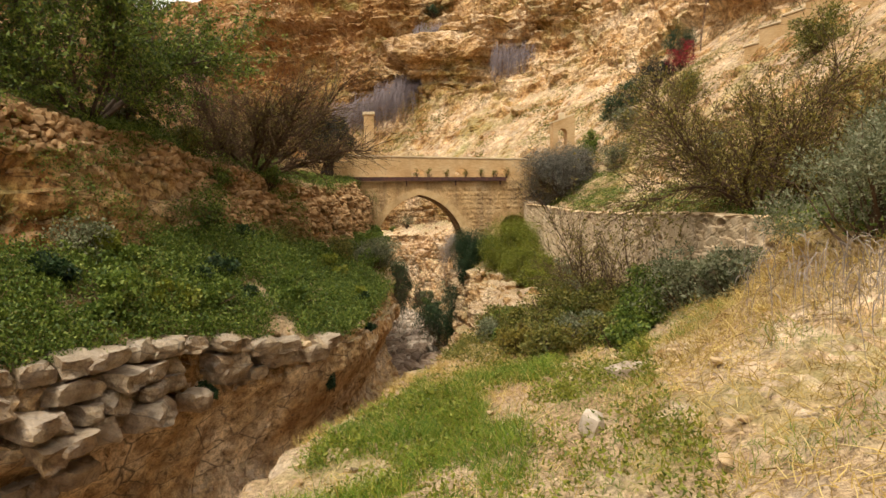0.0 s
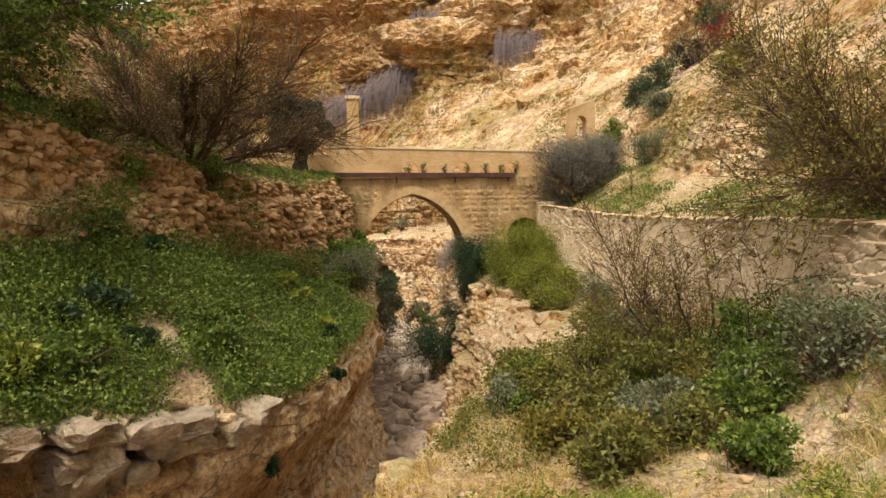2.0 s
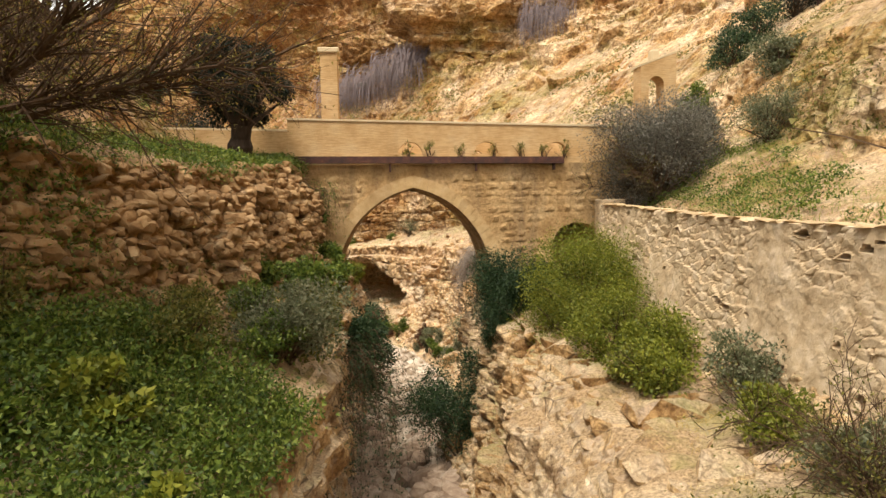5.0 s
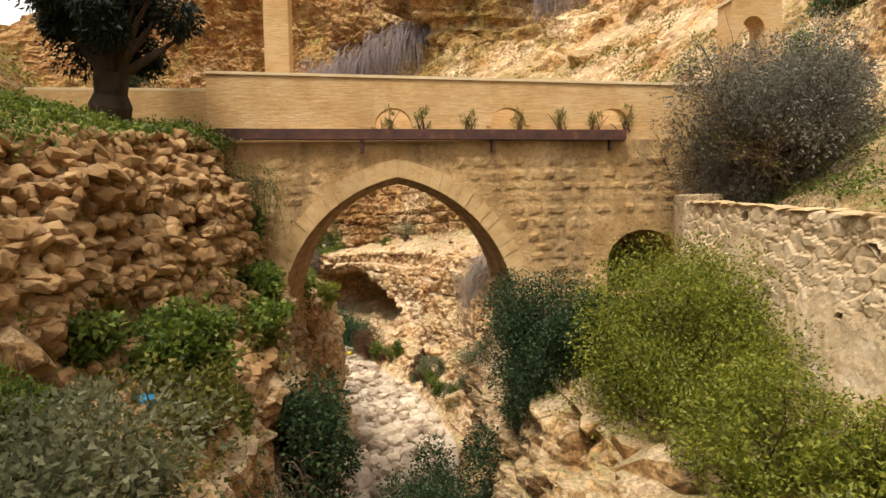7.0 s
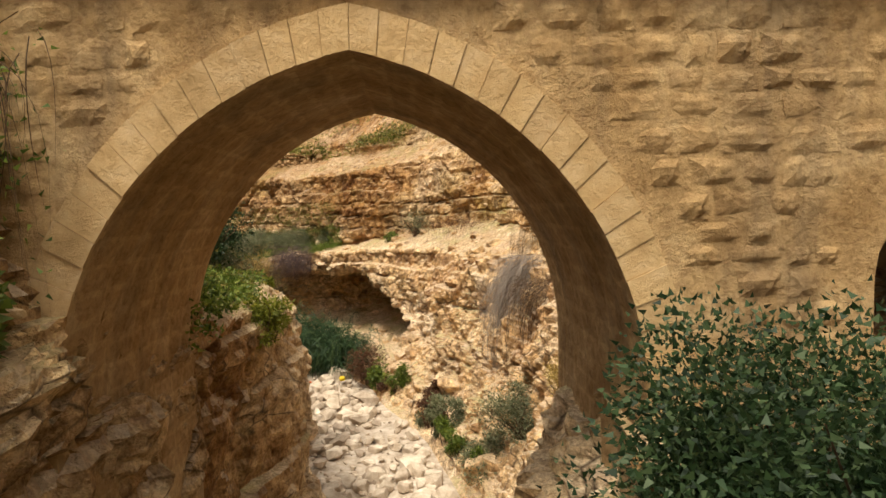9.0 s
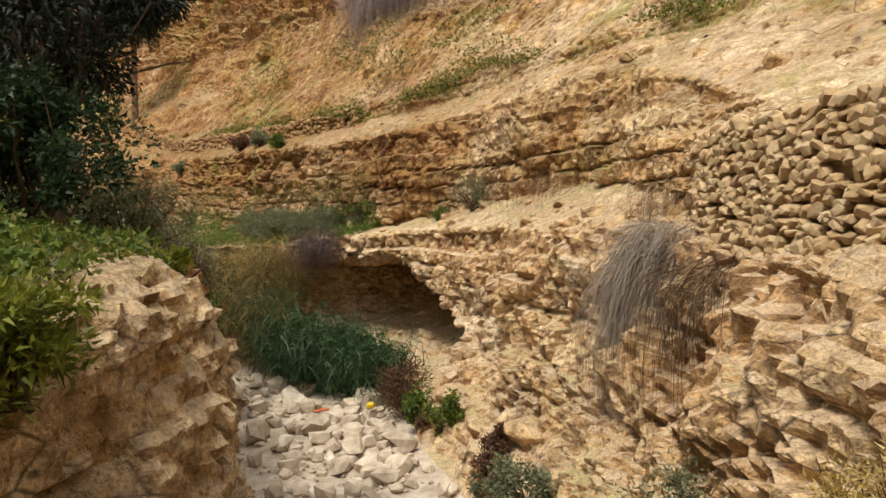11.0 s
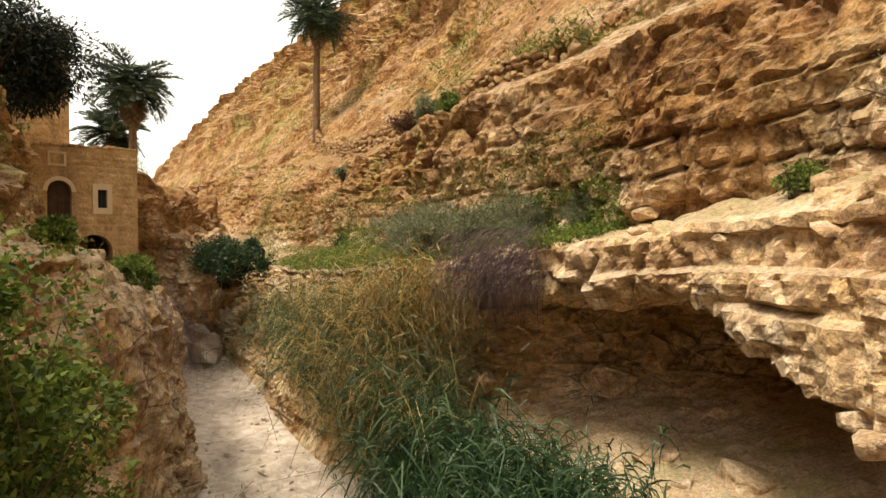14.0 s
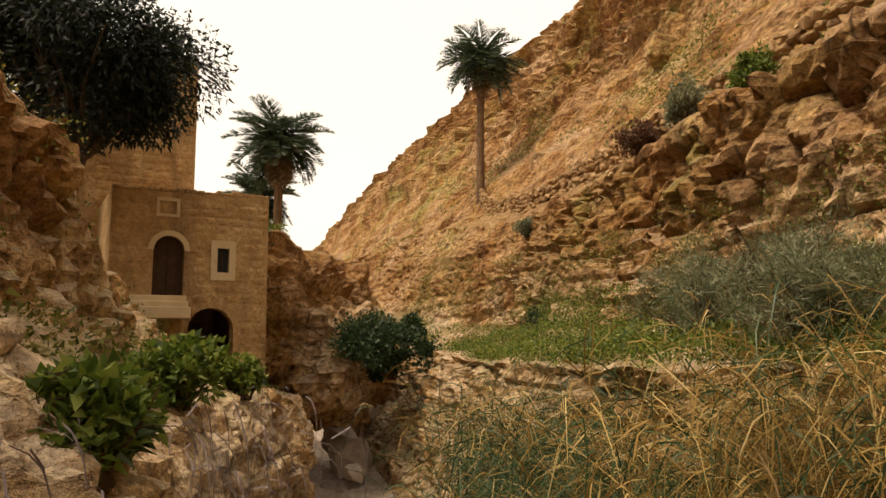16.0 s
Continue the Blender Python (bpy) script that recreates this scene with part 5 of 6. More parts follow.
for (x, y, z), size, tilt in (((-13.6, 67.9, -9.2), (1.9, 1.7, 1.7), 10), ((-17.9, 71.4, -9.5), (1.4, 1.1, 1.1), 40), ((-16.8, 71.0, -9.5), (1.1, 1.2, 1.0), 80), ((-18.6, 72.4, -9.6), (1.0, 0.8, 0.8), 110), ((-14.3, 68.2, -9.8), (0.9, 0.7, 0.6), 120), ((-37.2, 88.4, -8.9), (2.0, 1.6, 1.7), 30), ((-38.8, 89.3, -8.4), (1.6, 1.4, 1.6), 75), ((-40.2, 90.6, -8.0), (2.2, 1.8, 2.2), 130), ((-39.6, 91.6, -7.0), (1.6, 1.8, 1.5), 15), ((-41.5, 91.6, -6.4), (1.9, 1.6, 1.5), 60), ((-43, 93.4, -5.4), (2.0, 1.7, 1.4), 160), ((-35.8, 87.6, -9.3), (1.0, 0.8, 0.7), 10)):
    ob = tagged(new("boulder", RIVER[int(tilt) % 8]), "large pale boulder lying in the stream bed", "boulder", "boulders")
    ob.matrix_basis = pose(x, y, z + EYE, tilt % 17, tilt % 11, tilt) @ Matrix.Diagonal((*size, 1))
ob = tagged(new("boulder", RIVER[2]), "white limestone boulder on the grassy slope", "boulder", "boulders")
ob.matrix_basis = pose(3.3, 11.2, drop(3.3, 11.2) + 0.05, 5, 3, 20) @ Matrix.Diagonal((1.0, 0.5, 0.4, 1))
ob = tagged(new("boulder", RIVER[4]), "white stone half sunk in the grass", "boulder", "boulders")
ob.matrix_basis = pose(1.9, 8.3, drop(1.9, 8.3) + 0.1, 5, 3, 70) @ Matrix.Diagonal((0.3, 0.3, 0.42, 1))
stones = []
for _ in range(500):
    k, f = rng.uniform(1.3, 3.0), rng.uniform(4.1, 5.6)
    p0 = spot("R", k, f)
    s = 0.03 + 0.12 * rng.random() ** 4
    stones.append(Matrix.LocRotScale(Vector((p0[0] + rng.uniform(-0.2, 0.2), p0[1] + rng.uniform(-0.2, 0.2), p0[2] + s * 0.2)), Euler((0, 0, rng.uniform(0, 6.3))), (s * 1.3, s, s)))
for _ in range(700):
    side, k, f = rng.choice((("R", rng.uniform(5.8, 9.5), rng.uniform(5.0, 9.8)), ("L", rng.uniform(2, 9), rng.uniform(3.2, 6.5))))
    p0 = spot(side, k, f)
    s = 0.05 + 0.22 * rng.random() ** 4
    stones.append(Matrix.LocRotScale(Vector(p0), Euler((0, 0, rng.uniform(0, 6.3))), (s * 1.3, s, s)))
tagged(new("loose_stones", joined("loose_stones", FIELD, stones, M_DRYWALL)), "small pale stones lying on the ground", "stones", kind="stuff")
# rock outcrops along the rims and blocks fallen from the cliffs
OUTCROP = [shared(stone_mesh("outcrop_rock", 200 + s, 30, 0.85), M_GROUND) for s in range(8)]
rng = random.Random(77)


def outcrops(label, side, k0, k1, f0, f1, n, small, large, group, heap=""):
    rest = []
    for _ in range(n):
        p0 = spot(side, rng.uniform(k0, k1), rng.uniform(f0, f1))
        s = small + (large - small) * rng.random() ** 2
        m = Matrix.LocRotScale(Vector(p0) - Vector((0, 0, s * 0.1)), Euler((rng.uniform(-0.3, 0.3), rng.uniform(-0.3, 0.3), rng.uniform(0, 6.3))), (s * rng.uniform(1, 1.5), s * rng.uniform(0.8, 1.1), s * rng.uniform(0.7, 1.1)))
        if heap:
            rest.append(m)
        else:
            tagged(new("rock", OUTCROP[rng.randrange(8)]), label, "rock", group).matrix_basis = m
    if heap:
        tagged(new(heap, joined(heap, OUTCROP, rest, M_GROUND)), label, "rubble", kind="stuff")


outcrops("rough ochre rock standing out of the canyon rim", "R", 3.7, 4.75, 3.9, 4.9, 34, 0.4, 1.2, "rim rocks")
outcrops("pale ochre rock at the foot of the wall", "R", 3.5, 4.8, 4.6, 5.3, 24, 0.3, 0.9, "rim rocks")
outcrops("rough ochre block fallen from the cliff", "R", 6.0, 8.2, 0.2, 1.1, 50, 0.25, 1.0, "fallen rocks")
outcrops("squared ochre block on the rim", "L", 1.6, 3.2, 2.8, 3.1, 16, 0.3, 0.7, "rim rocks")
outcrops("rough rock in the collapsed bank", "L", 1.6, 4.7, 3.9, 4.8, 30, 0.25, 0.8, "bank rocks")
outcrops("ochre rock on the ledge behind the bridge", "L", 5.3, 9.0, 2.9, 4.0, 30, 0.3, 0.9, "bank rocks")
outcrops("rough ochre rock on the canyon rim", "R", 3.0, 4.2, 3.6, 4.5, 26, 0.3, 0.9, "rim rocks")
outcrops("pale rubble stones scattered on the slope above the wall", "R", 3.6, 5.4, 8.0, 9.3, 40, 0.2, 0.6, "", "slope_rubble")
outcrops("great weathered rock jutting from the hillside", "R", 5.5, 11.5, 9.3, 11.2, 34, 0.8, 3.0, "hillside rocks")
outcrops("loose rock on the stony slope", "R", 6.0, 10.5, 7.2, 9.8, 60, 0.2, 0.7, "", "slope_rubble")


ROUGH = []
for sd in range(8):
    bm = bmesh.new()
    bmesh.ops.create_cube(bm, size=1)
    bmesh.ops.subdivide_edges(bm, edges=bm.edges, cuts=3, use_grid_fill=True)
    co = np.array([v.co[:] for v in bm.verts])
    off = np.stack([fbm(co * 1.7 + 9 * sd, 2, 400 + 3 * sd + a) for a in range(3)], -1)
    for v, c, o in zip(bm.verts, co, off):
        corner = (np.abs(c) > 0.49).sum()
        v.co = Vector(c * (1.0, 1.0, 0.94, 0.86)[corner] + 0.3 * o)
    me = bpy.data.meshes.new("bed_block")
    bm.to_mesh(me)
    bm.free()
    ROUGH.append(shared(me, M_LEDGE))


def bedded_rim(label, side, courses, seed, size=(1.15, 0.9)):
    """Squared blocks in courses along a rim, with gaps where some have fallen."""
    r = random.Random(seed)
    owner = thing("rock_ledge", Matrix(), label, "rock")
    n = 0
    for k0, k1, f, hgt, push in courses:
        k = k0
        while k < k1:
            p0 = Vector(spot(side, k, f))
            p1 = Vector(spot(side, min(k + 0.12, k1 + 0.1), f))
            along = p1 - p0
            w = size[0] * r.uniform(0.55, 1.35)
            yaw = math.atan2(along.y, along.x)
            if r.random() > 0.12:
                ob = new("bed_block", ROUGH[n % 8])
                ob.parent = owner
                ob.matrix_basis = Matrix.LocRotScale((p0 + p1) / 2 + Vector((along.y, -along.x, 0)).normalized() * r.uniform(-0.3, 0.0) * (-1 if side == "L" else 1) + Vector((0, 0, r.uniform(-0.05, 0.05))), Euler((r.uniform(-0.06, 0.06), r.uniform(-0.08, 0.02), yaw + r.uniform(-0.12, 0.12))), (w, size[1] * r.uniform(0.8, 1.3) + push, hgt * r.uniform(0.85, 1.1)))
                n += 1
            k += w * 0.97 / max(1.0, float(np.linalg.norm(line[knot_row(k + 0.5)] - line[knot_row(k - 0.5)])))


def crag(name, label, at, size, seed, over=0.25, group=""):
    """A knobbly, bedded crag, hollowed under its brow."""
    u, w = np.meshgrid(np.linspace(0, 2 * np.pi, 97), np.linspace(-1, 1, 49), indexing="ij")
    r = (1 - np.abs(w) ** 3.0) ** 0.5
    p = np.stack([np.cos(u) * r, np.sin(u) * r, w], -1)
    p = np.sign(p) * np.abs(p) ** 0.85 * np.array(size)
    q = p + np.array(at)
    m = min(size)
    bed = np.floor((q[..., 2] + 0.3 * vnoise(q / 1.5, seed)) / (0.22 * m))
    k = 0.55 * fbm(q / (0.9 * m), 4, seed + 1) - 0.35 * np.abs(fbm(q / (0.3 * m), 3, seed + 2)) + 0.18 * (chance(bed, bed * 0, bed * 0, seed) - 0.5)
    p = p * (1 + k * np.clip(r * 2, 0, 1))[..., None]
    p[..., 0:2] *= (1 + over * np.clip(w, -0.7, 0.4))[..., None]
    p[-1] = p[0]
    me = grid_mesh(name, p)
    me.materials.append(M_GROUND)
    ob = tagged(new(name, me), label, "rock", group)
    ob.matrix_basis = Matrix.Translation(Vector(at))
    return ob


for i, (x, y, z, s) in enumerate(((2.1, 35.6, -5.6, (0.75, 0.8, 1.4)), (3.2, 34.2, -5.8, (1.0, 0.8, 1.3)), (4.1, 33.0, -5.6, (0.9, 0.9, 1.1)), (2.0, 35.0, -8.0, (0.8, 0.8, 1.5)), (3.0, 33.6, -7.9, (1.0, 0.8, 1.3)), (4.4, 31.4, -5.4, (1.0, 1.1, 0.95)), (4.2, 29.2, -5.3, (0.9, 1.2, 0.9)), (3.7, 31.8, -7.2, (0.8, 1.1, 1.2)))):
    crag("rock", "pale broken limestone cliff under the lime bushes", (x, y, z + EYE), s, 300 + i, 0.15, "pier rocks")
for i, (x, y, dz, s) in enumerate(((1.5, 87.5, 0.5, (6.5, 4.5, 5.0)), (8.5, 86.0, 0.3, (6.0, 4.0, 3.0)), (-9.0, 92.5, 0.0, (4.0, 3.0, 2.6)), (14.0, 84.0, 0.2, (4.5, 3.5, 2.4)), (-4.0, 100.0, 0.5, (5.5, 4.0, 3.2)), (6.0, 98.0, 0.5, (7.0, 4.0, 3.0)))):
    crag("rock", "great overhanging crag jutting from the hillside", (x, y, drop(x, y) + dz), s, 320 + i, 0.4, "hillside rocks")
for i, (x, y, z, s) in enumerate(((-38.4, 86.2, -2.6, (2.4, 3.2, 3.4)), (-36.6, 87.6, -4.6, (1.8, 2.2, 2.6)), (-40.8, 89.5, -2.4, (2.2, 2.6, 3.0)))):
    crag("rock", "brown bedded crag beside the house", (x, y, z + EYE), s, 340 + i, 0.1, "house crags")
bedded_rim("grey limestone beds split into squared blocks along the rim", "L", ((0.9, 2.75, 2.95, 0.42, 0.2), (0.9, 2.7, 2.65, 0.45, 0.1), (0.9, 2.5, 2.35, 0.45, 0.1), (0.9, 2.2, 2.05, 0.5, 0.1), (0.9, 1.9, 1.7, 0.5, 0.1)), 51, (0.85, 0.75))
outcrops("small pale stones along the meadow's rim", "R", 1.3, 2.8, 3.9, 4.35, 110, 0.08, 0.4, "", "rim_rubble")
outcrops("broken rock lying in the cave under the cliff", "R", 7.2, 8.6, 0.3, 2.2, 170, 0.2, 1.2, "", "cave_rubble")
outcrops("pale block on the ledge of the cliff", "R", 6.0, 8.4, 3.8, 5.2, 80, 0.15, 0.7, "", "ledge_rubble")
# path above the right bank: a low parapet wall and a rail fence
parapet = thing("path_parapet", Matrix(), "low pale stone wall along the upper path", "wall")
q = spline([(17.5, 37.5), (19.0, 34.0), (20.3, 30.5), (21.2, 27.0)], 3)
for a, b in zip(q, q[1:]):
    mid, ang = (a + b) / 2, math.degrees(math.atan2(b[1] - a[1], b[0] - a[0]))
    ln = float(np.hypot(*(b - a)))
    z0 = drop(*mid)
    part("wall_length", box(-ln / 2, -0.2, -0.6, ln / 2 - 0.01, 0.2, 0.75, 0.03), M_COURSED, parapet).matrix_basis = pose(mid[0], mid[1], z0, 0, 0, ang)
    part("coping", box(-ln / 2, -0.25, 0.752, ln / 2 - 0.01, 0.25, 0.85, 0.02), M_CREAM, parapet).matrix_basis = pose(mid[0], mid[1], z0, 0, 0, ang)
fence = thing("rail_fence", Matrix(), "thin dark metal rail fence beside the path", "fence")
q = spline([(16.8, 48.2), (19.5, 47.8), (22.0, 46.8), (24.5, 45.2)], 6)
zz = [drop(x, y) for x, y in q]
for i, (x, y) in enumerate(q):
    part("post", box(-0.025, -0.025, -0.3, 0.025, 0.025, 1.25), M_RUST, fence).matrix_basis = pose(x, y, zz[i])
for h in (0.6, 1.2):
    part("rail", tubes("rail", [(np.c_[q, np.array(zz) + h], np.full(len(q), 0.02))], 5), M_RUST, fence)
# ---- plants of the near left bank ----
twig_tree("thorn_tree", "thorny tree with feathery green leaves on the terrace", "tree", on(-11, 20.5), 6.4, 4.4, 1, M_HERB, 0.12, 60000, 12, 36, M_BARK, thick=0.09)
twig_tree("bare_thorn_tree", "spreading leafless thorn tree above the rubble wall", "tree", on(-7.9, 27.4), 5.2, 4.6, 2, M_YELLOWTWIGLEAF, 0.06, 20000, 16, 66, M_TWIG, lean=(0.12, 0.15), thick=0.1)
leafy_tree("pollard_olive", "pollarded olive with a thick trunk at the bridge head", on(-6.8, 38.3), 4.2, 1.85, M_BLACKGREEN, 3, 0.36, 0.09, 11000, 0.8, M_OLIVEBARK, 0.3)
leafy_tree("terrace_tree", "dark evergreen tree on the upper terrace", on(-14.5, 33), 9.5, 3.6, M_DARK, 4, 0.2, 0.12, 9000, 0.9)
leafy_tree("terrace_tree", "dark evergreen tree on the upper terrace", on(-17.5, 25), 8.0, 3.4, M_DARK, 5, 0.2, 0.12, 8000, 0.9)
leafy_tree("terrace_tree", "dark evergreen tree leaning over the slope", on(-15, 17), 7.5, 3.2, M_HERB, 6, 0.2, 0.1, 8000, 0.8)
cover("herb_slope", "dense fresh green herbs on the ledge", area("L", 1.7, 3.78, 2.9, 4.0, 9000, 1, 0.22, 1.2), 9, 0.105, M_HERB, 2, 0.2, 0.75)
cover("herb_slope", "dark low herbs among the rocks", area("L", 1.5, 4.7, 3.1, 4.3, 1000, 3, 0.4), 10, 0.12, M_OLIVEHERB, 4, 0.16, 0.35)
cover("terrace_grass", "green grass and weeds on the terrace", area("L", 1.3, 5.3, 4.95, 6.4, 1700, 5, 0.42), 9, 0.16, M_HERB, 6, 0.18, 0.28, 0.25)
cover("wall_weeds", "green weeds growing between the wall's stones", area("L", 1.3, 3.9, 4.15, 5.3, 1300, 29, 0.52, 1.3), 10, 0.1, M_HERB, 29, 0.2, 0.35, 0.4)
cover("terrace_grass", "olive weeds on the upper slope", area("L", 1.0, 6, 5.6, 7.2, 1800, 7, 0.5, 2.5), 8, 0.17, M_OLIVEHERB, 8, 0.25, 0.3, 0.3)
shrub("grey_bush", "dusty grey-green bush on the canyon rim", "bush", Vector(spot("L", 3.95, 3.3)), 1.3, M_SAGE, 11, 0.07, 5200, 0.8)
shrub("grey_bush", "dusty brown-green bush on the bank", "bush", Vector(spot("L", 3.75, 3.7)), 1.1, M_OLIVEHERB, 12, 0.06, 4200, 0.7)
for i, (k, f) in enumerate(((4.1, 2.9), (4.3, 2.6), (4.0, 2.4))):
    hanging("ivy", "dark ivy hanging into the canyon", "ivy", Vector(spot("L", k, f)), 150, 2.0, M_TWIG, 20 + i, (1.4, 0.8), tuple(-np.r_[left_way[knot_row(k)], 0] * 0.5), M_DARK)
for i, (k, f, r) in enumerate(((4.35, 3.7, 0.8), (4.6, 3.5, 0.8), (4.25, 4.1, 0.6), (4.75, 3.9, 0.7))):
    shrub("leafy_weed", "leafy dark green weed on the bank", "weed", Vector(spot("L", k, f)), r, M_HERB, 30 + i, 0.09, 2200, 0.7, "weeds", 0.7)
shrub("gorge_bush", "dark green bush on the rock beside the stream", "bush", up_at(-2.9, 37.4, -5.4), 1.15, M_DARK, 33, 0.08, 7000, 1.4, slim=0.6)
shrub("gorge_bush", "leafy green bush at the foot of the rubble wall", "bush", up_at(-3.9, 35.2, -4.0), 1.0, M_HERB, 34, 0.08, 5000, 0.9, slim=0.6)
shrub("climbing_weed", "leafy green creeper at the arch's foot", "weed", up_at(-4.9, 40.4, -0.5), 0.55, M_HERB, 36, 0.09, 1500, 1.2, "weeds", 0.7)
shrub("climbing_weed", "leafy green creeper at the arch's foot", "weed", up_at(-4.4, 39.8, -1.7), 0.5, M_HERB, 37, 0.09, 900, 1.0, "weeds", 0.7)
hanging("ivy", "fresh green creeper trailing down the wall", "ivy", up_at(-4.8, 40.1, 0.9), 110, 2.0, M_TWIG, 38, (0.9, 0.4), (0.3, -0.2, 0), M_HERB)
cover("wall_grass", "fresh green herbs on top of the rubble wall", area("L", 4.2, 4.95, 4.9, 5.8, 900, 39, 0.1), 12, 0.1, M_HERB, 39, 0.16, 0.4)
for i in range(18):
    r = random.Random(700 + i)
    shrub("herb_clump", "tall fresh green herb clump on the ledge", "herb", Vector(spot("L", r.uniform(2.0, 3.75), r.uniform(3.1, 4.0))), r.uniform(0.45, 0.85), r.choice((M_HERB, M_HERB, M_LIME, M_DARK)), 720 + i, 0.1, 900, 0.75, "herb clumps", 0.7, clumps=9)
for i, (k, f, r) in enumerate(((2.05, 2.3, 0.35), (2.3, 2.0, 0.3), (2.9, 1.7, 0.4), (2.5, 2.6, 0.25), (3.3, 2.5, 0.25))):
    shrub("rock_plant", "small dark plant rooted in the rock face", "plant", Vector(spot("L", k, f)), r, M_DARK, 40 + i, 0.08, 500, 0.9, "rock plants", 0.6, clumps=6)

for i in range(26):
    r = random.Random(900 + i)
    k, f = r.uniform(1.7, 4.4), r.choice((r.uniform(3.2, 4.1), r.uniform(4.6, 6.4)))
    shrub("bank_shrub", "low leafy shrub on the bank above the canyon", "bush", Vector(spot("L", k, f)), r.uniform(0.4, 0.95), r.choice((M_HERB, M_HERB, M_OLIVEHERB, M_SAGE)), 950 + i, 0.08, 1100, 0.75, "shrubs of the left bank")

# ---- plants of the near right bank ----
twig_tree("willow_bush", "tall thin-leaved bush of yellowish twigs above the wall", "bush", on(9.0, 18.2), 5.0, 3.6, 50, M_YELLOWTWIGLEAF, 0.08, 34000, 20, 40, M_TWIG, thick=0.06)
twig_tree("twiggy_bush", "nearly bare yellowish bush before the wall", "bush", on(5.3, 20.3), 4.2, 2.6, 51, M_YELLOWTWIGLEAF, 0.07, 4500, 13, 15, M_TWIG, thick=0.035)
twig_tree("twiggy_bush", "nearly bare yellowish bush before the wall", "bush", on(5.7, 25.5), 2.4, 1.8, 52, M_OLIVEHERB, 0.05, 3000, 10, 14, M_TWIG, thick=0.03)
shrub("saltbush", "large soft grey-green saltbush", "bush", on(6.5, 9.6, -0.3), 1.7, M_SAGE, 53, 0.06, 9000, 0.85, slim=0.35, up=0.9)
shrub("saltbush", "soft grey-green saltbush behind the wall", "bush", on(9.2, 13.5, -0.2), 1.2, M_SAGE, 54, 0.07, 6000, 0.8, slim=0.35, up=0.9)
hanging("dry_brush", "tangle of dry grey stems on the slope", "brush", on(5.3, 7.6, 0.5), 400, 0.8, M_TWIG_GREY, 55, (1.6, 0.5))
for i, (x, y, r, m) in enumerate(((6.3, 16.5, 1.3, M_SAGE), (6.0, 18.6, 1.2, M_HERB), (5.2, 16.9, 0.8, M_HERB), (4.2, 18.6, 1.1, M_OLIVEHERB), (3.4, 20.6, 1.3, M_OLIVEHERB), (2.3, 19.6, 0.7, M_OLIVEHERB), (4.6, 22.4, 0.8, M_SAGE), (6.0, 30.6, 1.0, M_SAGE), (5.6, 22.5, 0.8, M_HERB), (2.0, 22.0, 0.7, M_OLIVEHERB), (6.4, 14.2, 0.9, M_SAGE), (5.8, 26.6, 0.8, M_SAGE), (5.6, 28.5, 0.8, M_LIME), (4.6, 32.0, 1.0, M_LIME), (5.2, 33.4, 1.2, M_LIME), (4.2, 33.0, 0.6, M_OLIVEHERB))):
    shrub("bank_shrub", "low leafy shrub on the bank below the wall", "bush", on(x, y), r, m, 60 + i, 0.08, 2400, 0.75, "shrubs below the wall")
for i in range(24):
    r = random.Random(820 + i)
    shrub("bank_shrub", "low olive-green shrub among dry grass on the bank", "bush", on(r.uniform(0.8, 6.2), r.uniform(13.8, 21.5)), r.uniform(0.4, 0.85), r.choice((M_OLIVEHERB, M_HERB, M_SAGE, M_YELLOWTWIGLEAF)), 840 + i, 0.08, 1300, 0.75, "shrubs below the wall")
turf("meadow", "bright green spring grass on the platform", area("R", 1.25, 2.45, 4.12, 4.75, 24000, 9, 0.36, 1.0), 0.34, M_GRASS, 10, 0.016, 0.45)
cover("meadow_weeds", "leafy green weeds in the meadow", area("R", 1.3, 2.5, 4.1, 5.2, 900, 23, 0.45, 0.9), 9, 0.09, M_LIME, 24, 0.1, 0.35, 0.4)
turf("meadow", "green grass on the slope", area("R", 1.3, 3.0, 4.3, 6.0, 9000, 11, 0.52, 1.2), 0.22, M_GRASS, 12, 0.012, 0.45)
turf("straw", "dry straw grass on the slope", area("R", 1.0, 3.4, 4.15, 7.0, 32000, 13, 0.33, 1.0), 0.34, M_STRAW, 14, 0.017, 1.1)
turf("straw", "dry straw grass on the bank's edge", area("R", 1.9, 3.4, 3.75, 4.5, 12000, 25, 0.25, 1.0), 0.3, M_STRAW, 26, 0.016, 0.9)
cover("bank_weeds", "olive weeds among the dry grass", area("R", 2.6, 3.6, 3.8, 5.0, 1300, 27, 0.45, 0.9), 9, 0.09, M_OLIVEHERB, 28, 0.14, 0.4, 0.4)
turf("straw", "dry straw grass on the terrace", area("R", 3.0, 5.2, 4.2, 5.0, 7000, 15, 0.4, 1.0), 0.2, M_STRAW, 16, 0.012, 0.7)
turf("terrace_grass", "yellow-green grass behind the wall", area("R", 2.0, 5.2, 6.95, 8.2, 10000, 17, 0.32, 1.2), 0.32, M_GRASS, 18, 0.016, 0.4)
cover("terrace_weeds", "green weeds behind the wall", area("R", 2.0, 4.9, 6.9, 7.8, 1200, 19, 0.4), 14, 0.1, M_HERB, 20, 0.16, 0.35)
cover("slope_weeds", "dull olive weeds on the upper slope", area("R", 1.5, 6, 8.0, 10.0, 1800, 21, 0.52, 2.0), 8, 0.14, M_OLIVEHERB, 22, 0.25, 0.3, 0.35)
shrub("dark_bush", "dense dark green bush beside the arch", "bush", up_at(2.0, 39.0, -4.8), 1.8, M_DARK, 80, 0.055, 36000, 1.15, slim=0.55, clumps=46)
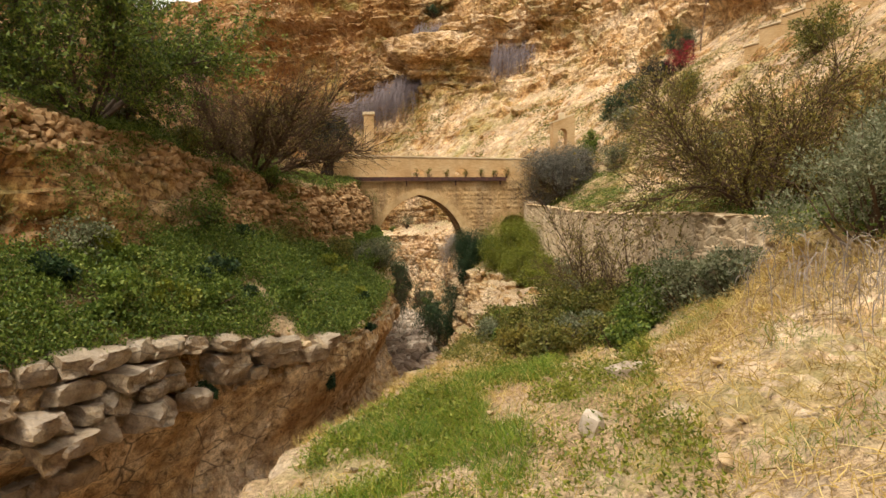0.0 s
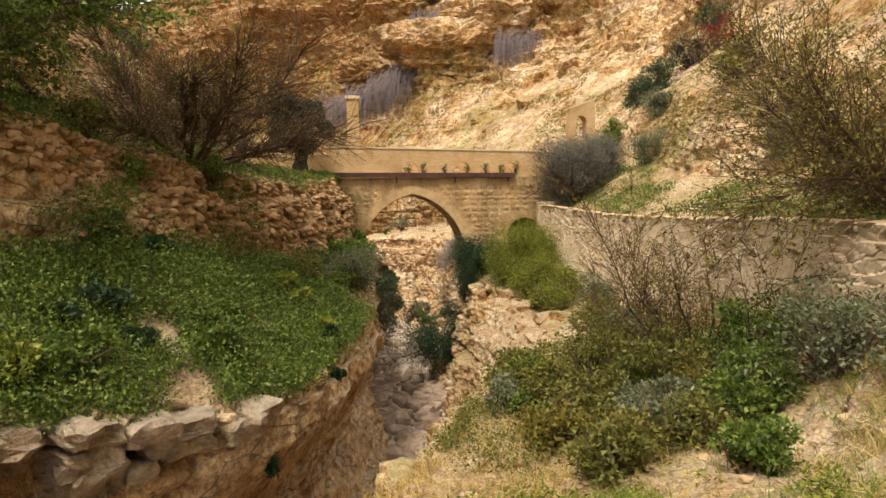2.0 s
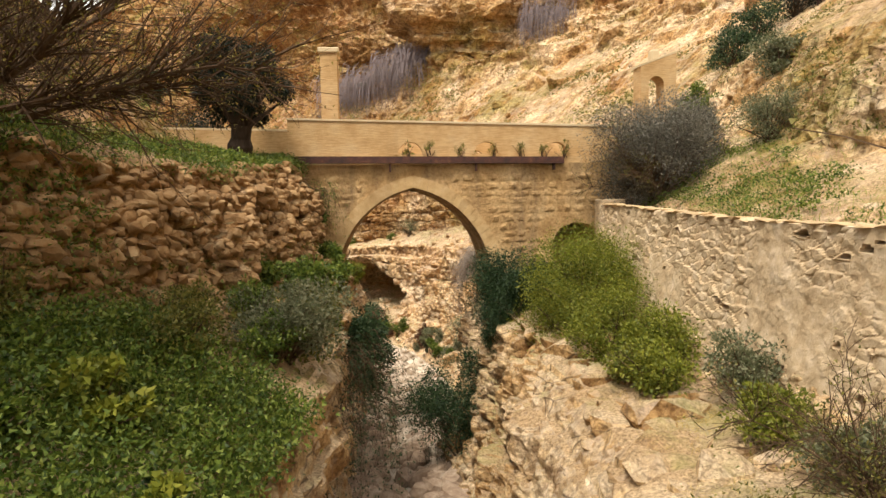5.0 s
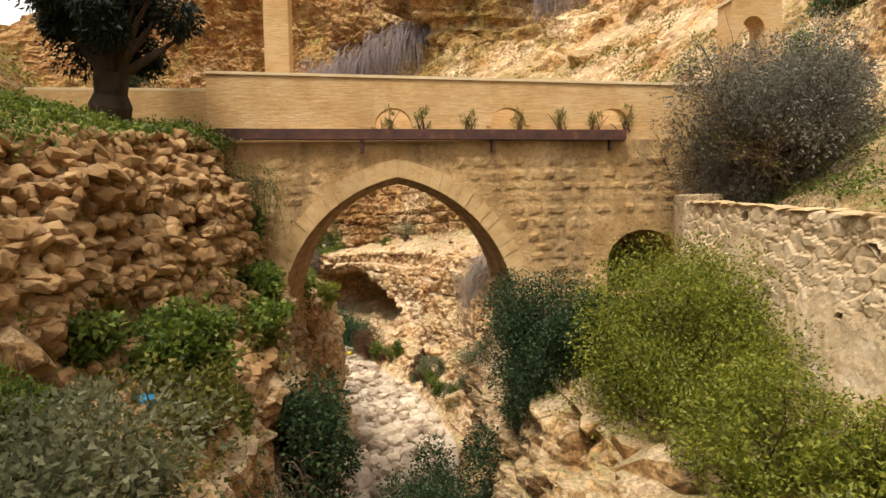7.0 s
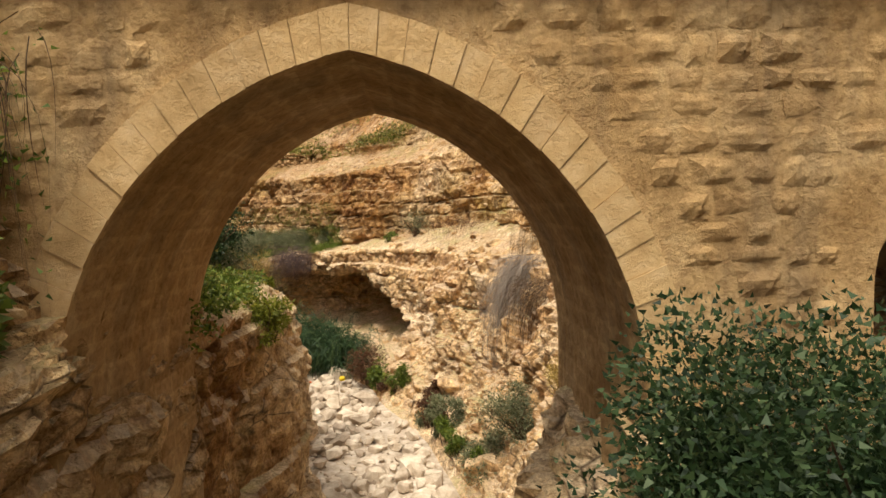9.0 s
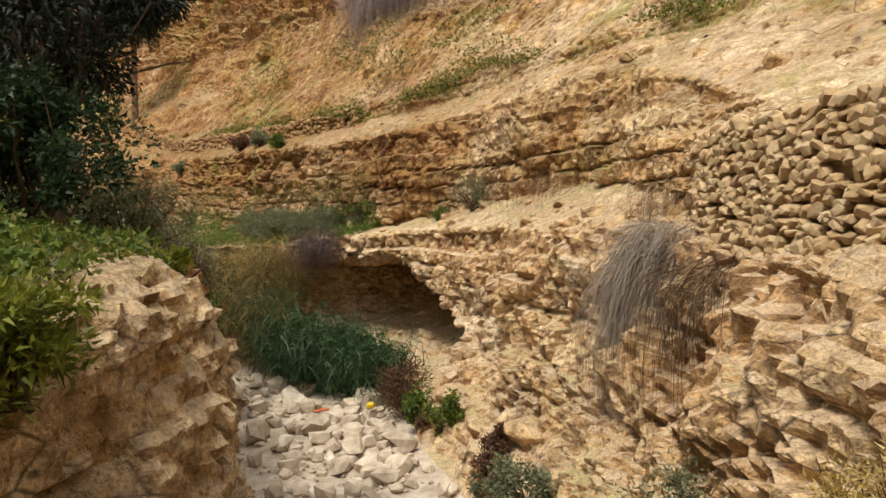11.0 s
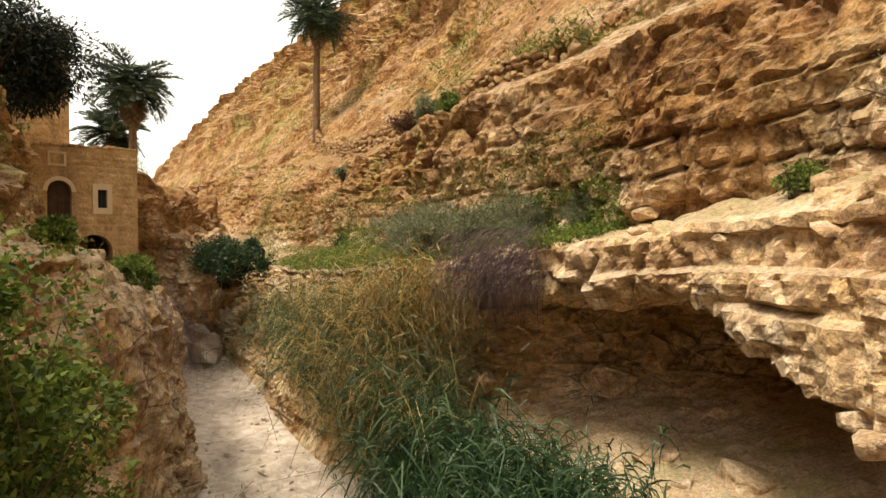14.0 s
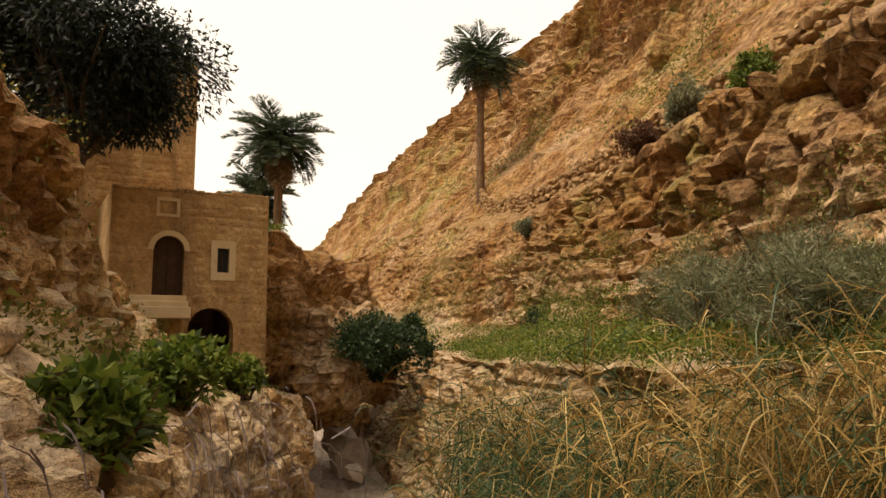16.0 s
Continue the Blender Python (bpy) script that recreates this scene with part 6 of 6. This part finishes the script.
shrub("dark_bush", "dense dark green bush before the bridge", "bush", up_at(3.2, 39.2, -4.3), 1.5, M_DARK, 88, 0.055, 24000, 1.1, slim=0.55)
shrub("lime_bush", "dense yellow-green bush below the wall", "bush", up_at(3.9, 37.3, -4.3), 2.1, M_LIME, 81, 0.055, 36000, 1.0, slim=0.55, clumps=46)
shrub("lime_bush", "yellow-green bush below the wall", "bush", up_at(4.6, 34.6, -4.3), 1.6, M_LIME, 82, 0.06, 8000, 0.8, slim=0.5)
shrub("dark_bush", "dark bush wedged in the canyon", "bush", up_at(0.5, 40.4, -9.5), 2.6, M_DARK, 83, 0.08, 14000, 1.1, clumps=40)
hanging("ivy", "dark ivy hanging under the canyon bush", "ivy", up_at(0.1, 41.0, -7.4), 260, 2.4, M_TWIG, 84, (1.5, 0.8), (-0.3, -0.3, 0), M_DARK)
shrub("silver_tree", "silver-grey leaved tree beside the bridge", "tree", up_at(8.0, 41.7, 0.3), 2.25, M_GREYLEAF, 85, 0.08, 17000, 0.95, slim=0.35, stem=M_BARK, clumps=26)
shrub("silver_tree", "silver-grey leaved tree leaning over the bridge end", "tree", up_at(7.0, 40.5, -0.1), 2.4, M_GREYLEAF, 79, 0.07, 24000, 1.0, slim=0.35, stem=M_BARK, clumps=34)
shrub("silver_tree", "olive-grey shrub behind the wall", "bush", on(10.6, 39.4, 0, 20), 1.4, M_SAGE, 86, 0.07, 4000, 0.8, slim=0.35)
twig_tree("trailing_branches", "bare twigs trailing over the bridge end", "bush", up_at(7.3, 41.4, 0.9), 2.0, 2.8, 87, M_OLIVEHERB, 0.06, 2600, 14, 24, M_TWIG, lean=(-0.6, -0.15), thick=0.03)
twig_tree("trailing_branches", "leafless dark branches leaning over the bridge end", "bush", up_at(7.7, 40.9, 0.5), 2.8, 3.2, 89, M_OLIVEHERB, 0.06, 1600, 9, 14, M_TWIG, lean=(-0.6, -0.1), thick=0.035)
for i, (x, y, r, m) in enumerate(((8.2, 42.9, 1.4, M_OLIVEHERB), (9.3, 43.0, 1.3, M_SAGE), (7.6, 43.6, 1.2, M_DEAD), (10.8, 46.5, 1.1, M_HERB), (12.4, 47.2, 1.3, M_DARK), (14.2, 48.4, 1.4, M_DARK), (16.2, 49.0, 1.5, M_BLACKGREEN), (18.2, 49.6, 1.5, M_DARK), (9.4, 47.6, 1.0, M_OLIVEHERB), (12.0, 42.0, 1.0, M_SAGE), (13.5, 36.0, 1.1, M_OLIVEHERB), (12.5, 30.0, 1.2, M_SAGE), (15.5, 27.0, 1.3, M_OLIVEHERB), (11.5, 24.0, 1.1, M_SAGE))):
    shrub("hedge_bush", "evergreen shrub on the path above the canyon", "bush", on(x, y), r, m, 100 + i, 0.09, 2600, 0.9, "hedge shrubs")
shrub("bougainvillea", "bougainvillea with crimson bracts on the path", "bush", on(17.4, 47.4, 0.2), 1.3, M_RED, 112, 0.08, 1100, 0.9)
for i, x in enumerate(np.linspace(-1.6, 4.4, 7)):
    c = BRIDGE @ Vector((x + 0.2 * math.sin(5 * i), 0.05, 1.98))
    shrub("ledge_weed", "wiry weed growing on the bridge ledge", "weed", c, 0.22, M_OLIVEHERB, 120 + i, 0.1, 90, 1.5, "ledge weeds", 0.15, 2.5, clumps=7)

# ---- plants behind the bridge ----
shrub("fern_bush", "bright green fern-like plant on the rock face", "plant", Vector(spot("L", 5.62, 2.6)), 0.75, M_LIME, 130, 0.1, 1800, 0.8, slim=0.3)
cover("slab_weeds", "green weeds on the flat rock slab", area("L", 5.2, 7.5, 3.15, 5.0, 1300, 131, 0.42, 1.0), 10, 0.13, M_HERB, 132, 0.14, 0.35)
cover("slab_weeds", "olive weeds on the flat rock slab", area("L", 5.2, 9.6, 3.1, 6.0, 1500, 133, 0.48, 1.2), 9, 0.12, M_OLIVEHERB, 134, 0.18, 0.3)
shrub("trailing_bush", "large grey-green bush trailing over the rim", "bush", Vector(spot("L", 7.3, 3.2)) + Vector((0, 0, -1.0)), 2.0, M_SAGE, 135, 0.1, 9000, 0.8, slim=0.18, droop=0.4)
shrub("trailing_bush", "grey-green bush spilling over the rim", "bush", Vector(spot("L", 7.0, 3.0)) + Vector((0, 0, -1.0)), 1.6, M_SAGE, 138, 0.1, 6000, 0.8, slim=0.18, droop=0.4)
shrub("trailing_bush", "brown withered bush spilling over the rim", "bush", Vector(spot("L", 7.15, 2.3)), 1.3, M_DEAD, 139, 0.1, 2400, 1.0, slim=0.15, droop=0.5)
hanging("dry_vines", "brown withered vines hanging from the rim", "vines", Vector(spot("L", 7.2, 2.9)), 420, 2.8, M_TWIG, 136, (1.8, 0.6), tuple(-np.r_[left_way[knot_row(7.2)], 0] * 0.5))
shrub("dark_bush", "leafy dark bush on the canyon side", "bush", Vector(spot("L", 7.45, 1.9)), 1.4, M_HERB, 137, 0.11, 5000, 1.1, slim=0.6)
for i, (k, f) in enumerate(((7.6, 2.5), (7.9, 2.3), (8.2, 2.2), (8.6, 2.4), (8.9, 2.5))):
    hanging("dry_vines", "brown withered vines on the canyon wall", "vines", Vector(spot("L", k, f)), 110, 1.2, M_CREEPER, 140 + i, (1.2, 0.9), tuple(-np.r_[left_way[knot_row(k)], 0] * 0.3))
for i, (k, f, r) in enumerate(((7.75, 1.7, 0.7), (8.75, 2.9, 0.6), (9.05, 3.0, 0.5), (8.35, 2.6, 0.45), (8.2, 3.4, 0.4))):
    shrub("leafy_weed", "leafy green weed on the rock ledge", "weed", Vector(spot("L", k, f)), r, M_HERB, 150 + i, 0.1, 1600, 0.8, "weeds", 0.6)
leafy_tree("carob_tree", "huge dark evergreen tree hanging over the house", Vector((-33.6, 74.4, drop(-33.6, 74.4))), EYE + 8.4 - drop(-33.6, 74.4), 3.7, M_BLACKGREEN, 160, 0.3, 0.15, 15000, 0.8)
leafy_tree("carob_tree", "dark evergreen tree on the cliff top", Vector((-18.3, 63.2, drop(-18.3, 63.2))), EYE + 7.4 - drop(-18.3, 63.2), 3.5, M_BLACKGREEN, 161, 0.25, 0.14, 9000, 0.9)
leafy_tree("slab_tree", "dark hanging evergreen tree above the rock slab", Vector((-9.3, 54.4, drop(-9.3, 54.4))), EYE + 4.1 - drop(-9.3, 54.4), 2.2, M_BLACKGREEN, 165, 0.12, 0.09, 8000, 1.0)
shrub("dark_bush", "dark green bush at the back of the rock slab", "bush", on(-8.4, 53.0), 1.4, M_DARK, 166, 0.09, 5000, 1.2, slim=0.5)
shrub("fig_bush", "dense dark green fig bush above the pool", "bush", up_at(-33.2, 87.2, -5.0), 2.1, M_DARK, 162, 0.16, 5500, 0.85, slim=0.6)
leafy_tree("garden_tree", "fresh green tree behind the house", on(-44, 86.5), 8.5, 2.6, M_HERB, 163, 0.18, 0.14, 5000, 0.9)
leafy_tree("garden_tree", "dark green tree below the palms", on(-48.5, 93.0), 6.5, 2.2, M_DARK, 164, 0.18, 0.14, 4500, 0.9)
palm("tall slender date palm on the slope", on(-42.4, 106.0), 11.0, 3.3, 170, (0.03, 0.0), 12)
palm("date palm with drooping dry fronds by the house", Vector((-47.3, 91.3, drop(-47.3, 91.3))), EYE + 9.0 - drop(-47.3, 91.3), 3.2, 171, (0.0, 0.0), 16)
palm("young date palm behind the house", Vector((-52.0, 93.0, drop(-52, 93))), EYE + 6.3 - drop(-52, 93), 2.8, 172, (0.0, 0.0), 6)

shrub("trailing_bush", "feathery grey-green bush on the rock edge", "bush", Vector(spot("L", 6.5, 3.2)), 1.15, M_SAGE, 145, 0.09, 5000, 0.8, slim=0.2, droop=0.4)
shrub("rock_herb", "yellow-green leafy herb growing from the rock", "plant", Vector(spot("L", 6.25, 2.8)), 0.5, M_LIME, 146, 0.09, 700, 0.9, slim=0.7, clumps=8)
shrub("trailing_bush", "brown withered bush hanging from the rock edge", "bush", Vector(spot("L", 6.6, 2.4)), 0.8, M_DEAD, 147, 0.09, 1800, 1.1, slim=0.15, droop=0.5)
shrub("dark_bush", "tall leafy dark green bush in the canyon", "bush", up_at(-12.7, 63.7, -6.9), 1.6, M_HERB, 148, 0.08, 8000, 1.3, slim=0.55)

# right side: reeds, ledge plants, hanging roots
r0 = -left_way
for i, (x, y, z, n, ln) in enumerate(((-10.6, 72.4, -9.6, 210, 3.4), (-9.0, 71.4, -9.4, 200, 3.1), (-12.2, 73.3, -9.6, 190, 3.6), (-7.6, 70.4, -9.4, 170, 2.6))):
    reed_clump("giant_reed", "dense blue-green giant reed in the stream bed", up_at(x, y, z), n, ln, 0.055, M_REED, 180 + i, 1.4, (-0.2, -0.3, 0), "reeds")
for i, (x, y, z, n, ln, g) in enumerate(((-13.8, 74.6, -8.6, 130, 4.2, 0.3), (-15.2, 75.3, -7.6, 150, 4.0, 0.5), (-16.6, 76.0, -7.4, 140, 3.6, 0.25), (-18.2, 76.9, -7.1, 120, 3.2, 0.2), (-14.4, 75.6, -5.4, 120, 2.8, 0.65), (-19.8, 78.0, -6.6, 100, 3.0, 0.3))):
    reed_clump("golden_reed", "drying golden and green reeds against the cliff", up_at(x, y, z), int(n * 2.2), ln, 0.022, M_REED, 190 + i, 1.5, (-0.35, -0.4, 0), "reeds", g)
for i, (k, f, r) in enumerate(((8.45, 4.7, 1.2), (8.62, 4.6, 1.5), (8.8, 4.6, 1.5), (8.3, 5.0, 0.8), (8.95, 4.6, 1.3), (8.7, 4.3, 1.2))):
    shrub("feathery_bush", "soft grey-green feathery bush on the ledge", "bush", Vector(spot("R", k, f)), r, M_SAGE, 200 + i, 0.12, 3600, 0.7, "ledge bushes", 0.12, 0.9)
cover("ledge_herbs", "green herbs along the rock ledge", area("R", 8.15, 9.8, 4.0, 5.5, 3200, 205, 0.28, 1.0), 11, 0.1, M_HERB, 206, 0.16, 0.4)
cover("ledge_herbs", "olive herbs along the rock ledge", area("R", 8.2, 10.6, 4.0, 6.2, 2600, 207, 0.36, 1.0), 10, 0.1, M_OLIVEHERB, 208, 0.2, 0.35)
cover("slope_grass", "patches of yellow-green grass on the far slope", area("R", 6.0, 11.5, 8.2, 11.0, 5000, 209, 0.55, 3.0), 5, 0.28, M_OLIVEHERB, 210, 0.4, 0.25, 0.3)
turf("slope_grass", "thin grass on the terrace strip", area("R", 6.5, 10.5, 7.9, 9.0, 7000, 211, 0.45, 1.5), 0.25, M_GRASS, 212, 0.02, 0.5)
hanging("dry_bush", "purplish brown dry bush hanging from the ledge", "bush", up_at(-11.9, 74.7, -3.5), 1800, 1.25, M_DRYBUSH, 215, (1.4, 0.9), (-0.5, -0.5, 0))
hanging("hanging_roots", "grey withered roots hanging down the cliff", "roots", up_at(1.6, 59.0, -2.9), 1500, 5.2, M_TWIG_GREY, 216, (0.9, 0.7), (-0.45, -0.3, 0))
hanging("hanging_roots", "brown withered roots hanging down the cliff", "roots", up_at(1.7, 56.6, -3.2), 260, 3.4, M_TWIG, 217, (0.9, 0.4), (-0.45, -0.2, 0))
hanging("dead_fronds", "dead straw-coloured palm fronds on the ledge", "fronds", up_at(1.9, 60.6, -1.7), 220, 1.2, M_PALMDRY, 218, (1.1, 0.5), (-0.5, -0.4, 0.1), width=0.03)
hanging("thorn_heap", "rust-brown heap of cut thorn branches", "brush", on(-0.6, 67.4, 0.25, EYE + 0.5), 520, 1.2, M_DEAD, 219, (2.6, 0.3), (-0.5, 0.1, 0.2))
shrub("sage_bush", "wispy pale sage bush on the ledge", "bush", on(-3.9, 71.0, 0, EYE - 1.0), 0.95, M_SAGE, 220, 0.06, 1600, 0.95, slim=0.3, up=1.2)
shrub("sage_bush", "small green bush on the ledge", "bush", on(-5.6, 73.0, 0, EYE - 1.0), 0.5, M_HERB, 221, 0.07, 700, 0.7)
shrub("brown_fern", "reddish-brown withered fern above the stones", "plant", up_at(-6.2, 67.9, -9.6), 1.1, M_DEAD, 222, 0.12, 1800, 1.1, slim=0.25)
shrub("stream_weed", "green weed among the fallen rocks", "weed", up_at(-5.4, 66.6, -9.4), 0.8, M_HERB, 223, 0.11, 1300, 0.9, "weeds", 0.5)
shrub("stream_weed", "grey-green bush growing from the cliff face", "weed", up_at(0.9, 53.3, -7.2), 1.2, M_SAGE, 225, 0.07, 4200, 0.8, "weeds", 0.35)
shrub("stream_weed", "dry yellow weed on the cliff beside the bridge", "weed", up_at(1.9, 50.4, -5.4), 0.7, M_STRAW, 226, 0.09, 1400, 1.1, "weeds", 0.2)
shrub("stream_weed", "grey-green weed at the cliff's foot", "weed", up_at(0.2, 54.6, -8.9), 1.3, M_SAGE, 224, 0.09, 3600, 0.8, "weeds", 0.4)
for i in range(14):
    r = random.Random(860 + i)
    kind = i % 3
    shrub("foot_weed", ("reddish-brown withered weed at the cliff's foot", "fresh green weed at the cliff's foot", "grey-green weed at the cliff's foot")[kind], "weed", Vector(spot("R", r.uniform(5.9, 7.3), r.uniform(0.1, 0.7))), r.uniform(0.4, 0.8), (M_DEAD, M_HERB, M_SAGE)[kind], 880 + i, 0.09, 800, 0.9, "weeds", 0.4, clumps=9)
for i, (x, y, z) in enumerate(((-8.6, 87.6, 12.2), (-5.6, 86.6, 12.0), (-3.2, 88.5, 22.5), (-0.5, 91.5, 0), (9.5, 83.0, 0), (-12.0, 90.0, 0))):
    hanging("rock_creeper", "grey-purple creeper hanging from the overhang", "creeper", on(x, y, 0.8), 700, 4.5, M_CREEPER, 230 + i, (3.2, 1.4), (-0.3, -0.6, 0), width=0.07)
for i, (x, y, r, m) in enumerate(((-2.0, 94, 1.8, M_HERB), (-0.8, 96.5, 1.6, M_DARK), (-21.5, 86.6, 0.8, M_DEAD), (-19.2, 84.6, 0.9, M_SAGE), (-26.5, 88.4, 0.7, M_DARK), (-9.5, 88, 0.9, M_SAGE), (-29.5, 92.5, 0.7, M_SAGE), (-17.0, 82.2, 0.6, M_HERB))):
    shrub("slope_bush", "small bush on the rocky slope", "bush", on(x, y), r, m, 240 + i, 0.09, 1500, 0.8, "slope bushes")

# ---- litter ----
bm = box(-0.14, -0.1, 0, 0.14, 0.1, 0.2, 0.05)
tagged(part("plastic_can", bm, M_BLUE), "blue plastic scrap on the rock edge", "litter").matrix_basis = pose(-3.9, 33.5, drop(-3.9, 33.5, EYE - 1.5) + 0.0, 0, 0, 30)
bm = box(-0.3, -0.06, 0, 0.3, 0.06, 0.08, 0.03)
tagged(part("plastic_sheet", bm, M_ORANGE), "orange plastic strip among the stones", "litter").matrix_basis = pose(-9.4, 67.6, EYE - 9.55, 10, 0, 40)
bm = box(-0.15, -0.12, 0, 0.15, 0.12, 0.22, 0.06)
tagged(part("plastic_can", bm, M_YELLOW), "yellow plastic scrap among the stones", "litter").matrix_basis = pose(-7.6, 68.0, EYE - 9.5, 0, 0, 10)
pts, rad = limb(np.random.default_rng(4), (0, 0, 0), (0.8, -0.5, 0.02), 4.2, 0.06, 0.025, 7, 0.06)
tagged(part("driftwood", tubes("driftwood", [(pts, rad)], 6), M_TWIG), "dark driftwood branch on the gravel", "branch").matrix_basis = pose(-25.0, 81.0, EYE - 9.75)

# ---- ground to the horizon ----
n = 170
gx, gy = np.meshgrid(np.linspace(-900, 900, n), np.linspace(-700, 1100, n), indexing="ij")
far = np.hypot(gx + 20, gy - 60)
gz = EYE - 14 + np.clip((far - 150) / 250, 0, 1) * (18 + 22 * vnoise(np.stack([gx / 90, gy / 90, gx * 0], -1), 9))
gz = gz + 80 * np.exp(-(((gx + 345) / 95) ** 2 + ((gy - 215) / 85) ** 2)) * (1 + 0.5 * fbm(np.stack([gx / 60, gy / 60, gx * 0], -1), 4, 19))
me = grid_mesh("ground", np.stack([gx, gy, gz], -1), True)
me.materials.append(M_GROUND)
tagged(new("ground", me), "bare ochre desert hills to the horizon", "ground", kind="structure")
